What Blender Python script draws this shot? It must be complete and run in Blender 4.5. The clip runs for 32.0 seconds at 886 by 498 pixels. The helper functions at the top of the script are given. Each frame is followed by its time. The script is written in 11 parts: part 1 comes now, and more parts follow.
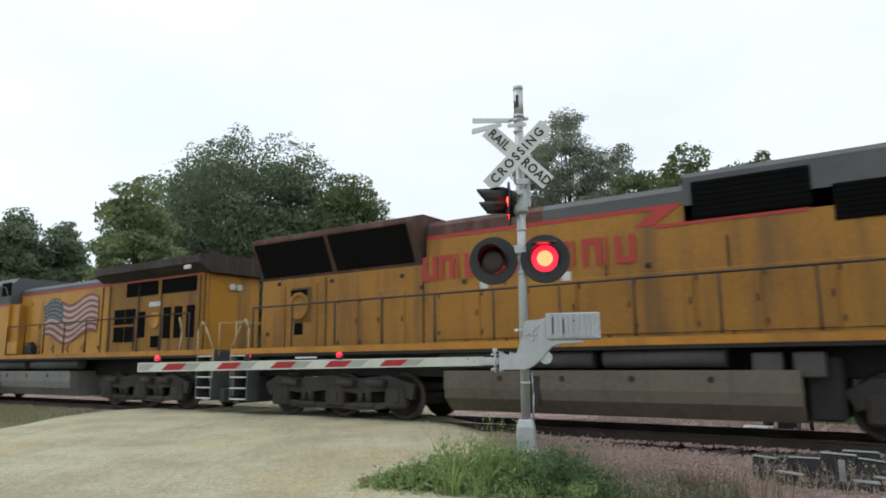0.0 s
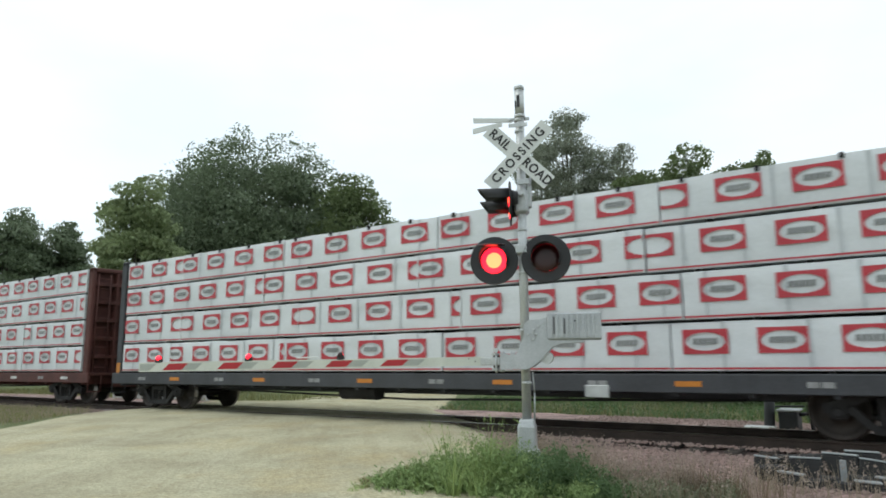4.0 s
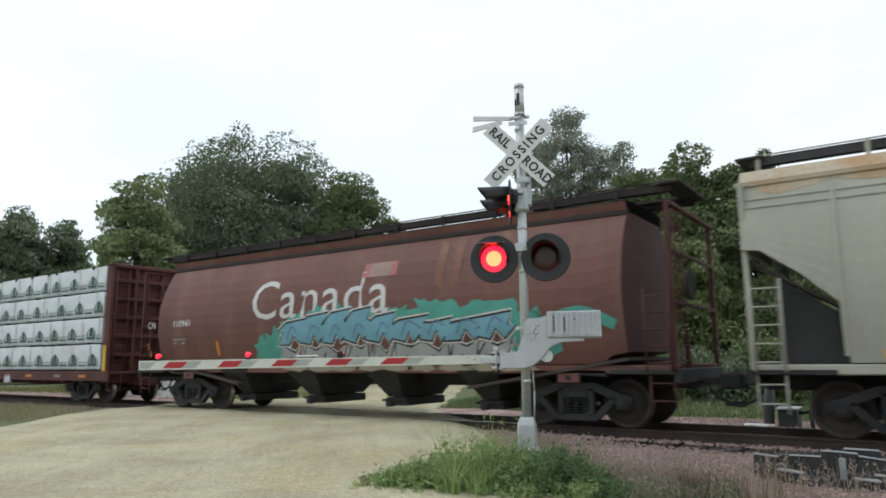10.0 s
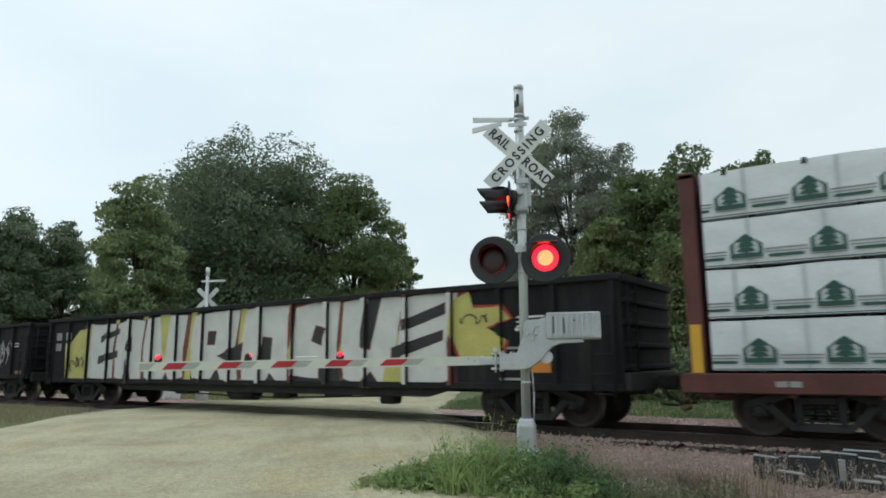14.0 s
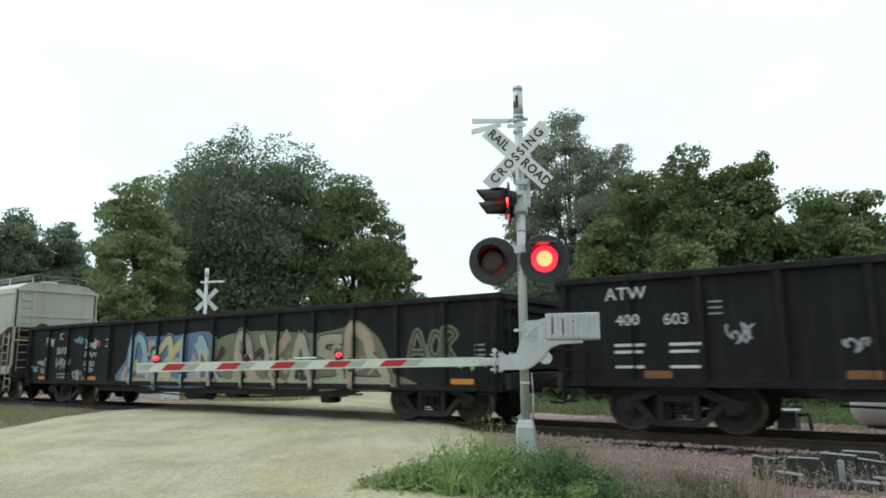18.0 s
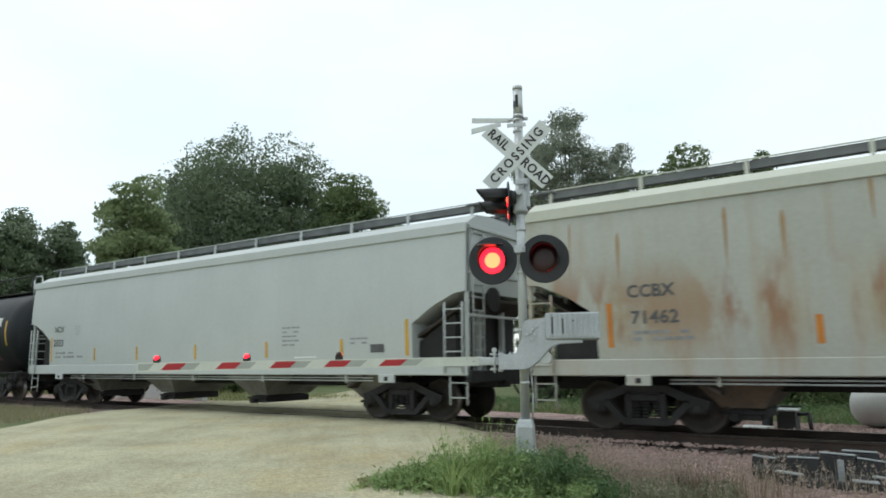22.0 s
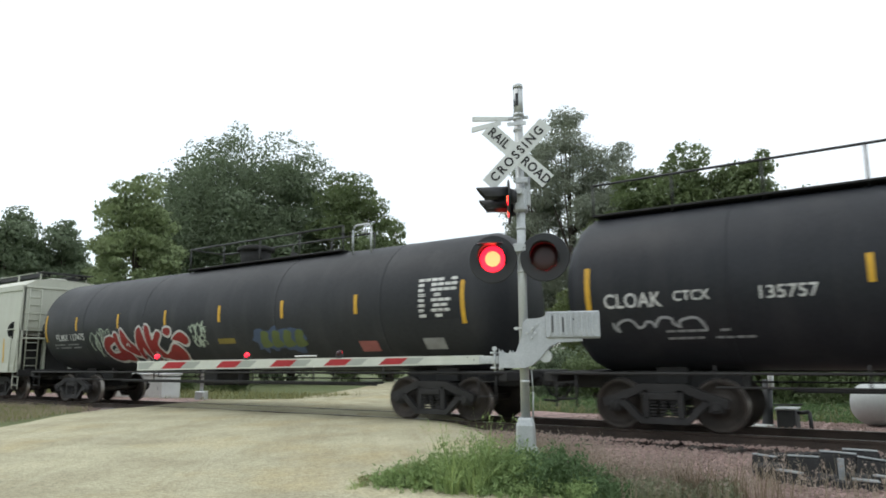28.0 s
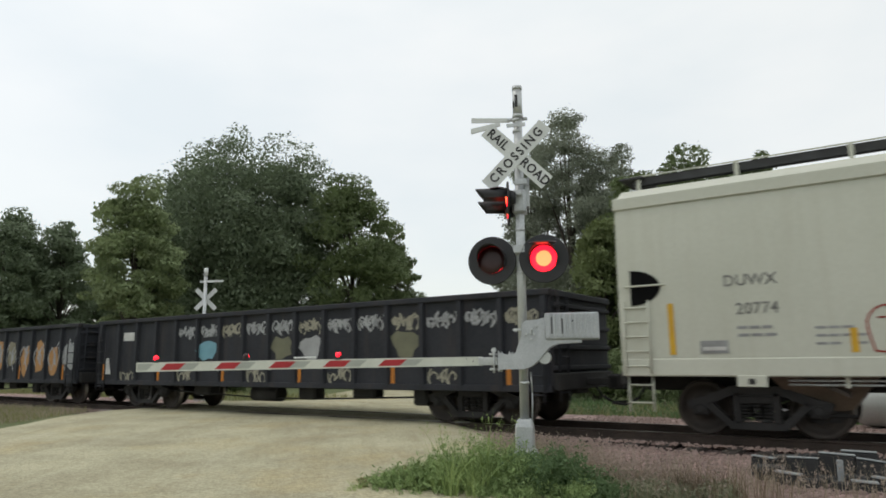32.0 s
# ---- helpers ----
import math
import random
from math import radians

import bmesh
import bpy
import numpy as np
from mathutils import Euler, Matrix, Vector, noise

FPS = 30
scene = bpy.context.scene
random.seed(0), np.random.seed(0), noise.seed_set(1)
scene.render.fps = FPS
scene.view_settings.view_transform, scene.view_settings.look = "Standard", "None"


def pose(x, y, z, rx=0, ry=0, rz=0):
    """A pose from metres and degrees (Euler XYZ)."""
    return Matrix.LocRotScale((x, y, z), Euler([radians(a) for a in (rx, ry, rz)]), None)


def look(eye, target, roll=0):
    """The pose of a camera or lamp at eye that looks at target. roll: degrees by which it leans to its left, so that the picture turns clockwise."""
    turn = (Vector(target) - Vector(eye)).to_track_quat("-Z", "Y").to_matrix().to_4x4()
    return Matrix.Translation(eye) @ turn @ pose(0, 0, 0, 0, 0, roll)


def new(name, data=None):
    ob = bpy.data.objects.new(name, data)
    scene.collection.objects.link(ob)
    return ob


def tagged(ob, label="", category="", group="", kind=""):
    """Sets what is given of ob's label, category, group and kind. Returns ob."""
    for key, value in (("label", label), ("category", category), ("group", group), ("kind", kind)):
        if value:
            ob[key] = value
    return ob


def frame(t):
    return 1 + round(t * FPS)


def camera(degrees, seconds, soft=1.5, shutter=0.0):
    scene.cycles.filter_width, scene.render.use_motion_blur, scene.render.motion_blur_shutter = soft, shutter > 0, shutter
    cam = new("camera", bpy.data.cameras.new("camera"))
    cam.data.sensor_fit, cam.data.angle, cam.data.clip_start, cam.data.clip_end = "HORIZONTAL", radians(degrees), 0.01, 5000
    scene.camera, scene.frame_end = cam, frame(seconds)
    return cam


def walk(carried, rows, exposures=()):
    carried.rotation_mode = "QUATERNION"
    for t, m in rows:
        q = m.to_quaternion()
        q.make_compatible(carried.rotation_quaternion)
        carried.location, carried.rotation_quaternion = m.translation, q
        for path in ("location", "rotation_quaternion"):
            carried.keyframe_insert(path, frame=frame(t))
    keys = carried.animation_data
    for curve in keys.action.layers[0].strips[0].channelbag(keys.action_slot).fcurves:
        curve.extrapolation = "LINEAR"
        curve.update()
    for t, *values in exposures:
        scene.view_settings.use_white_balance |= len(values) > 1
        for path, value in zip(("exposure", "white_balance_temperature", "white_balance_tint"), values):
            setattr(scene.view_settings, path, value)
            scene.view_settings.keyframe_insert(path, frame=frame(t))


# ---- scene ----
# The camera: seated eye height beside a gravel road, tilted a little up at the crossing.
V = 10.084            # speed of the train along +x, m/s
EYE = Vector((0.0, -13.358, 1.284))
YAW, PITCH, ROLL, FOCAL = 55.648, 9.335, -0.57, 1206.986
cam = camera(2 * math.degrees(math.atan(784 / FOCAL)), 32.0, soft=1.75, shutter=0.2)

# seconds and the small sway of the aim (in thousandths of the focal length)
SWAY = [(0, 0.6, 1.0), (0.5, 0.4, 0.5), (1, 1.4, 1.8), (1.5, 1.6, 1.5), (2, 1.6, 0.0), (2.5, 1.6, 1.0), (3, 1.9, 1.8), (3.5, 2.4, 1.5), (5.5, 1.9, -0.3), (6, 1.7, 0.0), (6.5, 1.6, 1.5), (7, 2.7, 0.0), (7.5, 1.9, 1.5), (8, 1.9, 1.5), (8.5, 1.7, 0.0), (9, 3.2, 0.0), (9.5, 2.9, -1.8), (10, 2.2, -2.1), (10.5, 2.2, -0.3), (11, 1.7, -0.3), (11.5, 2.4, -0.5), (12, 2.2, 1.5), (12.5, 2.2, 1.0), (13, 1.7, 0.0), (13.5, 1.4, 0.0), (14, 1.4, 0.0), (14.5, 1.1, 0.0), (16.5, 0.1, 0.0), (17, 0.1, 2.3), (17.5, 0.1, 1.0), (18, -0.1, 1.5), (18.5, -0.1, 1.0), (19, -0.1, -0.8), (19.5, -0.1, 0.0), (20, -0.1, 0.5), (20.5, -0.4, -1.6), (21, -0.4, -1.3), (21.5, -0.4, 0.8), (22, -0.4, 0.8), (22.5, -0.4, -0.8), (23, -0.4, -0.8), (23.5, -0.1, -2.3), (24, -0.1, -0.8), (24.5, -0.4, 0.5), (25, -0.4, -0.5), (25.5, -0.4, -0.5), (27.5, -0.1, 0.0), (28, 0.1, -1.6), (28.5, 0.4, 0.2), (29, -0.1, 2.0), (29.5, -0.1, 2.3), (30, -0.1, 1.5), (30.5, -0.1, 0.8), (31, -0.4, -0.8), (31.5, -0.6, -0.8), (32, -1.4, 0.8)]


def aim(dx, dy):
    yaw = radians(YAW) - dx / FOCAL
    pit = radians(PITCH) + dy / FOCAL
    way = Vector((-math.cos(yaw) * math.cos(pit), math.sin(yaw) * math.cos(pit), math.sin(pit)))
    return look(EYE, EYE + way * 10, ROLL)


walk(cam, [(t, aim(dx, dy)) for t, dx, dy in SWAY],
     exposures=[(0, -0.04, 6500, 11), (2, 0.02, 6450, 7), (3, 0.14, 6420, 5), (6, -0.20, 6560, 8), (7, -0.17, 6460, 6), (8, -0.26, 6480, 6), (9, -0.15, 6500, 8), (10, 0.0, 6450, 10), (12, 0.04, 6230, 2),
                (13, -0.20, 6300, 3), (14, -0.24, 6340, 4), (17, 0.07, 6380, 3), (18, 0.10, 6380, 2), (20, 0.09, 6380, 2), (24, -0.09, 6400, 7), (25, 0.10, 6400, 4), (28, 0.18, 6520, 9), (30, 0.17, 6680, 8), (31, -0.19, 6860, 9), (32, -0.21, 6860, 10)])

# ---- sky and light: an overcast noon ----
world = bpy.data.worlds.new("overcast_sky")
scene.world = world
world.use_nodes = True
wt = world.node_tree
wt.nodes.clear()


def wnode(kind, **kw):
    n = wt.nodes.new(kind)
    for k, v in kw.items():
        n.inputs[k].default_value = v
    return n


SUN_EL, SUN_AZ = radians(60), radians(252)
w_out = wt.nodes.new("ShaderNodeOutputWorld")
w_sky = wt.nodes.new("ShaderNodeTexSky")
w_sky.sky_type, w_sky.sun_disc = "NISHITA", False
w_sky.sun_elevation, w_sky.sun_rotation = SUN_EL, SUN_AZ
w_skybg = wnode("ShaderNodeBackground", Strength=0.05)
wt.links.new(w_sky.outputs[0], w_skybg.inputs[0])
w_co = wt.nodes.new("ShaderNodeTexCoord")
w_sep = wt.nodes.new("ShaderNodeSeparateXYZ")
wt.links.new(w_co.outputs["Generated"], w_sep.inputs[0])
# overcast: brighter towards the zenith
w_lum = wt.nodes.new("ShaderNodeMapRange")
w_lum.inputs["From Min"].default_value, w_lum.inputs["From Max"].default_value = 0.0, 1.0
w_lum.inputs["To Min"].default_value, w_lum.inputs["To Max"].default_value = 0.80, 1.15
wt.links.new(w_sep.outputs["Z"], w_lum.inputs["Value"])
w_map = wt.nodes.new("ShaderNodeMapping")
w_map.inputs["Scale"].default_value = (1.0, 1.0, 2.6)
wt.links.new(w_co.outputs["Generated"], w_map.inputs[0])
w_noise = wnode("ShaderNodeTexNoise", Scale=2.3, Detail=5.0, Roughness=0.5)
wt.links.new(w_map.outputs[0], w_noise.inputs[0])
w_ramp = wt.nodes.new("ShaderNodeValToRGB")
w_ramp.color_ramp.elements[0].position, w_ramp.color_ramp.elements[0].color = 0.36, (0.86, 0.92, 0.925, 1)
w_ramp.color_ramp.elements[1].position, w_ramp.color_ramp.elements[1].color = 0.62, (0.97, 1.0, 0.985, 1)
wt.links.new(w_noise.outputs[0], w_ramp.inputs[0])
w_cloud = wt.nodes.new("ShaderNodeBackground")
wt.links.new(w_ramp.outputs[0], w_cloud.inputs[0])
wt.links.new(w_lum.outputs[0], w_cloud.inputs["Strength"])
w_add = wt.nodes.new("ShaderNodeAddShader")
wt.links.new(w_skybg.outputs[0], w_add.inputs[0])
wt.links.new(w_cloud.outputs[0], w_add.inputs[1])
wt.links.new(w_add.outputs[0], w_out.inputs[0])

sun_data = bpy.data.lights.new("sun", "SUN")
sun_data.energy, sun_data.angle, sun_data.color = 0.55, radians(25), (1.0, 0.97, 0.92)
sun = new("sun", sun_data)
sun.matrix_world = look((0, 0, 60), (-math.sin(SUN_AZ) * math.cos(SUN_EL), -math.cos(SUN_AZ) * math.cos(SUN_EL), 60 - math.sin(SUN_EL)))


# ---- materials ----
def material(name, base, dark=None, scale=3.0, rough=0.7, metal=0.0, bump=0.0, bump_scale=60.0, streak=0.0,
             streak_col=None, glow=None, spec=0.5, fine=0.35, vary=0.0, streak_scale=5.0):
    """Two scales of variation (large blotches, fine grain), optional vertical weather streaks, bump and per-object variation."""
    m = bpy.data.materials.new(name)
    m.use_nodes = True
    t = m.node_tree
    t.nodes.clear()
    ln = t.links.new
    out = t.nodes.new("ShaderNodeOutputMaterial")
    bs = t.nodes.new("ShaderNodeBsdfPrincipled")
    ln(bs.outputs[0], out.inputs[0])
    bs.inputs["Roughness"].default_value, bs.inputs["Metallic"].default_value = rough, metal
    bs.inputs["Specular IOR Level"].default_value = spec
    if dark is None:
        dark = tuple(c * 0.72 for c in base)
    co = t.nodes.new("ShaderNodeTexCoord")
    big = t.nodes.new("ShaderNodeTexNoise")
    big.inputs["Scale"].default_value, big.inputs["Detail"].default_value = scale * 0.35, 6
    ln(co.outputs["Object"], big.inputs[0])
    small = t.nodes.new("ShaderNodeTexNoise")
    small.inputs["Scale"].default_value, small.inputs["Detail"].default_value = scale * 9, 3
    ln(co.outputs["Object"], small.inputs[0])
    mixf = t.nodes.new("ShaderNodeMix")
    mixf.inputs[0].default_value = fine
    ln(big.outputs[0], mixf.inputs[2])
    ln(small.outputs[0], mixf.inputs[3])
    rng = t.nodes.new("ShaderNodeMapRange")
    rng.inputs["From Min"].default_value, rng.inputs["From Max"].default_value = 0.36, 0.62
    ln(mixf.outputs[0], rng.inputs["Value"])
    col = t.nodes.new("ShaderNodeMix")
    col.data_type = "RGBA"
    col.inputs[6].default_value, col.inputs[7].default_value = (*dark, 1), (*base, 1)
    ln(rng.outputs[0], col.inputs[0])
    last = col.outputs[2]
    if streak > 0:
        mp = t.nodes.new("ShaderNodeMapping")
        mp.inputs["Scale"].default_value = (streak_scale, streak_scale, streak_scale * 0.09)
        ln(co.outputs["Object"], mp.inputs[0])
        sn = t.nodes.new("ShaderNodeTexNoise")
        sn.inputs["Scale"].default_value, sn.inputs["Detail"].default_value = 1.0, 5
        ln(mp.outputs[0], sn.inputs[0])
        sr = t.nodes.new("ShaderNodeMapRange")
        sr.inputs["From Min"].default_value, sr.inputs["From Max"].default_value = 0.5, 0.74
        sr.inputs["To Max"].default_value = streak
        ln(sn.outputs[0], sr.inputs["Value"])
        sm = t.nodes.new("ShaderNodeMix")
        sm.data_type = "RGBA"
        sm.inputs[7].default_value = (*(streak_col or tuple(c * 0.4 for c in base)), 1)
        ln(sr.outputs[0], sm.inputs[0])
        ln(last, sm.inputs[6])
        last = sm.outputs[2]
    if vary > 0:
        oi = t.nodes.new("ShaderNodeObjectInfo")
        hs = t.nodes.new("ShaderNodeHueSaturation")
        vr = t.nodes.new("ShaderNodeMapRange")
        vr.inputs["To Min"].default_value, vr.inputs["To Max"].default_value = 1 - vary, 1 + vary
        ln(oi.outputs["Random"], vr.inputs["Value"])
        ln(vr.outputs[0], hs.inputs["Value"])
        ln(last, hs.inputs["Color"])
        last = hs.outputs[0]
    ln(last, bs.inputs["Base Color"])
    rr = t.nodes.new("ShaderNodeMapRange")
    rr.inputs["To Min"].default_value, rr.inputs["To Max"].default_value = min(1, rough + 0.1), max(0.02, rough - 0.08)
    ln(mixf.outputs[0], rr.inputs["Value"])
    ln(rr.outputs[0], bs.inputs["Roughness"])
    if bump > 0:
        bn = t.nodes.new("ShaderNodeTexNoise")
        bn.inputs["Scale"].default_value, bn.inputs["Detail"].default_value = bump_scale, 4
        ln(co.outputs["Object"], bn.inputs[0])
        bp = t.nodes.new("ShaderNodeBump")
        bp.inputs["Strength"].default_value, bp.inputs["Distance"].default_value = bump, 0.02
        ln(bn.outputs[0], bp.inputs["Height"])
        ln(bp.outputs[0], bs.inputs["Normal"])
    if glow:
        bs.inputs["Emission Color"].default_value = (*glow[:3], 1)
        bs.inputs["Emission Strength"].default_value = glow[3]
    return m


M_GALV = material("galvanised_steel", (0.55, 0.57, 0.57), (0.38, 0.40, 0.41), 6, 0.45, 0.55, 0.15, 90)
M_ALU = material("aluminium_grey", (0.48, 0.50, 0.52), (0.36, 0.38, 0.40), 5, 0.5, 0.35, streak=0.35, streak_col=(0.28, 0.29, 0.30))
M_SIGNW = material("sign_white", (0.66, 0.68, 0.67), (0.56, 0.58, 0.57), 5, 0.5)
M_BLACK = material("black_paint", (0.02, 0.02, 0.022), (0.012, 0.012, 0.013), 6, 0.5)
M_RUBBER = material("dark_plastic", (0.025, 0.026, 0.03), None, 6, 0.6)
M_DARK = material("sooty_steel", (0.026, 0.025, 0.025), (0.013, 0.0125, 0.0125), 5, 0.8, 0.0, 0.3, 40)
M_WHEEL = material("wheel_steel", (0.055, 0.044, 0.037), (0.026, 0.022, 0.019), 7, 0.6, 0.4, 0.2, 40)
M_TREAD = material("worn_tread", (0.28, 0.26, 0.24), (0.18, 0.165, 0.15), 9, 0.35, 0.8)
M_REDP = material("red_reflective", (0.40, 0.018, 0.026), (0.33, 0.016, 0.022), 6, 0.5)
M_WHITEP = material("white_reflective", (0.60, 0.62, 0.56), (0.50, 0.52, 0.46), 6, 0.5, streak=0.2, streak_col=(0.36, 0.36, 0.32))
M_SILVP = material("silver_reflective", (0.37, 0.39, 0.355), (0.30, 0.32, 0.29), 6, 0.45)
M_LENS = material("unlit_red_lens", (0.032, 0.004, 0.006), None, 20, 0.35)
M_LIT = material("lit_red_lamp", (0.9, 0.1, 0.03), None, 20, 0.4, glow=(1.0, 0.125, 0.048, 5.2))
M_LITRED = material("lit_red_glass", (0.3, 0.01, 0.012), None, 20, 0.4, glow=(1.0, 0.010, 0.028, 3.4))
M_CONC = material("weathered_concrete", (0.34, 0.35, 0.34), (0.24, 0.25, 0.25), 5, 0.9, 0, 0.5, 60)
M_RAIL = material("rail_side", (0.07, 0.05, 0.04), (0.035, 0.027, 0.022), 6, 0.75, 0.3, 0.3, 50)
M_RAILTOP = material("rail_head", (0.42, 0.41, 0.4), (0.3, 0.29, 0.28), 6, 0.3, 0.9)
M_TIE = material("creosoted_tie", (0.10, 0.085, 0.075), (0.05, 0.043, 0.038), 6, 0.9, 0, 0.6, 40, vary=0.25)
M_BARK = material("bark", (0.09, 0.075, 0.06), (0.05, 0.042, 0.035), 5, 0.95, 0, 0.7, 30)


def leafy(name, base, dark, vary=0.35):
    """Foliage: colour differs from leaf to leaf, with some light passing through."""
    m = bpy.data.materials.new(name)
    m.use_nodes = True
    t = m.node_tree
    t.nodes.clear()
    ln = t.links.new
    out = t.nodes.new("ShaderNodeOutputMaterial")
    geo = t.nodes.new("ShaderNodeNewGeometry")
    co = t.nodes.new("ShaderNodeTexCoord")
    nz = t.nodes.new("ShaderNodeTexNoise")
    nz.inputs["Scale"].default_value, nz.inputs["Detail"].default_value = 0.7, 3
    ln(co.outputs["Object"], nz.inputs[0])
    mx = t.nodes.new("ShaderNodeMix")
    mx.inputs[0].default_value = 0.7
    ln(geo.outputs["Random Per Island"], mx.inputs[2])
    ln(nz.outputs[0], mx.inputs[3])
    col = t.nodes.new("ShaderNodeMix")
    col.data_type = "RGBA"
    col.inputs[6].default_value, col.inputs[7].default_value = (*dark, 1), (*base, 1)
    ln(mx.outputs[0], col.inputs[0])
    df = t.nodes.new("ShaderNodeBsdfPrincipled")
    df.inputs["Roughness"].default_value = 0.6
    df.inputs["Specular IOR Level"].default_value = 0.25
    ln(col.outputs[2], df.inputs["Base Color"])
    tr = t.nodes.new("ShaderNodeBsdfTranslucent")
    ln(col.outputs[2], tr.inputs[0])
    ms = t.nodes.new("ShaderNodeMixShader")
    ms.inputs[0].default_value = 0.3
    ln(df.outputs[0], ms.inputs[1])
    ln(tr.outputs[0], ms.inputs[2])
    ln(ms.outputs[0], out.inputs[0])
    return m


M_LEAF = leafy("leaves_dark", (0.20, 0.25, 0.155), (0.125, 0.165, 0.10))
M_LEAF2 = leafy("leaves_light", (0.30, 0.36, 0.185), (0.19, 0.245, 0.12))
M_LEAF3 = leafy("leaves_grey", (0.29, 0.32, 0.245), (0.19, 0.215, 0.16))
M_LEAF4 = leafy("leaves_fresh", (0.20, 0.25, 0.118), (0.108, 0.15, 0.066))
M_LEAF5 = leafy("leaves_yellowish", (0.225, 0.265, 0.115), (0.12, 0.16, 0.07))
M_GRASS = leafy("grass_green", (0.43, 0.53, 0.21), (0.16, 0.24, 0.08))
M_GRASSD = leafy("grass_deep", (0.17, 0.26, 0.10), (0.065, 0.115, 0.045))
M_DRY = leafy("grass_dry", (0.43, 0.37, 0.27), (0.24, 0.195, 0.15))
M_DRY2 = leafy("weeds_brown", (0.29, 0.225, 0.15), (0.15, 0.115, 0.085))
M_GRASSM = leafy("grass_mixed", (0.34, 0.31, 0.15), (0.13, 0.16, 0.06))
M_STONEP = leafy("stone_pink", (0.50, 0.375, 0.335), (0.20, 0.155, 0.14))
M_STONEG = leafy("stone_grey", (0.45, 0.41, 0.37), (0.20, 0.185, 0.17))
M_STONEY = leafy("stone_lime", (0.52, 0.46, 0.34), (0.28, 0.22, 0.13))
M_WEED = leafy("weed_leaf_green", (0.36, 0.47, 0.20), (0.12, 0.20, 0.07))
M_WEEDD = leafy("weed_leaf_deep", (0.17, 0.26, 0.115), (0.06, 0.105, 0.05))
M_WEEDB = leafy("weed_leaf_olive", (0.36, 0.34, 0.17), (0.17, 0.17, 0.08))
M_WEEDG = leafy("weed_leaf_grey", (0.33, 0.34, 0.235), (0.15, 0.165, 0.105))
M_DARKW = leafy("dead_stalks", (0.17, 0.14, 0.095), (0.07, 0.06, 0.045))
M_SEED = leafy("seed_heads", (0.42, 0.36, 0.30), (0.27, 0.20, 0.17))


# ---- mesh helpers ----
def part(name, bm, mat, parent=None, label="", smooth=False):
    """Link a bmesh (or a ready mesh) as one mesh object under a thing or a part."""
    if isinstance(bm, bpy.types.Mesh):
        me = bm
    else:
        me = bpy.data.meshes.new(name)
        bm.normal_update()
        bm.to_mesh(me)
        bm.free()
    if not me.materials:
        for mm in (mat if isinstance(mat, (list, tuple)) else [mat]):
            me.materials.append(mm)
    if smooth:
        for p in me.polygons:
            p.use_smooth = True
    ob = new(name, me)
    if parent is not None:
        ob.parent = parent
    if label:
        ob["label"] = label
    return ob


def pieces(name, bm, mat, parent, label="", smooth=False):
    """Link every separate piece of a bmesh as a part of its own."""
    bm.verts.index_update()
    seen, out = set(), []
    for v0 in bm.verts:
        if v0.index in seen:
            continue
        stack, comp = [v0], []
        seen.add(v0.index)
        while stack:
            v = stack.pop()
            comp.append(v)
            for e in v.link_edges:
                o = e.other_vert(v)
                if o.index not in seen:
                    seen.add(o.index)
                    stack.append(o)
        ids = {v.index: i for i, v in enumerate(comp)}
        fs = {f for v in comp for f in v.link_faces}
        me = bpy.data.meshes.new(name)
        me.from_pydata([v.co[:] for v in comp], [], [[ids[v.index] for v in f.verts] for f in fs])
        for pf, f in zip(me.polygons, fs):
            pf.use_smooth = f.smooth
        me.update()
        out.append(part(name, me, mat, parent, label, smooth))
    bm.free()
    return out


def thing(name, at, label, category, group="", kind=""):
    ob = new(name)
    ob.empty_display_size = 0.3
    ob.matrix_basis = at
    return tagged(ob, label, category, group, kind)


def block(bm, x0, x1, y0, y1, z0, z1, bev=0.0, mi=0):
    """A box with chamfered edges when bev > 0."""
    if bev <= 0:
        vs = [bm.verts.new((x, y, z)) for x in (x0, x1) for y in (y0, y1) for z in (z0, z1)]
        fs = [(0, 1, 3, 2), (4, 6, 7, 5), (0, 4, 5, 1), (2, 3, 7, 6), (0, 2, 6, 4), (1, 5, 7, 3)]
        for f in fs:
            bm.faces.new([vs[i] for i in f]).material_index = mi
        return
    b = min(bev, abs(x1 - x0) * 0.45, abs(y1 - y0) * 0.45, abs(z1 - z0) * 0.45)
    ring = []
    for z, k in ((z0, 1), (z0 + b, 0), (z1 - b, 0), (z1, 1)):
        o = b if k else 0.0
        pts = [(x0 + b, y0 + o), (x1 - b, y0 + o), (x1 - o, y0 + b), (x1 - o, y1 - b), (x1 - b, y1 - o), (x0 + b, y1 - o), (x0 + o, y1 - b), (x0 + o, y0 + b)]
        ring.append([bm.verts.new((x, y, z)) for x, y in pts])
    bm.faces.new(ring[0][::-1]).material_index = mi
    bm.faces.new(ring[3]).material_index = mi
    for a, c in zip(ring, ring[1:]):
        for i in range(8):
            j = (i + 1) % 8
            bm.faces.new((a[i], a[j], c[j], c[i])).material_index = mi


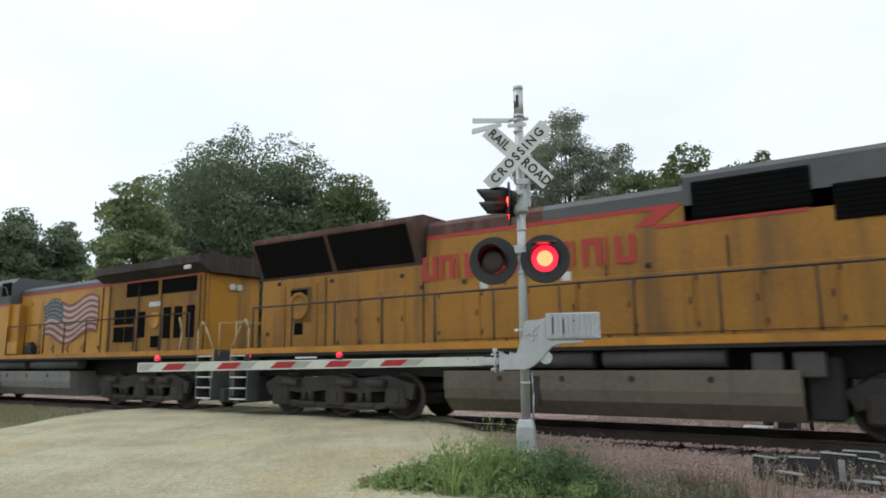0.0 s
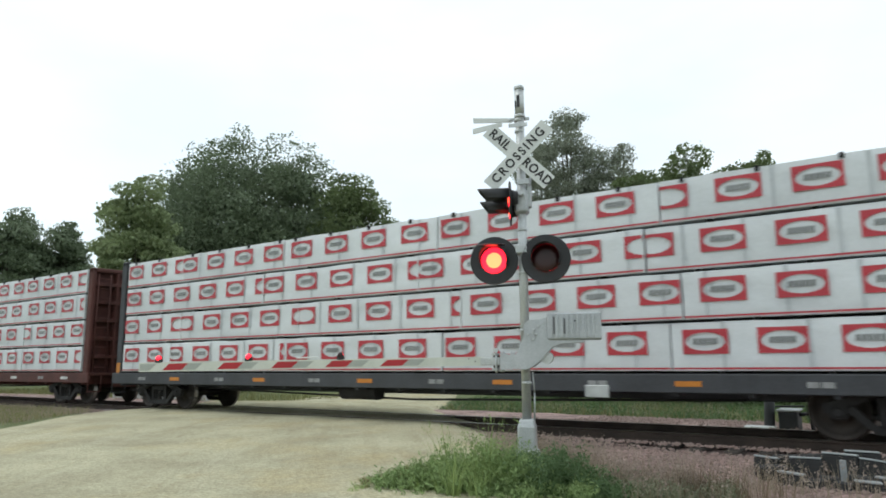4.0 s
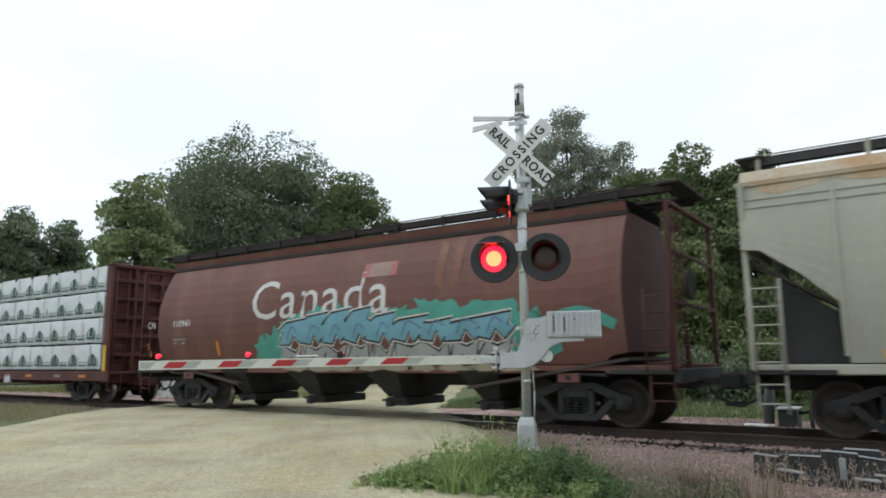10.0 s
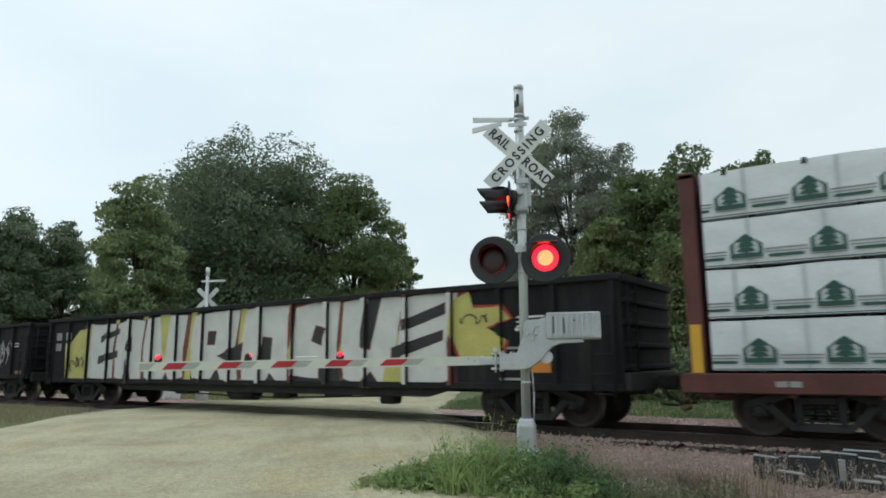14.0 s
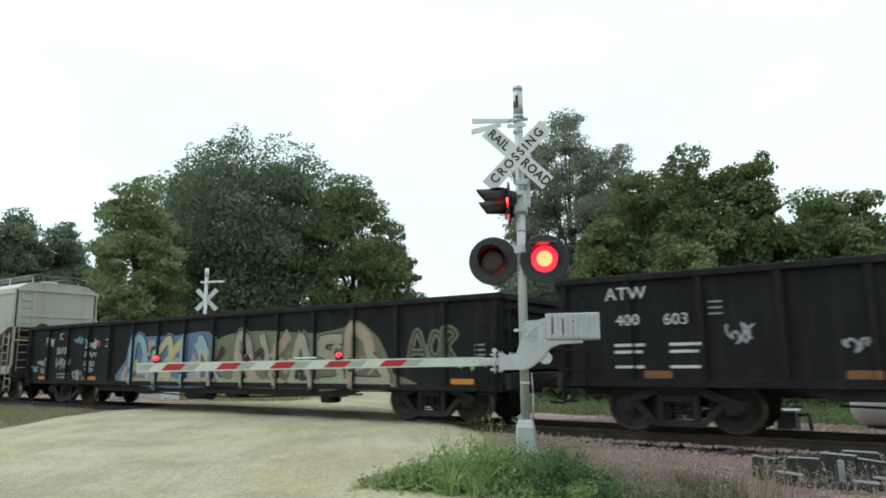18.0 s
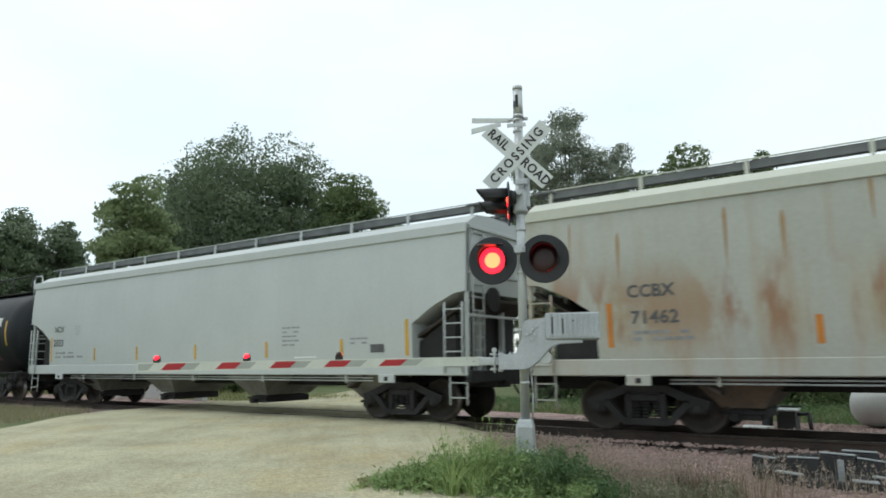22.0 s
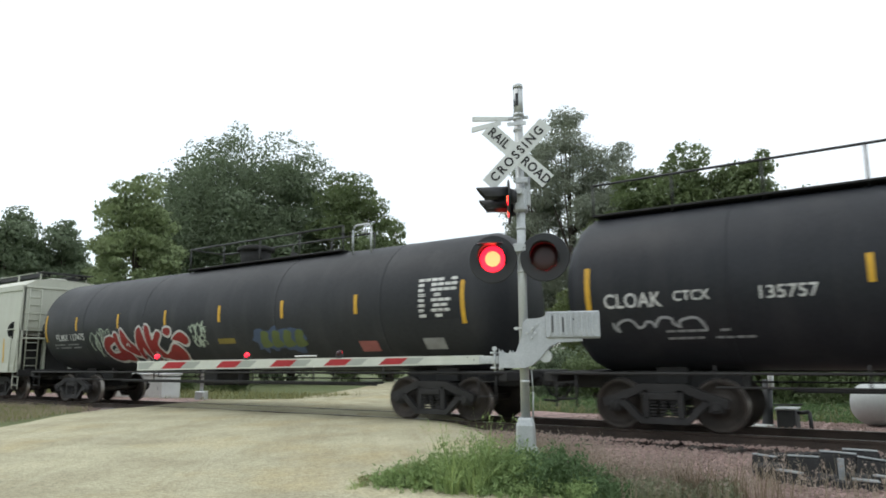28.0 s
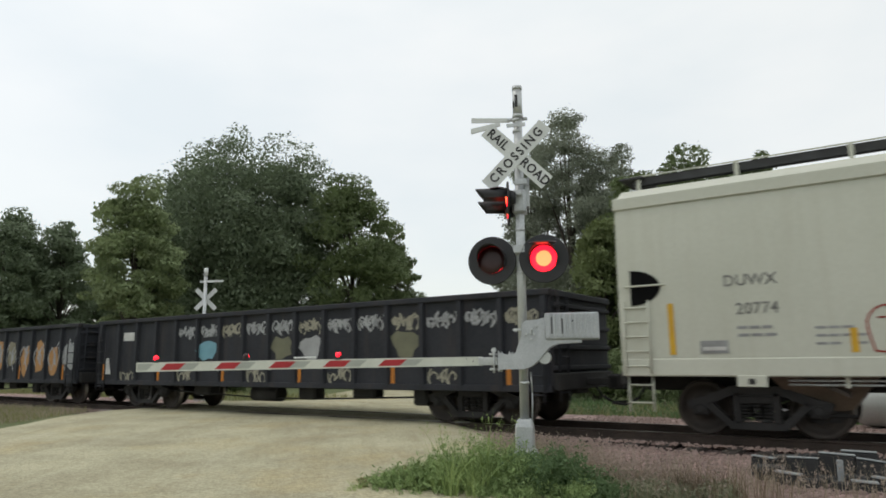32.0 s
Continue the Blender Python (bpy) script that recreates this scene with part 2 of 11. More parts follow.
def tube(bm, p0, p1, r0, r1=None, seg=10, caps=True, mi=0):
    r1 = r0 if r1 is None else r1
    p0, p1 = Vector(p0), Vector(p1)
    ax = (p1 - p0).normalized()
    u = ax.orthogonal().normalized()
    w = ax.cross(u)
    rings = []
    for p, r in ((p0, r0), (p1, r1)):
        rings.append([bm.verts.new(p + (u * math.cos(2 * math.pi * i / seg) + w * math.sin(2 * math.pi * i / seg)) * r) for i in range(seg)])
    for i in range(seg):
        j = (i + 1) % seg
        f = bm.faces.new((rings[0][i], rings[0][j], rings[1][j], rings[1][i]))
        f.smooth, f.material_index = True, mi
    if caps:
        bm.faces.new(rings[0][::-1]).material_index = mi
        bm.faces.new(rings[1]).material_index = mi


def pipe(bm, pts, r, seg=6):
    for a, b in zip(pts, pts[1:]):
        tube(bm, a, b, r, seg=seg)


def lathe(bm, profile, axis="y", seg=32, at=(0, 0, 0), mi=0):
    """Turn a profile of (distance along the axis, radius) about the axis."""
    at = Vector(at)
    rings = []
    for d, r in profile:
        ring = []
        for i in range(seg):
            a = 2 * math.pi * i / seg
            c, s = math.cos(a) * r, math.sin(a) * r
            v = (c, d, s) if axis == "y" else (d, c, s) if axis == "x" else (c, s, d)
            ring.append(bm.verts.new(at + Vector(v)))
        rings.append(ring)
    for a, b in zip(rings, rings[1:]):
        for i in range(seg):
            j = (i + 1) % seg
            f = bm.faces.new((a[i], a[j], b[j], b[i]))
            f.smooth, f.material_index = True, mi
    bm.faces.new(rings[0][::-1]).material_index = mi
    bm.faces.new(rings[-1]).material_index = mi
    bmesh.ops.recalc_face_normals(bm, faces=bm.faces[:])


def loft(bm, sections, closed=True, caps=True, mi=0, smooth=False):
    """Skin rings of points (all of one length)."""
    rings = [[bm.verts.new(p) for p in s] for s in sections]
    n = len(rings[0])
    for a, b in zip(rings, rings[1:]):
        for i in range(n if closed else n - 1):
            j = (i + 1) % n
            f = bm.faces.new((a[i], a[j], b[j], b[i]))
            f.material_index, f.smooth = mi, smooth
    if caps and closed:
        bm.faces.new(rings[0][::-1]).material_index = mi
        bm.faces.new(rings[-1]).material_index = mi
    bmesh.ops.recalc_face_normals(bm, faces=bm.faces[:])


def poly(bm, pts, mi=0):
    f = bm.faces.new([bm.verts.new(p) for p in pts])
    f.material_index = mi
    return f


def bulk(name, verts, faces, mat, parent=None, label="", smooth=False):
    me = bpy.data.meshes.new(name)
    me.from_pydata(verts, [], faces)
    me.update()
    return part(name, me, mat, parent, label, smooth)


def lettering(txt, size, depth=0.004, align="CENTER", shear=0.0, squeeze=1.0, spacing=1.04, bold=0.0):
    """A mesh of the words in the x-z plane, facing -y."""
    cu = bpy.data.curves.new("words", "FONT")
    cu.body, cu.size, cu.extrude, cu.align_x, cu.align_y, cu.shear = txt, size, depth, align, "CENTER", shear
    cu.resolution_u, cu.space_character, cu.offset = 3, spacing, bold
    ob = new("words", cu)
    dg = bpy.context.evaluated_depsgraph_get()
    me = bpy.data.meshes.new_from_object(ob.evaluated_get(dg))
    bpy.data.objects.remove(ob)
    me.transform(Matrix.Rotation(math.pi / 2, 4, "X") @ Matrix.Diagonal((squeeze, 1, 1, 1)))
    return me


# ---- ground, road and track ----
def ground_z(x, y):
    """The lie of the land: road level near the eye, dropping a little at the verge and behind the track."""
    z = -0.10
    if y > 1.8:
        z -= 0.30 * min(1.0, (y - 1.8) / 1.6)
    if x > -5.0 and y < -1.8:
        z -= 0.10 * min(1.0, (x + 5.0) / 3.0)
    return z


def ground_material():
    m = bpy.data.materials.new("verge_soil_and_grass")
    m.use_nodes = True
    t = m.node_tree
    t.nodes.clear()
    ln = t.links.new
    out = t.nodes.new("ShaderNodeOutputMaterial")
    bs = t.nodes.new("ShaderNodeBsdfPrincipled")
    bs.inputs["Roughness"].default_value = 0.95
    ln(bs.outputs[0], out.inputs[0])
    co = t.nodes.new("ShaderNodeTexCoord")
    n1 = t.nodes.new("ShaderNodeTexNoise")
    n1.inputs["Scale"].default_value, n1.inputs["Detail"].default_value = 0.5, 6
    n2 = t.nodes.new("ShaderNodeTexNoise")
    n2.inputs["Scale"].default_value, n2.inputs["Detail"].default_value = 14, 5
    ln(co.outputs["Object"], n1.inputs[0])
    ln(co.outputs["Object"], n2.inputs[0])
    r = t.nodes.new("ShaderNodeValToRGB")
    r.color_ramp.elements[0].position, r.color_ramp.elements[0].color = 0.35, (0.09, 0.12, 0.04, 1)
    r.color_ramp.elements[1].position, r.color_ramp.elements[1].color = 0.68, (0.125, 0.14, 0.06, 1)
    mx = t.nodes.new("ShaderNodeMix")
    mx.inputs[0].default_value = 0.4
    ln(n1.outputs[0], mx.inputs[2])
    ln(n2.outputs[0], mx.inputs[3])
    ln(mx.outputs[0], r.inputs[0])
    ln(r.outputs[0], bs.inputs["Base Color"])
    bp = t.nodes.new("ShaderNodeBump")
    bp.inputs["Strength"].default_value, bp.inputs["Distance"].default_value = 0.7, 0.05
    ln(n2.outputs[0], bp.inputs["Height"])
    ln(bp.outputs[0], bs.inputs["Normal"])
    return m


def gravel_material(name, light, dark, stain, patch_scale=0.5, stone_scale=26.0, stone=0.35):
    """Loose stone: single stones by a Voronoi pattern, tracks and damp patches by noise."""
    m = bpy.data.materials.new(name)
    m.use_nodes = True
    t = m.node_tree
    t.nodes.clear()
    ln = t.links.new
    out = t.nodes.new("ShaderNodeOutputMaterial")
    bs = t.nodes.new("ShaderNodeBsdfPrincipled")
    bs.inputs["Roughness"].default_value = 0.95
    bs.inputs["Specular IOR Level"].default_value = 0.2
    ln(bs.outputs[0], out.inputs[0])
    co = t.nodes.new("ShaderNodeTexCoord")
    vo = t.nodes.new("ShaderNodeTexVoronoi")
    vo.inputs["Scale"].default_value = stone_scale
    ln(co.outputs["Object"], vo.inputs[0])
    n1 = t.nodes.new("ShaderNodeTexNoise")
    n1.inputs["Scale"].default_value, n1.inputs["Detail"].default_value, n1.inputs["Roughness"].default_value = patch_scale, 7, 0.6
    mp = t.nodes.new("ShaderNodeMapping")
    mp.inputs["Rotation"].default_value = (0, 0, radians(-38))
    mp.inputs["Scale"].default_value = (1.0, 0.55, 1.0)
    ln(co.outputs["Object"], mp.inputs[0])
    ln(mp.outputs[0], n1.inputs[0])
    r = t.nodes.new("ShaderNodeValToRGB")
    r.color_ramp.elements[0].position, r.color_ramp.elements[0].color = 0.30, (*stain, 1)
    e = r.color_ramp.elements.new(0.45)
    e.color = (*dark, 1)
    r.color_ramp.elements[2].position, r.color_ramp.elements[2].color = 0.62, (*light, 1)
    ln(n1.outputs[0], r.inputs[0])
    hs = t.nodes.new("ShaderNodeHueSaturation")
    sp = t.nodes.new("ShaderNodeSeparateColor")
    ln(vo.outputs["Color"], sp.inputs[0])
    vr = t.nodes.new("ShaderNodeMapRange")
    vr.inputs["To Min"].default_value, vr.inputs["To Max"].default_value = 1 - stone, 1 + stone
    ln(sp.outputs[0], vr.inputs["Value"])
    ln(vr.outputs[0], hs.inputs["Value"])
    ln(r.outputs[0], hs.inputs["Color"])
    ln(hs.outputs[0], bs.inputs["Base Color"])
    bp = t.nodes.new("ShaderNodeBump")
    bp.inputs["Strength"].default_value, bp.inputs["Distance"].default_value = 0.6, 0.03
    ln(vo.outputs["Distance"], bp.inputs["Height"])
    ln(bp.outputs[0], bs.inputs["Normal"])
    return m


def road_material():
    """Packed limestone: pale fines with ochre patches, faint wheel lines along the road and scattered chips."""
    m = bpy.data.materials.new("pale_limestone_road")
    m.use_nodes = True
    t = m.node_tree
    t.nodes.clear()
    ln = t.links.new
    out = t.nodes.new("ShaderNodeOutputMaterial")
    bs = t.nodes.new("ShaderNodeBsdfPrincipled")
    bs.inputs["Roughness"].default_value, bs.inputs["Specular IOR Level"].default_value = 0.95, 0.15
    ln(bs.outputs[0], out.inputs[0])
    co = t.nodes.new("ShaderNodeTexCoord")

    def along(vec, k):
        d = t.nodes.new("ShaderNodeVectorMath")
        d.operation = "DOT_PRODUCT"
        d.inputs[1].default_value = vec
        ln(co.outputs["Object"], d.inputs[0])
        q = t.nodes.new("ShaderNodeMath")
        q.operation = "MULTIPLY"
        q.inputs[1].default_value = k
        ln(d.outputs["Value"], q.inputs[0])
        return q.outputs[0]

    def noisy(source, scale, detail, rough=0.55):
        n = t.nodes.new("ShaderNodeTexNoise")
        n.inputs["Scale"].default_value, n.inputs["Detail"].default_value, n.inputs["Roughness"].default_value = scale, detail, rough
        ln(source, n.inputs[0])
        return n.outputs[0]

    def spread(source, lo, hi, to):
        r = t.nodes.new("ShaderNodeMapRange")
        r.inputs["From Min"].default_value, r.inputs["From Max"].default_value, r.inputs["To Max"].default_value = lo, hi, to
        ln(source, r.inputs["Value"])
        return r.outputs[0]

    def over(base, factor, colour):
        x = t.nodes.new("ShaderNodeMix")
        x.data_type = "RGBA"
        ln(factor, x.inputs[0])
        ln(base, x.inputs[6])
        x.inputs[7].default_value = (*colour, 1)
        return x.outputs[2]
    cx = t.nodes.new("ShaderNodeCombineXYZ")
    ln(along((0.73, 0.68, 0), 2.1), cx.inputs[0])
    ln(along((-0.68, 0.73, 0), 0.16), cx.inputs[1])
    r = t.nodes.new("ShaderNodeValToRGB")
    r.color_ramp.elements[0].position, r.color_ramp.elements[0].color = 0.36, (0.33, 0.305, 0.21, 1)
    r.color_ramp.elements[1].position, r.color_ramp.elements[1].color = 0.60, (0.455, 0.43, 0.30, 1)
    ln(noisy(co.outputs["Object"], 0.55, 8, 0.62), r.inputs[0])
    last = r.outputs[0]
    last = over(last, spread(noisy(cx.outputs[0], 1.0, 4), 0.50, 0.70, 0.35), (0.49, 0.465, 0.345))
    last = over(last, spread(noisy(cx.outputs[0], 1.7, 3), 0.54, 0.70, 0.40), (0.30, 0.265, 0.17))
    last = over(last, spread(noisy(co.outputs["Object"], 0.42, 7, 0.7), 0.50, 0.66, 0.55), (0.42, 0.345, 0.19))
    last = over(last, spread(noisy(co.outputs["Object"], 7.0, 5, 0.7), 0.56, 0.74, 0.45), (0.27, 0.235, 0.165))
    vo = t.nodes.new("ShaderNodeTexVoronoi")
    vo.inputs["Scale"].default_value = 34
    ln(co.outputs["Object"], vo.inputs[0])
    sp = t.nodes.new("ShaderNodeSeparateColor")
    ln(vo.outputs["Color"], sp.inputs[0])
    vr = t.nodes.new("ShaderNodeMapRange")
    vr.inputs["To Min"].default_value, vr.inputs["To Max"].default_value = 0.80, 1.17
    ln(sp.outputs[0], vr.inputs["Value"])
    hs = t.nodes.new("ShaderNodeHueSaturation")
    ln(vr.outputs[0], hs.inputs["Value"])
    ln(last, hs.inputs["Color"])
    ln(hs.outputs[0], bs.inputs["Base Color"])
    bp = t.nodes.new("ShaderNodeBump")
    bp.inputs["Strength"].default_value, bp.inputs["Distance"].default_value = 0.55, 0.03
    ln(vo.outputs["Distance"], bp.inputs["Height"])
    bp2 = t.nodes.new("ShaderNodeBump")
    bp2.inputs["Strength"].default_value, bp2.inputs["Distance"].default_value = 0.3, 0.06
    ln(noisy(cx.outputs[0], 1.7, 5), bp2.inputs["Height"])
    ln(bp.outputs[0], bp2.inputs["Normal"])
    ln(bp2.outputs[0], bs.inputs["Normal"])
    return m


M_GROUND = ground_material()
M_ROAD = road_material()
M_BALLAST = gravel_material("pink_ballast", (0.38, 0.275, 0.25), (0.28, 0.20, 0.185), (0.17, 0.13, 0.12), 0.8, 17, 0.45)


def axis_steps(lo, hi, fine_lo, fine_hi, step):
    out = [lo]
    d = max(abs(lo), abs(hi))
    g = fine_lo - step
    left = []
    s = step
    while g > lo:
        left.append(g)
        s *= 1.6
        g -= s
    right = []
    s, g = step, fine_hi + step
    while g < hi:
        right.append(g)
        s *= 1.6
        g += s
    n = int((fine_hi - fine_lo) / step)
    return [lo] + left[::-1] + [fine_lo + i * step for i in range(n + 1)] + right + [hi]


def sheet(name, xs, ys, height, mat, kind_label):
    verts = [(x, y, height(x, y)) for y in ys for x in xs]
    nx = len(xs)
    faces = [(j * nx + i, j * nx + i + 1, (j + 1) * nx + i + 1, (j + 1) * nx + i) for j in range(len(ys) - 1) for i in range(nx - 1)]
    ob = bulk(name, verts, faces, mat, smooth=True)
    return tagged(ob, kind_label, name, kind="structure")


def bumpy(x, y, a=0.02):
    return a * noise.noise((x * 0.9, y * 0.9, 0.3)) + a * 0.5 * noise.noise((x * 3.1, y * 3.1, 4.0))


sheet("ground", axis_steps(-1800, 1800, -60, 12, 0.6), axis_steps(-900, 2500, -16, 40, 0.6),
      lambda x, y: ground_z(x, y) - (0.35 if abs(y) < 1.7 else 0.13 if -5.3 < y < 0 and x > -7 else 0.0) + bumpy(x, y), M_GROUND, "rough verge of soil and short grass")

# the gravel road: comes up past the eye, swells over the track, and runs off behind it
ROAD_MID = [(6.0, -22.0), (-3.6, -13.0), (-9.5, -7.0), (-13.6, -2.2), (-15.4, 0.0), (-16.8, 3.0), (-19.5, 9.0), (-25.5, 20.0), (-40.0, 45.0), (-75.0, 100.0)]
ROAD_HALF = [5.4, 5.4, 5.6, 5.6, 5.2, 4.6, 4.0, 3.6, 3.4, 3.4]


def road_surface():
    pts, half = [], []
    for i in range(len(ROAD_MID) - 1):
        a, b = Vector(ROAD_MID[i]), Vector(ROAD_MID[i + 1])
        for k in range(14):
            pts.append(a.lerp(b, k / 14))
            half.append(ROAD_HALF[i] + (ROAD_HALF[i + 1] - ROAD_HALF[i]) * k / 14)
    verts, faces, n = [], [], 33
    for i, p in enumerate(pts):
        d = (pts[min(i + 1, len(pts) - 1)] - pts[max(i - 1, 0)]).normalized()
        if abs(p.y) < 14:
            d = d.lerp(Vector((-0.55, 0.83)), 0.6).normalized()
        s = Vector((d.y, -d.x))
        for k in range(n):
            u = -1 + 2 * k / (n - 1)
            w = half[i] * (1 + 0.08 * noise.noise((p.x * 0.5, p.y * 0.5, u * 2 + 7)) * abs(u))
            c = p + s * u * w
            crown = 0.03 * (1 - u * u)
            drop = -0.16 * max(0.0, abs(u) - 0.86) / 0.14
            base = max(ground_z(c.x, c.y) + 0.055, 0.0 if abs(c.y) < 2.5 else -0.35)
            near = max(0.0, 1 - max(0.0, abs(c.y) - 2.2) / 6.0)
            z = base * (1 - near) + (0.0 if abs(c.y) > 1.6 else -0.012) * near + crown * (1 - near) + drop + bumpy(c.x, c.y, 0.012)
            rut = -0.025 * (math.exp(-((u - 0.25) / 0.08) ** 2) + math.exp(-((u + 0.2) / 0.08) ** 2))
            verts.append((c.x, c.y, z + rut * (1 - near)))
    for i in range(len(pts) - 1):
        for k in range(n - 1):
            a = i * n + k
            faces.append((a, a + 1, a + n + 1, a + n))
    ob = bulk("road", verts, faces, M_ROAD, smooth=True)
    tagged(ob, "pale limestone gravel road with faint wheel tracks", "road", kind="structure")


road_surface()


BALLAST_PROFILE = [(-5.6, -0.42), (-5.2, -0.24), (-4.2, -0.22), (-3.0, -0.22), (-2.0, -0.22), (-1.55, -0.25), (-1.2, -0.27), (0, -0.26), (1.3, -0.26), (1.75, -0.24), (2.6, -0.20), (4.2, -0.22), (5.6, -0.27), (7.2, -0.62)]


def ballast_z(y):
    return float(np.interp(y, [p[0] for p in BALLAST_PROFILE], [p[1] for p in BALLAST_PROFILE]))


def ballast_bed():
    prof = BALLAST_PROFILE
    xs = [-140 + 2 * i for i in range(50)] + [-40 + 0.35 * i for i in range(150)] + [12.5 + 4 * i for i in range(12)]
    verts, faces, n = [], [], len(prof)
    for x in xs:
        for y, z in prof:
            wob = 0.0 if abs(y) < 1.4 else (0.25 if abs(y) < 3.5 else 0.5) * noise.noise((x * 0.45, y, 1.0))
            if y < -3.5 and x < -8:      # narrow shoulder past the road
                wob += min(2.4, (-8 - x) * 0.5)
            verts.append((x, y + wob, z + bumpy(x, y * 2, 0.03)))
    for i in range(len(xs) - 1):
        for k in range(n - 1):
            a = i * n + k
            faces.append((a, a + n, a + n + 1, a + 1))
    ob = bulk("ballast_bed", verts, faces, M_BALLAST, smooth=True)
    tagged(ob, "pinkish crushed stone ballast under the track", "ballast", kind="structure")


ballast_bed()


def rail_track():
    track = thing("railway_track", pose(0, 0, 0), "single railway track of steel rails on dark wooden ties", "track", kind="structure")
    prof = [(-0.07, -0.18), (0.07, -0.18), (0.07, -0.165), (0.012, -0.14), (0.012, -0.045), (0.036, -0.036), (0.036, -0.006),
            (0.028, 0.0), (-0.028, 0.0), (-0.036, -0.006), (-0.036, -0.036), (-0.012, -0.045), (-0.012, -0.14), (-0.07, -0.165)]
    for yc in (-0.755, 0.755):
        bm = bmesh.new()
        loft(bm, [[(x, yc + y, z) for y, z in prof] for x in (-160, 60)])
        for f in bm.faces:
            if f.normal.z > 0.9 and f.calc_center_median().z > -0.01:
                f.material_index = 1
        part("rail", bm, [M_RAIL, M_RAILTOP], track)
    bm = bmesh.new()
    block(bm, -0.115, 0.115, -1.3, 1.3, -0.36, -0.178, 0.012)
    tie = bpy.data.meshes.new("tie")
    bm.to_mesh(tie)
    bm.free()
    tie.materials.append(M_TIE)
    rnd = random.Random(4)
    for i in range(-50, 16):
        x = i * 0.53
        if -20.0 < x < -10.2:
            continue
        ob = part("tie", tie, M_TIE, track)
        ob.matrix_basis = pose(x + rnd.uniform(-0.03, 0.03), rnd.uniform(-0.05, 0.05), rnd.uniform(-0.012, 0.012), 0, 0, rnd.uniform(-1.5, 1.5))


rail_track()


# ---- trees ----
def leaf_cards(points, normals, size, rnd, squash=0.6):
    """Small folded leaf sprays, one island each."""
    n = len(points)
    pts = np.asarray(points)
    nr = np.asarray(normals) + rnd.normal(0, 0.5, (n, 3))
    nr /= np.linalg.norm(nr, axis=1)[:, None]
    a = np.cross(nr, rnd.normal(0, 1, (n, 3)))
    a /= np.linalg.norm(a, axis=1)[:, None]
    b = np.cross(nr, a)
    s = size * rnd.uniform(0.55, 1.35, n)[:, None]
    v = np.stack([pts - a * s * 0.5, pts + b * s * squash * 0.5 + nr * s * 0.12, pts + a * s * 0.5, pts - b * s * squash * 0.5 + nr * s * 0.12], 1)
    return v.reshape(-1, 3)


def quads_mesh(name, v):
    n = len(v) // 4
    me = bpy.data.meshes.new(name)
    me.vertices.add(len(v))
    me.vertices.foreach_set("co", v.astype(np.float32).ravel())
    me.loops.add(len(v))
    me.loops.foreach_set("vertex_index", np.arange(len(v), dtype=np.int32))
    me.polygons.add(n)
    me.polygons.foreach_set("loop_start", np.arange(0, len(v), 4, dtype=np.int32))
    me.update(calc_edges=True)
    return me


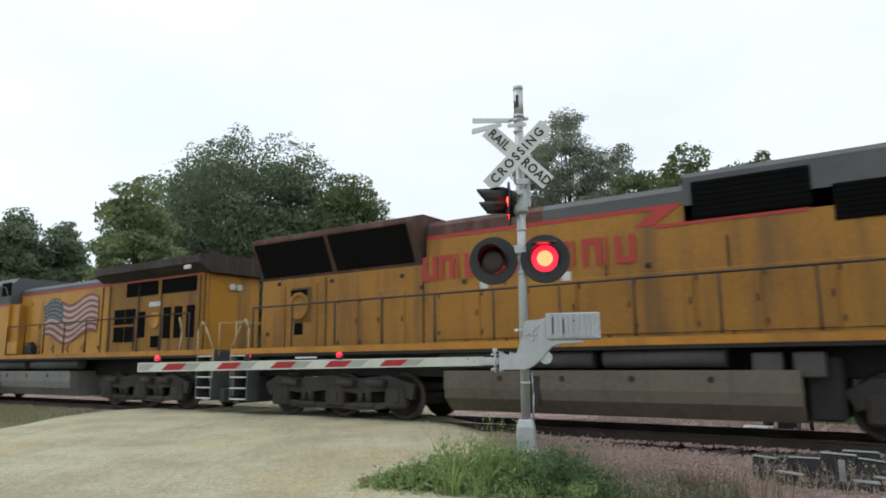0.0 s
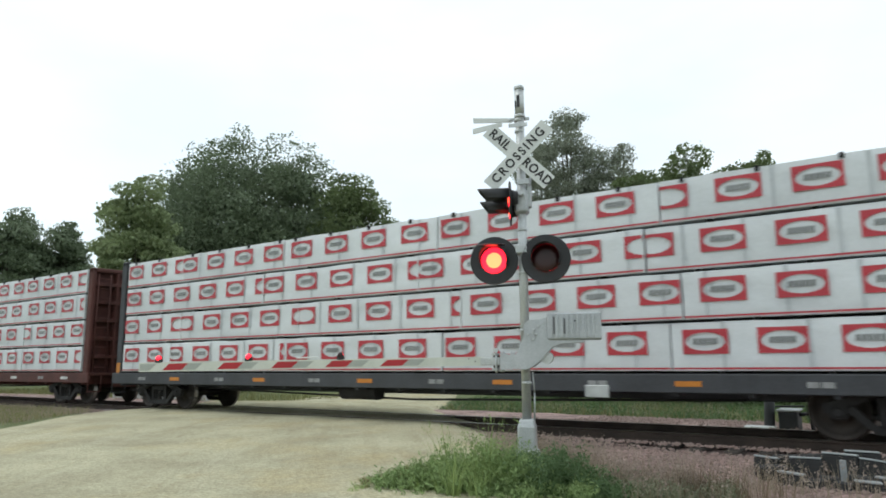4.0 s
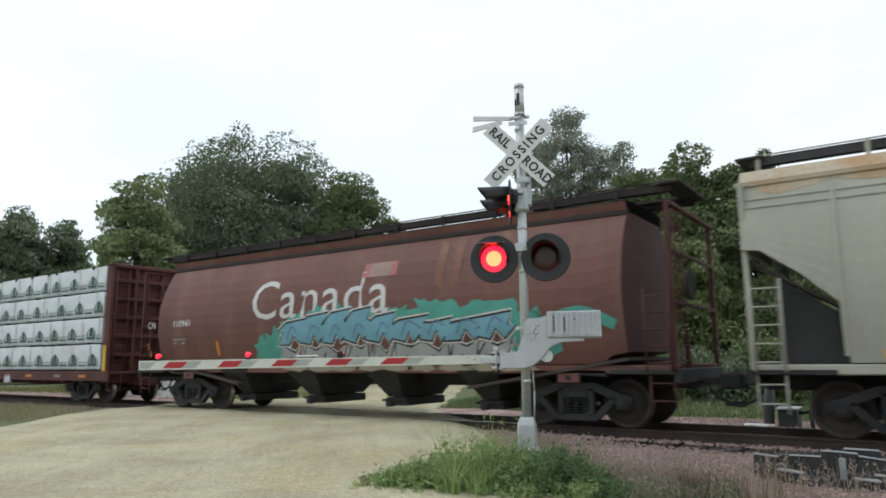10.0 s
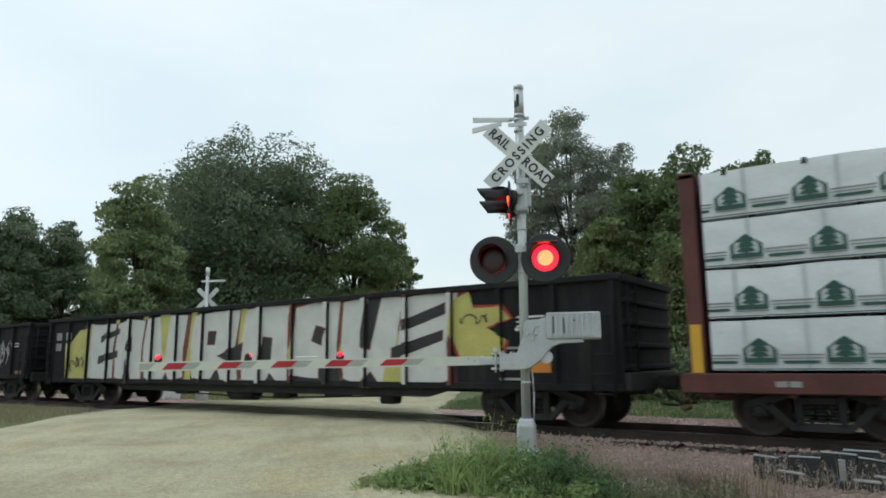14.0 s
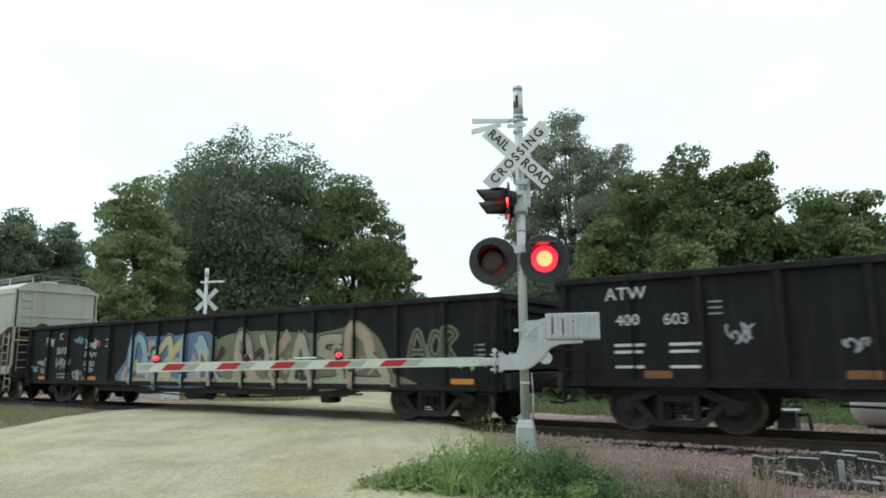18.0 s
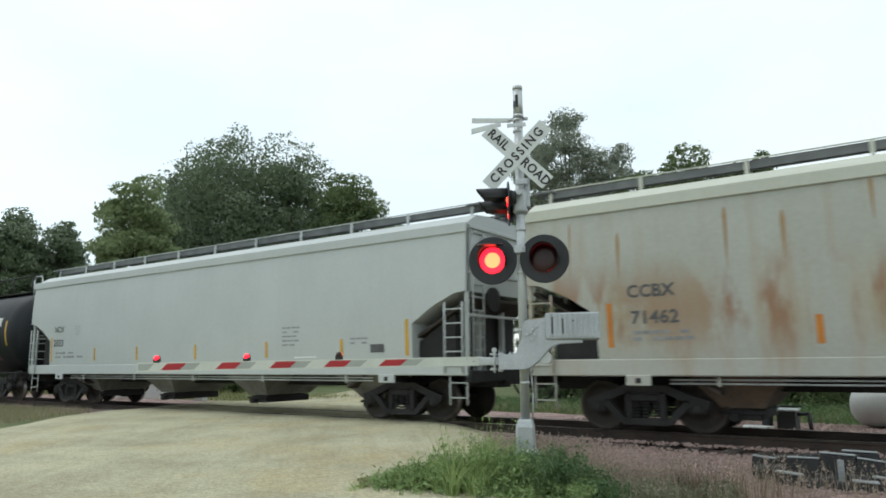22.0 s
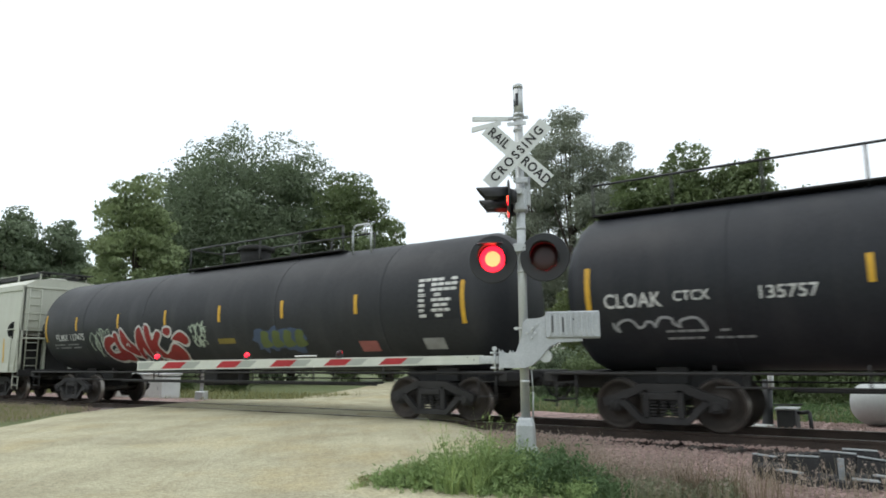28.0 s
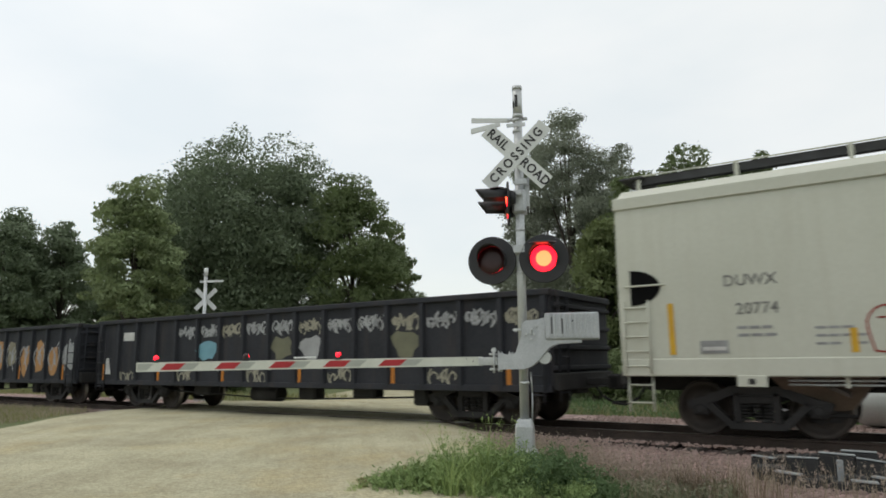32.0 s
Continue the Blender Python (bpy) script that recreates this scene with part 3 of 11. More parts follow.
def tree(x, y, height, width, leaf, label, seed, leaves=16000, clumps=60, low=0.15, size=0.30, airy=0.0, trunk=0.28, flat=1.0):
    """Trunk with limbs to the clumps, and a crown of many leaf clumps with an uneven outline."""
    rnd = np.random.RandomState(seed)
    leaves, size, clumps = int(leaves * 1.55), size * 0.66, int(clumps * 1.5)
    base = ground_z(x, y) - 0.1
    tr = thing("tree", pose(x, y, base), label, "tree", "trees behind the railway")
    zc, rz, rx = height * (1 + low) / 2, height * (1 - low) / 2, width / 2
    cl = []
    for i in range(clumps):
        d = rnd.normal(0, 1, 3)
        d /= np.linalg.norm(d)
        rad = rnd.uniform(0.25, 1.0) ** 0.5
        r = rnd.uniform(0.065, 0.19) * width * (1 - 0.45 * airy)
        taper = 1.0 if d[2] < 0.2 else 1 - 0.18 * d[2]
        px = 1 - abs(d[2]) ** 3 * 0.2
        r = min(r, 0.2 * height)
        c = np.array([d[0] * max(0.2, rx - r * 0.8) * rad * taper * px, d[1] * max(0.2, rx - r * 0.8) * rad * taper * px * flat,
                      zc + d[2] * max(0.2, rz - r * 0.75) * rad])
        cl.append((c, r))
    tot = sum(r * r for _, r in cl)
    P, N = [], []
    for c, r in cl:
        k = int(leaves * r * r / tot)
        d = rnd.normal(0, 1, (k, 3))
        d /= np.linalg.norm(d, axis=1)[:, None]
        rr = r * rnd.uniform(0.3, 0.97, k) ** (0.55 if airy < 0.3 else 0.8)
        ph = rnd.uniform(0, 6, 3)
        wob = 1 + 0.14 * np.sin(d[:, 0] * 5 + ph[0]) * np.cos(d[:, 2] * 6 + ph[1]) + 0.06 * np.sin(d[:, 1] * 11 + ph[2])
        sprig = np.sin(d[:, 0] * 9 + ph[1]) * np.sin(d[:, 1] * 9 + ph[2]) * np.sin(d[:, 2] * 9 + ph[0])
        wob = wob * np.where(sprig > 0.32, rnd.uniform(1.0, 1.15, k), 1.0)
        turn_ = rnd.uniform(0, math.pi)
        st = np.array([rnd.uniform(0.8, 1.35), rnd.uniform(0.8, 1.2), rnd.uniform(0.5, 0.85)])
        q = d * (rr * wob)[:, None] * st
        q = np.stack([q[:, 0] * math.cos(turn_) - q[:, 1] * math.sin(turn_), q[:, 0] * math.sin(turn_) + q[:, 1] * math.cos(turn_), q[:, 2]], 1)
        P.append(c + q)
        N.append(d + np.array([0, 0, 0.35]))
    pts = np.concatenate(P)
    # bring the crown to its height and width
    k_side = (width / 2) / np.percentile(np.hypot(pts[:, 0], pts[:, 1]), 95)
    k_up = (height - zc) / (np.percentile(pts[:, 2], 99.5) - zc)
    pts = np.stack([pts[:, 0] * k_side, pts[:, 1] * k_side, zc + (pts[:, 2] - zc) * k_up], 1)
    pts[:, 2] = np.maximum(pts[:, 2], 0.15)
    cl = [(np.array([c[0] * k_side, c[1] * k_side, max(0.3, zc + (c[2] - zc) * k_up)]), r) for c, r in cl]
    v = leaf_cards(pts, np.concatenate(N), size, rnd)
    part("crown", quads_mesh("crown", v), leaf, tr)
    bm = bmesh.new()
    tube(bm, (0, 0, -0.2), (0.1, 0.05, height * 0.35), trunk * 1.25, trunk * 0.85, 10)
    tube(bm, (0.1, 0.05, height * 0.35), (0.0, 0.1, height * 0.75), trunk * 0.85, trunk * 0.3, 8)
    for c, r in cl[:34]:
        h0 = min(max(c[2] * 0.55, height * 0.15), height * 0.6)
        mid = Vector((c[0] * 0.5, c[1] * 0.5, (h0 + c[2]) / 2 + 0.3))
        tube(bm, (0.05, 0.05, h0), mid, trunk * 0.32, trunk * 0.2, 6, False)
        tube(bm, mid, c, trunk * 0.2, trunk * 0.06, 5, False)
    part("trunk", bm, M_BARK, tr)
    return tr


DARKTREE = "broad deciduous tree with dense dark green leaves"
LIGHTTREE = "tall deciduous tree with lighter yellowish green leaves"
BUSHTREE = "bushy tree with fresh dark green leaves"
GREYTREE = "slender tree with sparse greyish leaves"
# far row, the large group, the sparse pair, and the dense bank of bushes and low trees
tree(-72.0, 16.6, 16.3, 8.0, M_LEAF, DARKTREE, 20, 20000, 60, 0, 0.52, 0)
tree(-71.7, 22.1, 15.9, 7.6, M_LEAF, DARKTREE, 21, 18000, 55, 0, 0.52, 0)
tree(-83.6, 25.0, 15.3, 8.0, M_LEAF, DARKTREE, 22, 13000, 50, 0, 0.55, 0)
tree(-76.9, 29.5, 14.6, 6.6, M_LEAF, DARKTREE, 23, 13000, 50, 0, 0.55, 0)
tree(-75.3, 13.7, 15.8, 7.1, M_LEAF, DARKTREE, 24, 12000, 50, 0, 0.55, 0)
tree(-42.8, 12.5, 14.2, 5.8, M_LEAF2, LIGHTTREE, 1, 30000, 75, 0.02, 0.36, 0)
tree(-47.1, 23.8, 20.5, 14.3, M_LEAF, DARKTREE + " and an open top", 2, 56000, 120, 0.03, 0.41, 0.06)
tree(-42.3, 26.3, 19.8, 10.6, M_LEAF, DARKTREE, 13, 34000, 80, 0.03, 0.41, 0)
tree(-50.7, 22.3, 18.2, 7.5, M_LEAF, DARKTREE, 18, 22000, 60, 0.03, 0.41, 0)
tree(-36.8, 27.5, 16.5, 7.7, M_LEAF4, "rounded deciduous tree with green leaves", 3, 30000, 70, 0.03, 0.38, 0)
tree(-36.4, 31.8, 13.6, 5.4, M_LEAF4, "rounded deciduous tree with green leaves", 4, 16000, 50, 0.03, 0.39, 0)
tree(-18.0, 27.8, 18.0, 8.4, M_LEAF3, GREYTREE, 5, 46000, 125, 0.06, 0.25, 0.62)
tree(-21.0, 28.8, 16.8, 5.0, M_LEAF3, GREYTREE, 19, 24000, 80, 0.06, 0.25, 0.62)
tree(-15.7, 30.9, 15.9, 6.6, M_LEAF3, GREYTREE, 6, 34000, 90, 0.04, 0.25, 0.5)
tree(-9.2, 23.5, 12.4, 5.8, M_LEAF4, BUSHTREE, 7, 36000, 75, 0, 0.32, 0)
tree(-6.3, 24.1, 11.7, 5.0, M_LEAF4, BUSHTREE, 8, 34000, 75, 0, 0.32, 0)
tree(-12.1, 23.7, 11.9, 4.8, M_LEAF4, BUSHTREE, 25, 26000, 65, 0, 0.32, 0)
tree(-13.6, 21.0, 8.9, 4.6, M_LEAF5, BUSHTREE + ", yellowish at the tips", 9, 24000, 60, 0, 0.32, 0)
tree(-8.5, 19.6, 7.1, 4.6, M_LEAF5, BUSHTREE, 15, 20000, 55, 0, 0.30, 0)
tree(-4.1, 26.4, 10.3, 5.4, M_LEAF4, BUSHTREE, 210, 20000, 56, 0, 0.35, 0)
tree(-1.9, 27.6, 10.2, 5.6, M_LEAF4, BUSHTREE, 116, 26000, 60, 0, 0.35, 0)
tree(-3.2, 25.2, 9.4, 5.0, M_LEAF4, BUSHTREE, 117, 24000, 60, 0, 0.33, 0)
tree(0.7, 26.6, 9.1, 5.3, M_LEAF4, BUSHTREE, 11, 16000, 50, 0, 0.38, 0)
tree(-4.6, 20.3, 5.9, 4.6, M_LEAF4, BUSHTREE, 17, 18000, 55, 0, 0.32, 0)


# ---- the near crossing signal ----
MAST = Vector((-3.98, -5.8, 0.0))


def crossbuck(parent, z, yfront, blade=1.22, wide=0.229, turn=0.0, front=True):
    """Two crossed blades with the words RAILROAD CROSSING."""
    out = []
    for k, (words, ang, off) in enumerate((("CROSSING", -45, -0.012), (("RAIL", "ROAD"), 45, 0.0))):
        bm = bmesh.new()
        block(bm, -blade / 2, blade / 2, off - 0.004 + yfront, off + 0.004 + yfront, -wide / 2, wide / 2)
        ob = part("blade", bm, M_SIGNW, parent)
        ob.matrix_basis = pose(0, 0, z, 0, ang, turn)
        out.append(ob)
        if front:
            for w, cx in ([(words, 0.0)] if k == 0 else [(words[0], -0.325), (words[1], 0.325)]):
                me = lettering(w, 0.165, 0.002, squeeze=0.90 if k == 0 else 0.92, spacing=1.36 if k == 0 else 1.08, bold=0.004)
                lt = part("lettering", me, M_BLACK, ob, "black painted capital letters")
                lt.matrix_basis = pose(cx, yfront + off - 0.0075, 0)
    return out


def lamp_head(parent, x, y, z, turn, lens_shutters, name="flashing_light", visor=0.30, hood=False, size=1.0):
    """Round black background, visor, red lens with a glowing lamp and an added hinged vane that hides its light."""
    m = pose(x, y, z, 0, 0, turn)
    bm = bmesh.new()
    lathe(bm, [(0.0, 0.295), (0.012, 0.305), (0.022, 0.305), (0.03, 0.29)], "y", 40)
    tube(bm, (0, 0.03, 0), (0, 0.16, 0), 0.155, 0.11, 24)
    bg = part(name, bm, M_RUBBER, parent)
    bg.matrix_basis = m @ Matrix.Scale(size, 4)
    bm = bmesh.new()
    seg = 24
    rim = []
    for i in range(seg + 1):
        a = radians(-25 + 230 * i / seg)
        dep = -0.30 * (0.35 + 0.65 * max(0.0, math.sin(a)) ** 0.7) if math.sin(a) > -0.5 else -0.05
        if hood:     # a long tunnel hood, cut back below
            a = radians(-8 + 196 * i / seg)
            dep = -visor * (0.74 + 0.26 * max(0.0, math.sin(a)))
        rim.append((a, dep))
    prev = None
    for a, dep in rim:
        c, s = math.cos(a), math.sin(a)
        ring = [bm.verts.new((c * r, d, s * r)) for r, d in ((0.185, 0.0), (0.175, dep), (0.168, dep), (0.178, 0.0))]
        if prev:
            for i in range(4):
                j = (i + 1) % 4
                f = bm.faces.new((prev[i], prev[j], ring[j], ring[i]))
                f.smooth = True
        prev = ring
    part("visor", bm, M_RUBBER, bg)
    bm = bmesh.new()
    lathe(bm, [(-0.006, 0.10), (-0.014, 0.094), (-0.02, 0.07), (-0.022, 0.002)], "y", 28)
    part("lamp", bm, M_LIT, bg, "glowing red lamp")
    bm = bmesh.new()
    lathe(bm, [(0.0, 0.165), (-0.006, 0.163), (-0.009, 0.15), (-0.010, 0.002)], "y", 28)
    part("lens_rim", bm, M_LITRED, bg, "red lens rim lit from within")
    # added vane: covers the ever-glowing lamp in place of switching it off
    bm = bmesh.new()
    lathe(bm, [(0.002, 0.168), (-0.006, 0.168), (-0.014, 0.16), (-0.02, 0.10), (-0.021, 0.002)], "y", 28)
    bmesh.ops.translate(bm, verts=bm.verts[:], vec=(0, 0, -0.17))
    vane = part("lens_vane", bm, M_LENS, bg, "added vane with the look of a dark red unlit lens")
    vane.matrix_basis = pose(0, -0.026, 0.17)
    lens_shutters.append(vane)
    return bg


M_DARKBR = material("dark_brown_steel", (0.10, 0.092, 0.08), (0.05, 0.047, 0.042), 8, 0.6, 0.2)
M_SLOT = material("slot_dark", (0.15, 0.155, 0.16), None, 8, 0.8)
VANES = {"left": [], "right": [], "side_low": [], "side_high": []}
ARM_BULBS = []


def crossing_signal():
    sg = thing("crossing_signal", pose(MAST.x, MAST.y, 0, 0, 0, FACING), "galvanised railroad crossing signal mast with crossbuck and flashing red lights", "crossing signal")
    bm = bmesh.new()
    tube(bm, (0, 0, 0.5), (0.02, 0, 4.45), 0.056, 0.056, 20)
    for z in (1.0, 2.35, 2.9, 4.2, 4.35):
        tube(bm, (0.01, 0, z), (0.01, 0, z + 0.035), 0.062, 0.062, 20)
    part("mast", bm, M_GALV, sg)
    bm = bmesh.new()
    tube(bm, (0.02, 0, 4.42), (0.02, 0, 4.78), 0.062, 0.062, 20)
    tube(bm, (0.02, 0, 4.78), (0.02, 0, 4.83), 0.066, 0.064, 20)
    tube(bm, (0.02, 0, 4.40), (0.02, 0, 4.44), 0.070, 0.070, 20)
    part("cap", bm, M_GALV, sg)
    bm = bmesh.new()
    block(bm, -0.008, 0.03, -0.067, -0.055, 4.53, 4.70, 0.004)
    block(bm, -0.034, -0.02, -0.06, -0.045, 4.52, 4.62, 0.003)
    pieces("bell_slot", bm, M_BLACK, sg, "dark slots in the top cap")
    bm = bmesh.new()
    loft(bm, [[(x * k, y * k, z) for x, y in ((-1, -0.8), (-0.8, -1), (0.8, -1), (1, -0.8), (1, 0.8), (0.8, 1), (-0.8, 1), (-1, 0.8))]
              for z, k in ((0.18, 0.135), (0.22, 0.135), (0.24, 0.112), (0.50, 0.108), (0.57, 0.09), (0.59, 0.075))])
    for x in (-0.07, 0.07):
        tube(bm, (x, -0.113, 0.30), (x, -0.128, 0.30), 0.016, 0.016, 6)
    part("base_casting", bm, M_GALV, sg)
    bm = bmesh.new()
    block(bm, -0.17, 0.17, -0.17, 0.17, -0.5, 0.185, 0.03)
    part("footing", bm, M_CONC, sg, "weathered concrete footing")
    crossbuck(sg, 3.86, -0.11, 1.07, 0.205)
    # the rear sign, seen edge on behind the front one
    for x0, x1, z0, z1, hh in ((-0.60, -0.09, 4.44, 4.40, 0.032), (-0.61, -0.22, 4.29, 4.36, 0.034)):
        bm = bmesh.new()
        loft(bm, [[(x, 0.05, z - hh * k), (x, 0.075, z - hh * k), (x, 0.075, z + hh * k), (x, 0.05, z + hh * k)] for x, z, k in ((x0, z0, 1.0), (x1, z1, 0.8))])
        part("rear_sign_blade", bm, M_SIGNW, sg)
    bm = bmesh.new()
    block(bm, -0.12, 0.14, 0.03, 0.07, 4.385, 4.42, 0.004)
    part("rear_sign_bracket", bm, M_GALV, sg)
    bm = bmesh.new()
    block(bm, -0.12, 0.12, -0.075, -0.06, 4.26, 4.31, 0.004)
    block(bm, 0.08, 0.14, -0.05, 0.05, 3.2, 3.5, 0.01)
    block(bm, -0.05, 0.07, -0.105, -0.06, 3.80, 3.94, 0.01)
    pieces("sign_bracket", bm, M_GALV, sg)
    # front pair of lights
    bm = bmesh.new()
    pipe(bm, [(-0.30, 0.02, 2.66), (-0.06, 0.0, 2.66), (0.08, 0.0, 2.66), (0.32, 0.02, 2.66)], 0.025, 10)
    block(bm, -0.09, 0.09, -0.09, 0.09, 2.60, 2.72, 0.02)
    part("cross_arm", bm, M_GALV, sg)
    lamp_head(sg, -0.345, -0.09, 2.53, LAMP_TURN, VANES["left"])
    lamp_head(sg, 0.30, -0.09, 2.53, LAMP_TURN, VANES["right"])
    # pair for the side road, seen from the side
    lamp_head(sg, -0.16, 0.17, 3.22, -80, VANES["side_low"], "side_light", 0.57, True, 0.68)
    lamp_head(sg, -0.13, -0.15, 3.31, -80, VANES["side_high"], "side_light", 0.58, True, 0.68)
    bm = bmesh.new()
    block(bm, -0.075, 0.10, -0.10, 0.12, 3.12, 3.43, 0.03)
    block(bm, -0.03, 0.13, -0.12, -0.09, 3.48, 3.56, 0.01)
    tube(bm, (0.10, -0.02, 3.2), (0.14, -0.02, 3.62), 0.014, 0.014, 6)
    tube(bm, (0.02, -0.2, 3.36), (0.02, 0.2, 3.36), 0.03, 0.03, 10)
    part("junction_box", bm, M_GALV, sg)
    bm = bmesh.new()
    pipe(bm, [(0.085, 0.02, 1.15), (0.10, 0.02, 0.9), (0.09, 0.02, 0.55)], 0.011, 6)
    part("cable", bm, M_GALV, sg)
    # gate mechanism
    bm = bmesh.new()
    side = [(-0.288, 1.183), (0.026, 1.183), (0.10, 1.21), (0.205, 1.288), (0.333, 1.438), (0.44, 1.484), (0.718, 1.497), (0.718, 1.523), (0.30, 1.536), (0.288, 1.80),
            (0.20, 1.775), (0.058, 1.77), (0.013, 1.72), (0.006, 1.588), (-0.05, 1.445), (-0.07, 1.385), (-0.128, 1.353), (-0.147, 1.40), (-0.173, 1.353), (-0.256, 1.373), (-0.288, 1.412)]
    for y0, y1 in ((-0.16, -0.12), (0.12, 0.16)):
        a = [bm.verts.new((x, y0, z)) for x, z in side]
        b = [bm.verts.new((x, y1, z)) for x, z in side]
        bm.faces.new(a)
        bm.faces.new(b[::-1])
        for i in range(len(side)):
            j = (i + 1) % len(side)
            bm.faces.new((a[j], a[i], b[i], b[j]))
    bmesh.ops.recalc_face_normals(bm, faces=bm.faces[:])
    part("support_arm", bm, M_ALU, sg, "curved aluminium gate support arms")
    bm = bmesh.new()
    block(bm, 0.29, 0.93, -0.19, -0.13, 1.53, 1.85, 0.015)
    for i in range(9):
        block(bm, 0.325 + 0.062 * i, 0.362 + 0.062 * i, -0.203, -0.185, 1.555, 1.838, 0.006)
    block(bm, 0.29, 0.93, 0.13, 0.19, 1.53, 1.85, 0.015)
    pieces("counterweight", bm, M_ALU, sg, "slotted grey counterweight plates")
    # dark strips on the counterweight stand in for the shade in its slots
    bm = bmesh.new()
    for i, z0 in ((0, 1.60), (2, 1.60), (4, 1.74)):
        block(bm, 0.365 + 0.062 * i, 0.384 + 0.062 * i, -0.2, -0.188, z0, 1.80 - 0.01 * i, 0.0)
    pieces("slot", bm, M_SLOT, sg, "dark strip painted as the shade between the plates")
    bm = bmesh.new()
    for x, z in ((0.06, 1.60), (0.13, 1.66), (0.12, 1.54), (0.16, 1.60), (0.12, 1.62), (0.19, 1.70), (0.885, 1.67)):
        tube(bm, (x, -0.16, z), (x, -0.195, z), 0.016, 0.016, 8)
    tube(bm, (0.27, -0.11, 1.32), (0.27, 0.11, 1.32), 0.075, 0.075, 18)
    block(bm, -0.10, 0.0, -0.13, -0.09, 1.645, 1.67, 0.005)
    tube(bm, (-0.07, -0.14, 1.657), (-0.07, -0.08, 1.657), 0.022, 0.022, 8)
    pieces("bolt", bm, M_GALV, sg)
    bm = bmesh.new()
    for y in (-0.10, 0.08):
        block(bm, -0.54, -0.30, y, y + 0.02, 1.235, 1.33, 0.006)
    block(bm, -0.40, -0.33, -0.12, 0.12, 1.17, 1.20, 0.006)
    block(bm, -0.40, -0.33, -0.12, 0.12, 1.355, 1.38, 0.006)
    tube(bm, (-0.345, -0.10, 1.14), (-0.345, -0.10, 1.41), 0.014, 0.014, 8)
    tube(bm, (-0.345, -0.13, 1.415), (-0.345, -0.07, 1.415), 0.03, 0.03, 10)
    tube(bm, (-0.30, -0.10, 1.17), (-0.24, -0.10, 1.17), 0.016, 0.016, 8)
    for x, z in ((-0.49, 1.30), (-0.49, 1.26), (-0.42, 1.28)):
        tube(bm, (x, -0.10, z), (x, -0.12, z), 0.012, 0.012, 6)
    part("arm_bracket", bm, M_GALV, sg)
    bm = bmesh.new()
    block(bm, -0.385, -0.325, -0.09, 0.09, 1.20, 1.355, 0.01)
    part("arm_pivot", bm, M_DARKBR, sg, "dark pivot block of the gate arm")


def slanted(bm, x0, x1, sl0, sl1, half, y0, y1):
    """A flat bar between two slanted ends; half(x) is half its height."""
    q = [(x0 + sl0, half(x0)), (x0 - sl0, -half(x0)), (x1 - sl1, -half(x1)), (x1 + sl1, half(x1))]
    a = [bm.verts.new((x, y0, z)) for x, z in q]
    b = [bm.verts.new((x, y1, z)) for x, z in q]
    bm.faces.new(a)
    bm.faces.new(b[::-1])
    for k in range(4):
        j = (k + 1) % 4
        bm.faces.new((a[j], a[k], b[k], b[j]))
    bmesh.ops.recalc_face_normals(bm, faces=bm.faces[:])


def gate_arm():
    """A white arm with red and silver reflective strips set inside its white edges."""
    ga = thing("gate_arm", pose(MAST.x - 0.5 * math.cos(radians(FACING)), MAST.y - 0.5 * math.sin(radians(FACING)), 1.285, 0, -0.45, FACING), "lowered red and white striped crossing gate arm with small red lights", "gate arm")
    L = ARM_LEN - 0.5
    half = lambda x: 0.064 - 0.009 * (1 + x / L)
    inner = lambda x: half(x) * 0.70
    bm = bmesh.new()
    slanted(bm, 0.0, -L, 0.0, 0.0, half, -0.016, 0.016)
    part("white_arm", bm, M_WHITEP, ga)
    for c in ARM_REDS:
        bm = bmesh.new()
        slanted(bm, -c + 0.145, -c - 0.145, 0.05, 0.05, inner, -0.019, -0.0165)
        part("red_stripe", bm, M_REDP, ga)
        bm = bmesh.new()
        slanted(bm, -c + 0.36, -c + 0.147, 0.05, 0.05, inner, -0.0185, -0.0165)
        part("silver_stripe", bm, M_SILVP, ga, "greyish silver reflective strip")
    bm = bmesh.new()
    slanted(bm, -L + 0.22, -L + 0.02, 0.05, 0.0, inner, -0.0185, -0.0165)
    part("silver_stripe", bm, M_SILVP, ga, "greyish silver reflective strip")
    bm = bmesh.new()
    for x, z in ((-0.03, 0.03), (-0.03, -0.03), (-0.12, 0.0), (-0.2, 0.03)):
        tube(bm, (x, -0.016, z), (x, -0.024, z), 0.008, 0.008, 6)
    pieces("bolt", bm, M_DARKBR, ga)
    for k, s in enumerate(ARM_LIGHTS):
        bm = bmesh.new()
        block(bm, -s - 0.045, -s + 0.045, -0.03, 0.03, half(-s) - 0.005, half(-s) + 0.05, 0.008)
        lamp = part("arm_light", bm, M_RUBBER, ga)
        # one glowing and one dark face, made up so that turning imitates switching
        bm = bmesh.new()
        lathe(bm, [(0.0, 0.036), (-0.024, 0.034), (-0.042, 0.021), (-0.046, 0.002)], "y", 16)
        lathe(bm, [(0.004, 0.040), (0.024, 0.037), (0.042, 0.023), (0.046, 0.002)], "y", 16, mi=1)
        bulb = part("bulb", bm, [M_LITRED, M_LENS], lamp, "small red lamp, lit on one face")
        bulb.matrix_basis = pose(-s, 0, half(-s) + 0.056)
        ARM_BULBS.append(bulb)
    bm = bmesh.new()
    block(bm, -2.52, -2.22, -0.022, 0.022, 0.078, 0.098, 0.006)
    part("splice_plate", bm, M_SIGNW, ga)


FACING, LAMP_TURN = 22.0, 0.0      # the signal faces up the road
ARM_LEN = 5.37
ARM_REDS = [1.165, 1.915, 2.68, 3.47, 4.30]
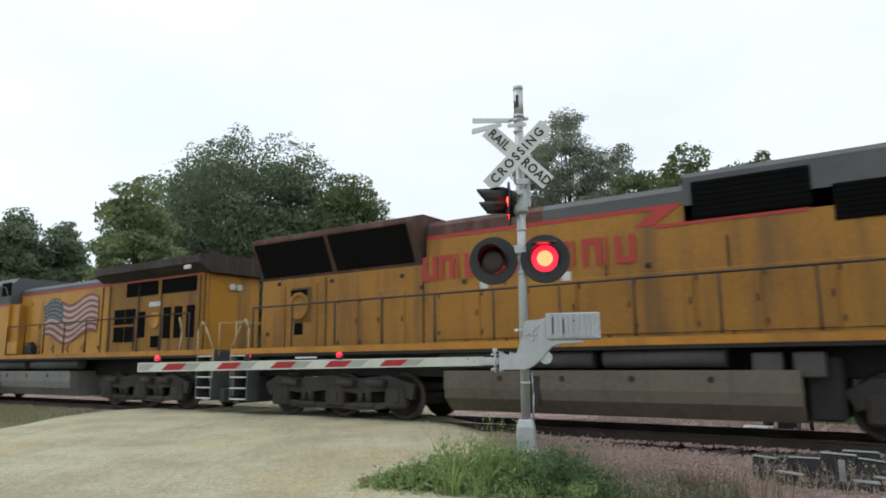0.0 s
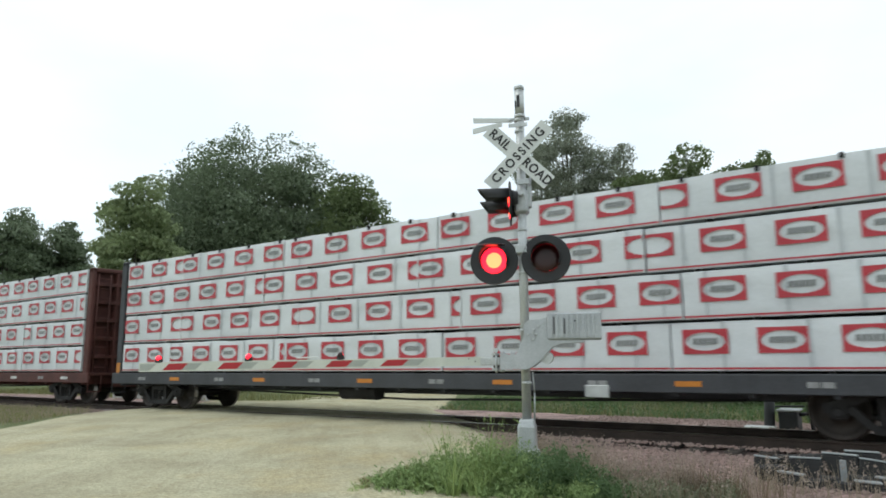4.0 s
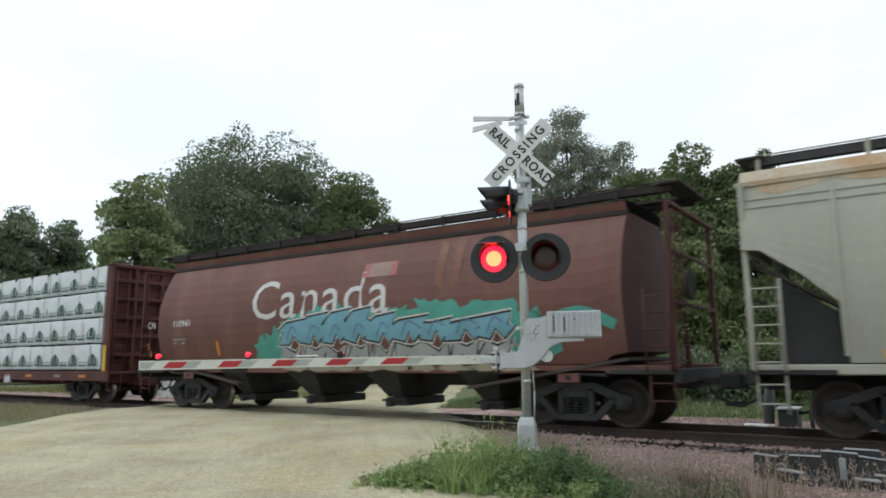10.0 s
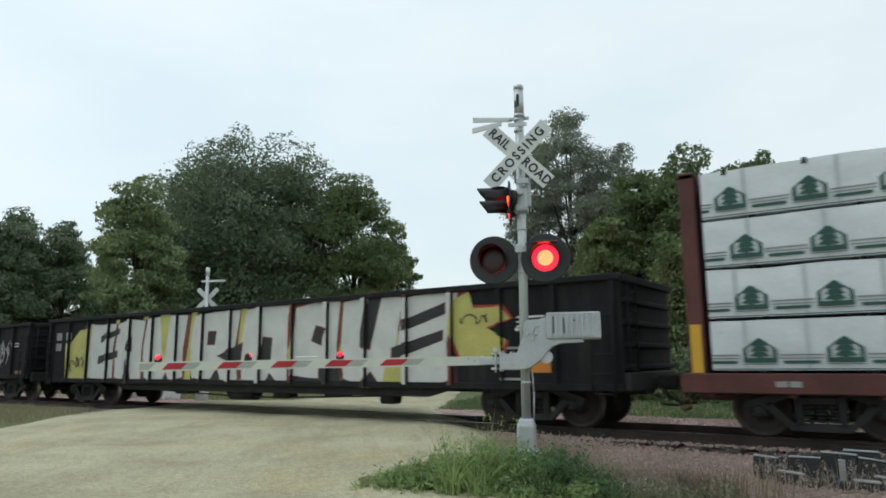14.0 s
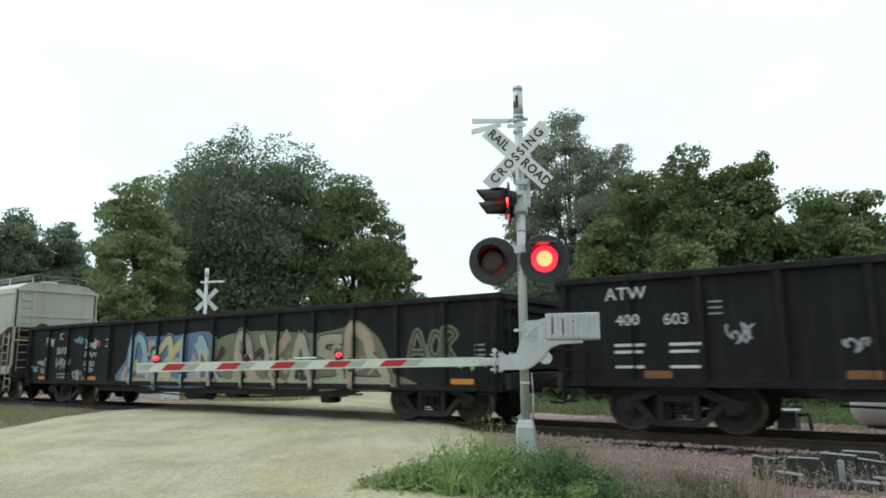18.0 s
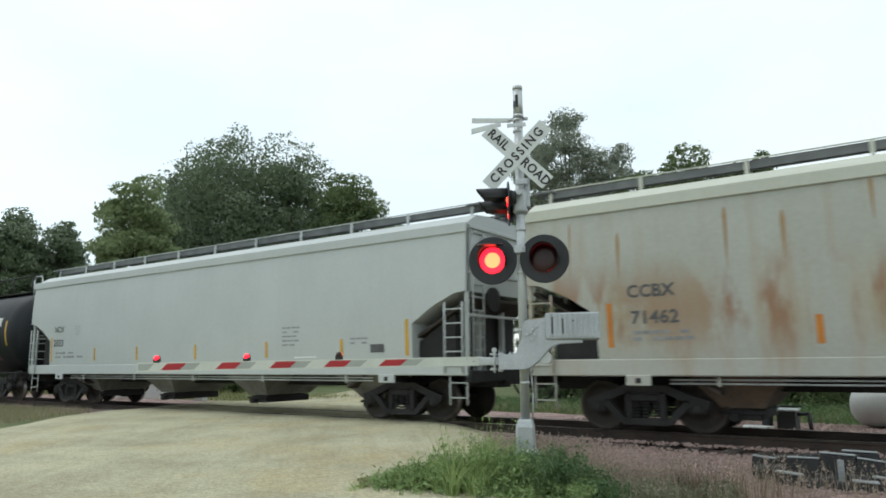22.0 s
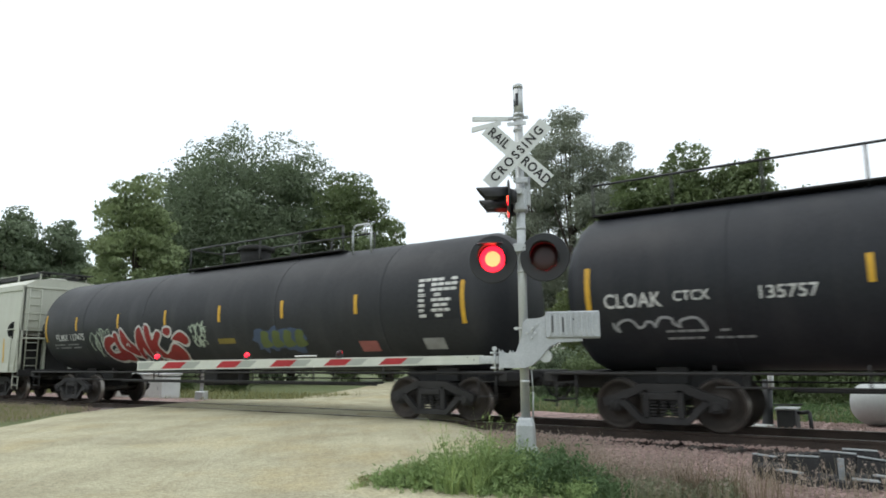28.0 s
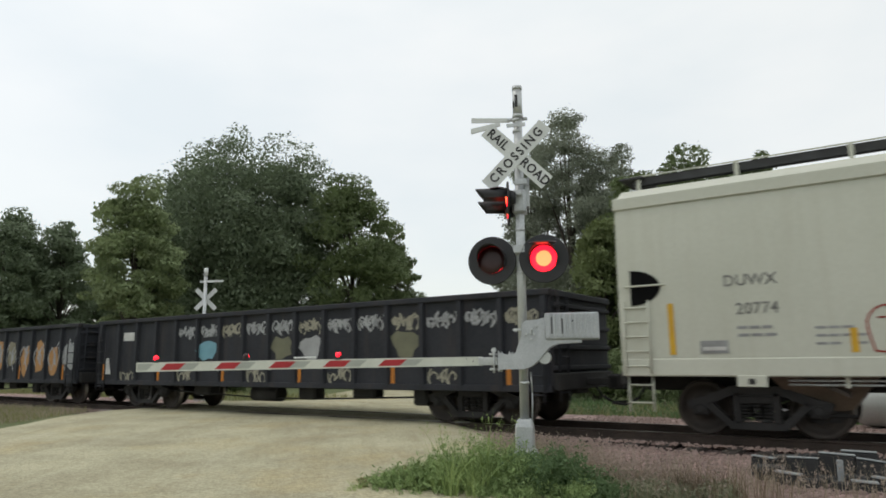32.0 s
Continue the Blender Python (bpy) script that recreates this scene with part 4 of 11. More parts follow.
ARM_LIGHTS = [1.90, 3.21, 4.57]
crossing_signal()
gate_arm()


# ---- rolling stock ----
TRAIN = []      # (thing, place along the train at t = 0)
WHEELS = []     # (wheelset, place along the train, radius)
R_WHEEL = 0.457


def strip(bm, pts, th, y0, y1):
    """A bent bar: a line of (x, z) points thickened by th, from y0 to y1."""
    n = len(pts)
    up, dn = [], []
    for i, (x, z) in enumerate(pts):
        a = Vector(pts[max(i - 1, 0)])
        b = Vector(pts[min(i + 1, n - 1)])
        d = (b - a).normalized()
        nrm = Vector((-d.y, d.x)) * th / 2
        up.append((x + nrm.x, z + nrm.y))
        dn.append((x - nrm.x, z - nrm.y))
    for i in range(n - 1):
        q = [up[i], up[i + 1], dn[i + 1], dn[i]]
        a = [bm.verts.new((x, y0, z)) for x, z in q]
        b = [bm.verts.new((x, y1, z)) for x, z in q]
        fs = [a[::-1], b]
        fs += [[a[k], a[(k + 1) % 4], b[(k + 1) % 4], b[k]] for k in range(4)]
        for f in fs:
            bm.faces.new(f)


MESHES = {}


def shared(name, build, mats):
    if name not in MESHES:
        bm = bmesh.new()
        build(bm)
        bmesh.ops.recalc_face_normals(bm, faces=bm.faces[:])
        me = bpy.data.meshes.new(name)
        bm.to_mesh(me)
        bm.free()
        for m in mats:
            me.materials.append(m)
        MESHES[name] = me
    return MESHES[name]


def wheelset_mesh(bm, r):
    for s in (-1, 1):
        prof = [(0.68, 0.06), (0.68, r + 0.022), (0.71, r + 0.02), (0.722, r + 0.002), (0.81, r - 0.004), (0.815, r - 0.02),
                (0.815, r - 0.075), (0.785, r - 0.095), (0.762, r * 0.55), (0.785, 0.16), (0.835, 0.14), (0.835, 0.06)]
        lathe(bm, [(s * y, q) for y, q in prof], "y", 40)
        for f in bm.faces:
            c = f.calc_center_median()
            if 0.715 < abs(c.y) < 0.812 and math.hypot(c.x, c.z) > r - 0.03:
                f.material_index = 1
        # plate holes give the spin something to show
        for k in range(3):
            a = k * 2 * math.pi / 3
            tube(bm, (math.cos(a) * r * 0.55, s * 0.772, math.sin(a) * r * 0.55), (math.cos(a) * r * 0.55, s * 0.779, math.sin(a) * r * 0.55), 0.045, 0.045, 10)
    tube(bm, (0, -0.98, 0), (0, 0.98, 0), 0.075, 0.075, 14)


def sideframe_mesh(bm, s, half):
    y0, y1 = (-1.10, -0.96) if s < 0 else (0.96, 1.10)
    strip(bm, [(-half - 0.2, 0.50), (-half + 0.12, 0.60), (-0.38, 0.76), (0.38, 0.76), (half - 0.12, 0.60), (half + 0.2, 0.50)], 0.15, y0, y1)
    strip(bm, [(-half + 0.13, 0.55), (-half + 0.22, 0.46), (-0.40, 0.20), (0.40, 0.20), (half - 0.22, 0.46), (half - 0.13, 0.55)], 0.12, y0, y1)
    for x in (-0.30, 0.30):
        block(bm, x - 0.055, x + 0.055, y0, y1, 0.22, 0.74, 0.012)
    for x in (-half, half):
        block(bm, x - 0.13, x + 0.13, y0 + 0.01, y1 - 0.01, 0.34, 0.60, 0.03)
    for x in (-0.17, 0.0, 0.17):
        for k in range(5):
            z = 0.28 + 0.055 * k
            tube(bm, (x, (y0 + y1) / 2, z), (x, (y0 + y1) / 2, z + 0.032), 0.07, 0.07, 10)
    block(bm, -0.25, 0.25, y0 - 0.02, y1 + 0.02, 0.55, 0.68, 0.02)


def bogie(car, qc, lx, half=0.889, r=R_WHEEL, label=""):
    """Two-axle freight bogie under a car at lx."""
    def bol(bm):
        block(bm, -0.2, 0.2, -0.95, 0.95, 0.50, 0.78, 0.03)
        block(bm, -half - 0.1, half + 0.1, -0.08, 0.08, 0.42, 0.50, 0.01)
        for x in (-half + 0.5, half - 0.5):
            block(bm, x - 0.05, x + 0.05, -0.8, 0.8, 0.33, 0.42, 0.01)
    b = part("bogie", shared("bolster", bol, [M_DARK]), M_DARK, car, label)
    b.matrix_basis = pose(lx, 0, 0)
    for s in (-1, 1):
        part("side_frame", shared("sideframe%d%.2f" % (s, half), lambda bm: sideframe_mesh(bm, s, half), [M_DARK]), M_DARK, b)
    for x in (-half, half):
        w = part("wheelset", shared("wheelset%.3f" % r, lambda bm: wheelset_mesh(bm, r), [M_WHEEL, M_TREAD]), M_WHEEL, b)
        w.matrix_basis = pose(x, 0, r)
        WHEELS.append((w, qc + lx + x, r, x))
        for s in (-1, 1):
            def cap(bm):
                tube(bm, (0, s * 0.94, 0), (0, s * 1.13, 0), 0.105, 0.10, 14)
                tube(bm, (0, s * 1.13, 0), (0, s * 1.15, 0), 0.08, 0.06, 14)
            c = part("bearing_cap", shared("bearing%d" % s, cap, [M_DARK]), M_DARK, b)
            c.matrix_basis = pose(x, 0, r)
    return b


def coupler(car, x_end, z=0.86):
    s = 1 if x_end > 0 else -1
    def cp(bm):
        block(bm, -0.1 * 1, 0.55, -0.07, 0.07, -0.07, 0.07, 0.015)
        block(bm, 0.45, 0.72, -0.14, 0.10, -0.15, 0.15, 0.04)
        block(bm, 0.60, 0.80, 0.02, 0.14, -0.13, 0.13, 0.03)
        pipe(bm, [(0.0, 0.35, -0.05), (0.15, 0.36, -0.3), (0.4, 0.33, -0.42), (0.7, 0.28, -0.40)], 0.025, 6)
    c = part("coupler", shared("coupler", cp, [M_DARK]), M_DARK, car)
    c.matrix_basis = pose(x_end, 0, z, 0, 0, 0 if s > 0 else 180)


def car_thing(name, q0, q1, label, category):
    """An Empty at the middle of the car, at rail level."""
    qc = (q0 + q1) / 2
    ob = thing(name, pose(qc, 0, 0), label, category, "cars of the freight train")
    TRAIN.append((ob, qc))
    return ob, qc


def ladder(parent, x, y, z0, z1, wide, mat, n, axis="x", name="ladder"):
    bm = bmesh.new()
    a = (1, 0) if axis == "x" else (0, 1)
    for s in (-0.5, 0.5):
        tube(bm, (x + a[0] * wide * s, y + a[1] * wide * s, z0), (x + a[0] * wide * s, y + a[1] * wide * s, z1), 0.02, 0.02, 6)
    for i in range(n):
        z = z0 + (z1 - z0) * (i + 0.5) / n
        tube(bm, (x - a[0] * wide / 2, y - a[1] * wide / 2, z), (x + a[0] * wide / 2, y + a[1] * wide / 2, z), 0.015, 0.015, 6)
    return part(name, bm, mat, parent)


def decal(name, parent, me_or_bm, mat, x, z, surf, off=0.006, label=""):
    """Lay a flat mesh drawn in the x-z plane onto the car's near side, whose face lies at y = surf(z)."""
    if isinstance(me_or_bm, bpy.types.Mesh):
        me = me_or_bm
    else:
        me = bpy.data.meshes.new(name)
        me_or_bm.to_mesh(me)
        me_or_bm.free()
    for v in me.vertices:
        zz = v.co.z + z
        v.co = (v.co.x + x, surf(zz) - off + min(0.0, v.co.y) * 0.5, zz)
    me.materials.clear()
    ob = part(name, me, mat, parent, label)
    if name in ("graffiti", "stencilling", "printed_pattern", "printed_line", "printed_pattern", "flag_stars", "painted_flag"):
        ob["kind"] = "stuff"
    return ob


def words(parent, txt, size, x, z, surf, mat, squeeze=1.0, label="", off=0.006, name="lettering", bold=0.016):
    return decal(name, parent, lettering(txt, size, 0.0, squeeze=squeeze, bold=size * bold), mat, x, z, surf, off, label)


def bars(parent, rows, x, z, surf, mat, name="stencilling", label="small illegible stencilled lines"):
    """Lines too small to read: (dx, dz, width, height) each."""
    bm = bmesh.new()
    for dx, dz, w, h in rows:
        n = max(1, int(w / 0.16))
        for i in range(n):
            if n > 2 and (i * 7 + int(dz * 90)) % 5 == 3:
                continue
            x0 = dx + w * i / n
            poly(bm, [(x0, 0, dz), (x0 + w / n * 0.86, 0, dz), (x0 + w / n * 0.86, 0, dz + h), (x0, 0, dz + h)])
    return decal(name, parent, bm, mat, x, z, surf, 0.006, label)


def panel(parent, x0, x1, z0, z1, surf, mat, name, label="", off=0.008, nz=4, nx=1):
    bm = bmesh.new()
    for i in range(nx):
        for j in range(nz):
            xa, xb = x0 + (x1 - x0) * i / nx, x0 + (x1 - x0) * (i + 1) / nx
            za, zb = z0 + (z1 - z0) * j / nz, z0 + (z1 - z0) * (j + 1) / nz
            poly(bm, [(xa, 0, za), (xb, 0, za), (xb, 0, zb), (xa, 0, zb)])
    return decal(name, parent, bm, mat, 0, 0, surf, off, label)


M_WALKG = material("grey_grating", (0.17, 0.18, 0.18), (0.11, 0.115, 0.12), 8, 0.6, 0.2)
M_WALKD = material("dark_grating", (0.05, 0.052, 0.055), (0.03, 0.03, 0.032), 8, 0.7, 0.2)
M_STRAP = material("black_dunnage", (0.02, 0.02, 0.02), None, 8, 0.9)
M_BOX = material("boxcar_red", (0.112, 0.035, 0.028), (0.063, 0.022, 0.019), 4, 0.75, 0.0, 0.2, 40, 0.4, (0.05, 0.03, 0.025))
M_GREYCAR = material("slate_grey_paint", (0.056, 0.060, 0.068), (0.038, 0.040, 0.045), 4, 0.7, streak=0.3)
M_WRAP = material("white_lumber_wrap", (0.66, 0.69, 0.71), (0.56, 0.59, 0.61), 2.5, 0.42, 0, 0.5, 5.0, 0.12, (0.5, 0.5, 0.5), vary=0.05)
M_SEAM = material("wrap_seam", (0.50, 0.53, 0.55), (0.42, 0.45, 0.47), 4, 0.5)
M_WRAPRED = material("red_print", (0.46, 0.035, 0.05), (0.38, 0.03, 0.045), 4, 0.45)
M_WRAPGRN = material("dark_green_print", (0.012, 0.075, 0.052), (0.01, 0.06, 0.042), 4, 0.45)
M_WRAPGRY = material("grey_print", (0.24, 0.25, 0.25), None, 4, 0.5)
M_YELM = material("yellow_reflective", (0.62, 0.36, 0.02), (0.5, 0.28, 0.02), 6, 0.5)
M_ORGM = material("orange_reflective", (0.55, 0.2, 0.02), (0.45, 0.16, 0.02), 6, 0.5)
M_STEN = material("white_stencil", (0.62, 0.62, 0.6), (0.45, 0.45, 0.43), 12, 0.6)
M_STENG = material("grey_stencil", (0.30, 0.31, 0.31), (0.2, 0.2, 0.2), 12, 0.6)
M_WORN = material("worn_grey_stencil", (0.12, 0.12, 0.115), (0.26, 0.26, 0.24), 14, 0.6)
M_STEND = material("dark_stencil", (0.06, 0.065, 0.07), (0.1, 0.1, 0.1), 12, 0.6)


def bundle(x0, x1, z0, z1, near, qc, mark, seed, group):
    """A wrapped bundle of lumber lying on the flatcar, with its printed marks."""
    rnd = random.Random(seed)
    w, h = x1 - x0 - 0.03, z1 - z0 - 0.055
    y0, y1 = (-1.40, -0.12) if near else (0.12, 1.40)
    if near:
        y0 += rnd.uniform(-0.02, 0.02)
    lab = {"red": "lumber bundle in white wrap with red printed frames", "green": "lumber bundle in white wrap with dark green printed marks"}[mark]
    b = thing("lumber_bundle", pose(qc + (x0 + x1) / 2, 0, z0), lab, "lumber bundle", group)
    TRAIN.append((b, qc + (x0 + x1) / 2))
    bm = bmesh.new()
    nx, nz = max(8, int(w / 0.13)), 8
    skin = {}
    def at(u, v):
        x, z = -w / 2 + w * u / nx, 0.05 + h * v / nz
        e = min(u, nx - u, v * 2, (nz - v) * 2)
        rip = 0.020 * noise.noise((x * 1.7 + seed, z * 2.6, seed * 0.37)) + 0.016 * noise.noise((x * 3.1 + z * 3.4, z * 1.2 - x * 0.7, seed * 1.3)) + 0.007 * noise.noise((x * 9 - z * 6, z * 5, seed))
        sag = 0.022 * noise.noise((x * 1.1, seed, 3)) if v == nz else 0.0
        return (x, y0 + (rip if e > 0 else 0.010), z + sag)
    for u in range(nx + 1):
        for v in range(nz + 1):
            skin[u, v] = bm.verts.new(at(u, v))
    for u in range(nx):
        for v in range(nz):
            bm.faces.new((skin[u, v], skin[u + 1, v], skin[u + 1, v + 1], skin[u, v + 1])).smooth = True
    back = [bm.verts.new((x, y1, z)) for x, z in ((-w / 2, 0.05), (w / 2, 0.05), (w / 2, 0.05 + h), (-w / 2, 0.05 + h))]
    bm.faces.new(back)
    bm.faces.new([skin[u, nz] for u in range(nx + 1)] + [back[2], back[3]])
    bm.faces.new([skin[u, 0] for u in range(nx, -1, -1)] + [back[0], back[1]])
    bm.faces.new([skin[0, v] for v in range(nz + 1)] + [back[3], back[0]])
    bm.faces.new([skin[nx, v] for v in range(nz, -1, -1)] + [back[1], back[2]])
    bmesh.ops.recalc_face_normals(bm, faces=bm.faces[:])
    bm.normal_update()
    for e in bm.edges:
        if len(e.link_faces) == 2 and e.calc_face_angle(0) > 0.6:
            e.smooth = False
    part("wrap", bm, M_WRAP, b)
    bm = bmesh.new()
    for k in range(max(2, int(w / 1.5))):
        x = -w / 2 + w * (k + 0.5) / max(2, int(w / 1.5))
        block(bm, x - 0.05, x + 0.05, y0 + 0.05, y1 - 0.05, 0.0, 0.05)
    pieces("dunnage", bm, M_STRAP, b)
    if not near:
        return
    if z1 > 4.3:
        xk = -w / 2 + 0.4
        while xk < w / 2:
            bmc = bmesh.new()
            block(bmc, xk - 0.035, xk + 0.035, y0 - 0.028, y0 + 0.08, h - 0.02, h + 0.075, 0.004)
            part("corner_clip", bmc, M_STRAP, b, "black corner clip")
            xk += 1.22
    xk = -w / 2 + rnd.uniform(0.3, 0.9)
    while xk < w / 2 - 0.1:
        bmc = bmesh.new()
        for k in range(4):
            za, zb = 0.06 + (h - 0.02) * k / 4, 0.06 + (h - 0.02) * (k + 1) / 4
            poly(bmc, [(xk, 0, za), (xk + 0.05, 0, za), (xk + 0.05 + 0.01 * (k % 2), 0, zb), (xk, 0, zb)])
        decal("tape_seam", b, bmc, M_SEAM, 0, 0, lambda z: y0 - 0.020, 0.001, "faint grey seam in the wrap")
        xk += rnd.uniform(0.9, 1.4)
    face = lambda z: y0 - 0.024
    bm = bmesh.new()
    bm2 = bmesh.new()
    if mark == "red":
        pitch, ww, hh = 1.18, 0.73, 0.41
        off = rnd.uniform(-0.25, 0.30)
        zc = 0.05 + h * 0.60
        x = -w / 2 + off
        while x < w / 2 - 0.12:
            N = 24
            cx = x + ww / 2
            o, i = [], []
            for k in range(N):
                a = 2 * math.pi * k / N
                c, s = math.cos(a), math.sin(a)
                sc = 1 / max(abs(c), abs(s))
                o.append((max(min(cx + c * sc * ww / 2, w / 2 - 0.01), -w / 2 + 0.01), zc + s * sc * hh / 2))
                i.append((max(min(cx + c * ww * 0.44, w / 2 - 0.01), -w / 2 + 0.01), zc + s * hh * 0.37))
            for k in range(N):
                j = (k + 1) % N
                poly(bm, [(o[k][0], 0, o[k][1]), (o[j][0], 0, o[j][1]), (i[j][0], 0, i[j][1]), (i[k][0], 0, i[k][1])])
            if -w / 2 < cx - ww * 0.3 and cx + ww * 0.3 < w / 2:
                for k in range(5):
                    xx = cx - ww * 0.27 + ww * 0.54 * k / 5
                    poly(bm2, [(xx, 0, zc - 0.05), (xx + ww * 0.095, 0, zc - 0.04), (xx + ww * 0.105, 0, zc + 0.06), (xx + ww * 0.01, 0, zc + 0.05)])
            x += pitch
        poly(bm, [(-w / 2 + 0.01, 0, 0.075), (w / 2 - 0.01, 0, 0.075), (w / 2 - 0.01, 0, 0.105), (-w / 2 + 0.01, 0, 0.105)])
        decal("printed_pattern", b, bm, M_WRAPRED, 0, 0, face, 0.004)
        decal("printed_line", b, bm2, M_WRAPGRY, 0, 0, face, 0.004)
    else:
        pitch, ww = 1.19, 0.50
        zc = 0.17
        x = -w / 2 + rnd.uniform(-0.15, 0.95) - 1.19
        while x < w / 2 - 0.05:
            cx = x + ww / 2
            def P(pts, dst=bm):
                pts = [(min(max(cx + a * 0.80, -w / 2 + 0.01), w / 2 - 0.01), 0, zc + c * 0.88) for a, c in pts]
                if max(p[0] for p in pts) - min(p[0] for p in pts) > 0.02:
                    poly(dst, pts)
            # a house outline with a fir inside, as plain shapes
            P([(-0.31, 0.0), (0.31, 0.0), (0.31, 0.085), (-0.31, 0.085)])
            P([(-0.31, 0.086), (-0.235, 0.086), (-0.235, 0.25), (-0.31, 0.25)])
            P([(0.235, 0.086), (0.31, 0.086), (0.31, 0.25), (0.235, 0.25)])
            P([(-0.31, 0.251), (-0.235, 0.251), (-0.10, 0.385), (-0.14, 0.36)])
            P([(0.31, 0.251), (0.235, 0.251), (0.10, 0.385), (0.14, 0.36)])
            P([(-0.17, 0.30), (0.17, 0.30), (0.09, 0.40), (0.0, 0.45), (-0.09, 0.40)])
            P([(-0.17, 0.20), (0.17, 0.20), (0.09, 0.299), (-0.09, 0.299)])
            P([(-0.19, 0.11), (0.19, 0.11), (0.09, 0.199), (-0.09, 0.199)])
            P([(-0.045, 0.086), (0.045, 0.086), (0.045, 0.109), (-0.045, 0.109)])
            for x0, x1, c0, c1 in ((0.36, 1.12, 0.12, 0.15), (0.36, 1.12, 0.065, 0.085), (-0.31, 0.31, -0.035, -0.015)):
                P([(x0, c0), (x1, c0), (x1, c1), (x0, c1)], bm2)
            P([(0.42, -0.02), (1.06, -0.02), (1.06, 0.035), (0.42, 0.035)])
            x += pitch
        poly(bm, [(-w / 2 + 0.01, 0, 0.062), (w / 2 - 0.01, 0, 0.062), (w / 2 - 0.01, 0, 0.078), (-w / 2 + 0.01, 0, 0.078)])
        decal("printed_pattern", b, bm, M_WRAPGRN, 0, 0, face, 0.004)
        decal("printed_line", b, bm2, M_WRAPGRY, 0, 0, face, 0.004)


def centerbeam(q_in0, q_in1, mat, mark, label, seed, tiers, zs):
    """Bulkhead flatcar with a centre beam, loaded with lumber bundles on both sides."""
    car, qc = car_thing("centerbeam_flatcar", q_in0, q_in1, label, "flatcar")
    h = (q_in1 - q_in0) / 2
    bm = bmesh.new()
    block(bm, -h - 0.45, h + 0.45, -1.40, 1.40, 0.95, 1.03, 0.01)
    block(bm, -h - 0.45, h + 0.45, -1.43, -1.33, 0.72, 1.04, 0.015)
    block(bm, -h - 0.45, h + 0.45, 1.33, 1.43, 0.72, 1.04, 0.015)
    block(bm, -h - 0.45, h + 0.45, -0.3, 0.3, 0.55, 0.95, 0.02)
    for i in range(19):
        x = -h + 2 * h * i / 18
        block(bm, x - 0.05, x + 0.05, -1.36, 1.36, 0.66, 0.95, 0.01)
    part("deck", bm, mat, car)
    for s in (-1, 1):
        bm = bmesh.new()
        x0, x1 = (h + 0.03, h + 0.31) if s > 0 else (-h - 0.31, -h - 0.03)
        xi = x0 if s > 0 else x1
        plate = bmesh.new()
        block(plate, min(xi, xi + s * 0.05), max(xi, xi + s * 0.05), -1.38, 1.38, 1.03, 4.42, 0.01)
        for y in (-1.40, 1.26):
            block(bm, x0, x1, y, y + 0.14, 0.75, 4.48, 0.03)
        block(bm, x0, x1, -1.40, 1.40, 4.36, 4.50, 0.03)
        for z in (1.5, 2.1, 2.7, 3.3, 3.9):
            block(bm, x0 + 0.03, x1 - 0.03, -1.30, 1.30, z, z + 0.12, 0.015)
        for y in (-0.55, 0.45):
            block(bm, x0 + 0.02, x1 - 0.02, y, y + 0.1, 1.03, 4.4, 0.015)
        bh = part("bulkhead", plate, mat, car)
        pieces("bulkhead_post", bm, mat, bh)
        ladder(bh, (x0 + x1) / 2 + s * 0.16, -1.0, 1.05, 4.3, 0.42, mat, 10, "y")
        if mark == "green" or mat is M_GREYCAR:
            bm = bmesh.new()
            top = 1.85 if mark == "green" else 1.35
            block(bm, x0 + 0.05, x1 - 0.05, -1.408, -1.401, 1.05, top)
            part("reflective_strip", bm, M_YELM if mark == "green" else M_ORGM, bh)
        bm = bmesh.new()
        block(bm, s * (h + 0.45) - 0.03, s * (h + 0.45) + 0.03, -1.42, -0.95, 0.42, 0.46, 0.006)
        tube(bm, (s * (h + 0.45), -1.40, 0.44), (s * (h + 0.45), -1.40, 0.95), 0.018, 0.018, 6)
        tube(bm, (s * (h + 0.45), -0.97, 0.44), (s * (h + 0.45), -0.97, 0.95), 0.018, 0.018, 6)
        part("step", bm, mat, car)
        coupler(car, s * (h + 0.45))
    bm = bmesh.new()
    block(bm, -h, h, -0.05, 0.05, 4.30, 4.45, 0.02)
    for i in range(14):
        x = -h + 2 * h * (i + 0.5) / 14
        block(bm, x - 0.06, x + 0.06, -0.05, 0.05, 1.03, 4.3, 0.01)
    part("centre_beam", bm, mat, car)
    rnd = random.Random(seed)
    surf = lambda z: -1.432
    for i in range(12):
        x = -h + 1.0 + (2 * h - 2) * i / 11
        if i % 2:
            panel(car, x - 0.22, x + 0.22, 0.83, 0.92, surf, M_ORGM if mark == "green" or mat is M_GREYCAR else M_STEN, "reflective_strip", nz=1)
        else:
            bars(car, [(0, 0, 0.4, 0.09)], x, 0.83, surf, M_STENG)
    bm = bmesh.new()
    block(bm, h - 6.4, h - 5.95, -1.46, -1.38, 0.62, 0.84, 0.01)
    part("winch_box", bm, M_GALV, car)
    bm = bmesh.new()
    pipe(bm, [(-h + 3.6, -1.2, 0.6), (-h + 3.6, -1.2, 0.35), (-h + 3.2, -1.2, 0.35)], 0.02)
    pipe(bm, [(-7, -0.6, 0.58), (0, -0.75, 0.45), (7, -0.6, 0.58)], 0.025)
    tube(bm, (-2.0, -0.9, 0.62), (-0.9, -0.9, 0.62), 0.2, 0.2, 14)
    part("brake_gear", bm, M_DARK, car)
    for x in (-h + 1.55, h - 1.55):
        bogie(car, qc, x)
    group = "lumber bundles on the flatcar"
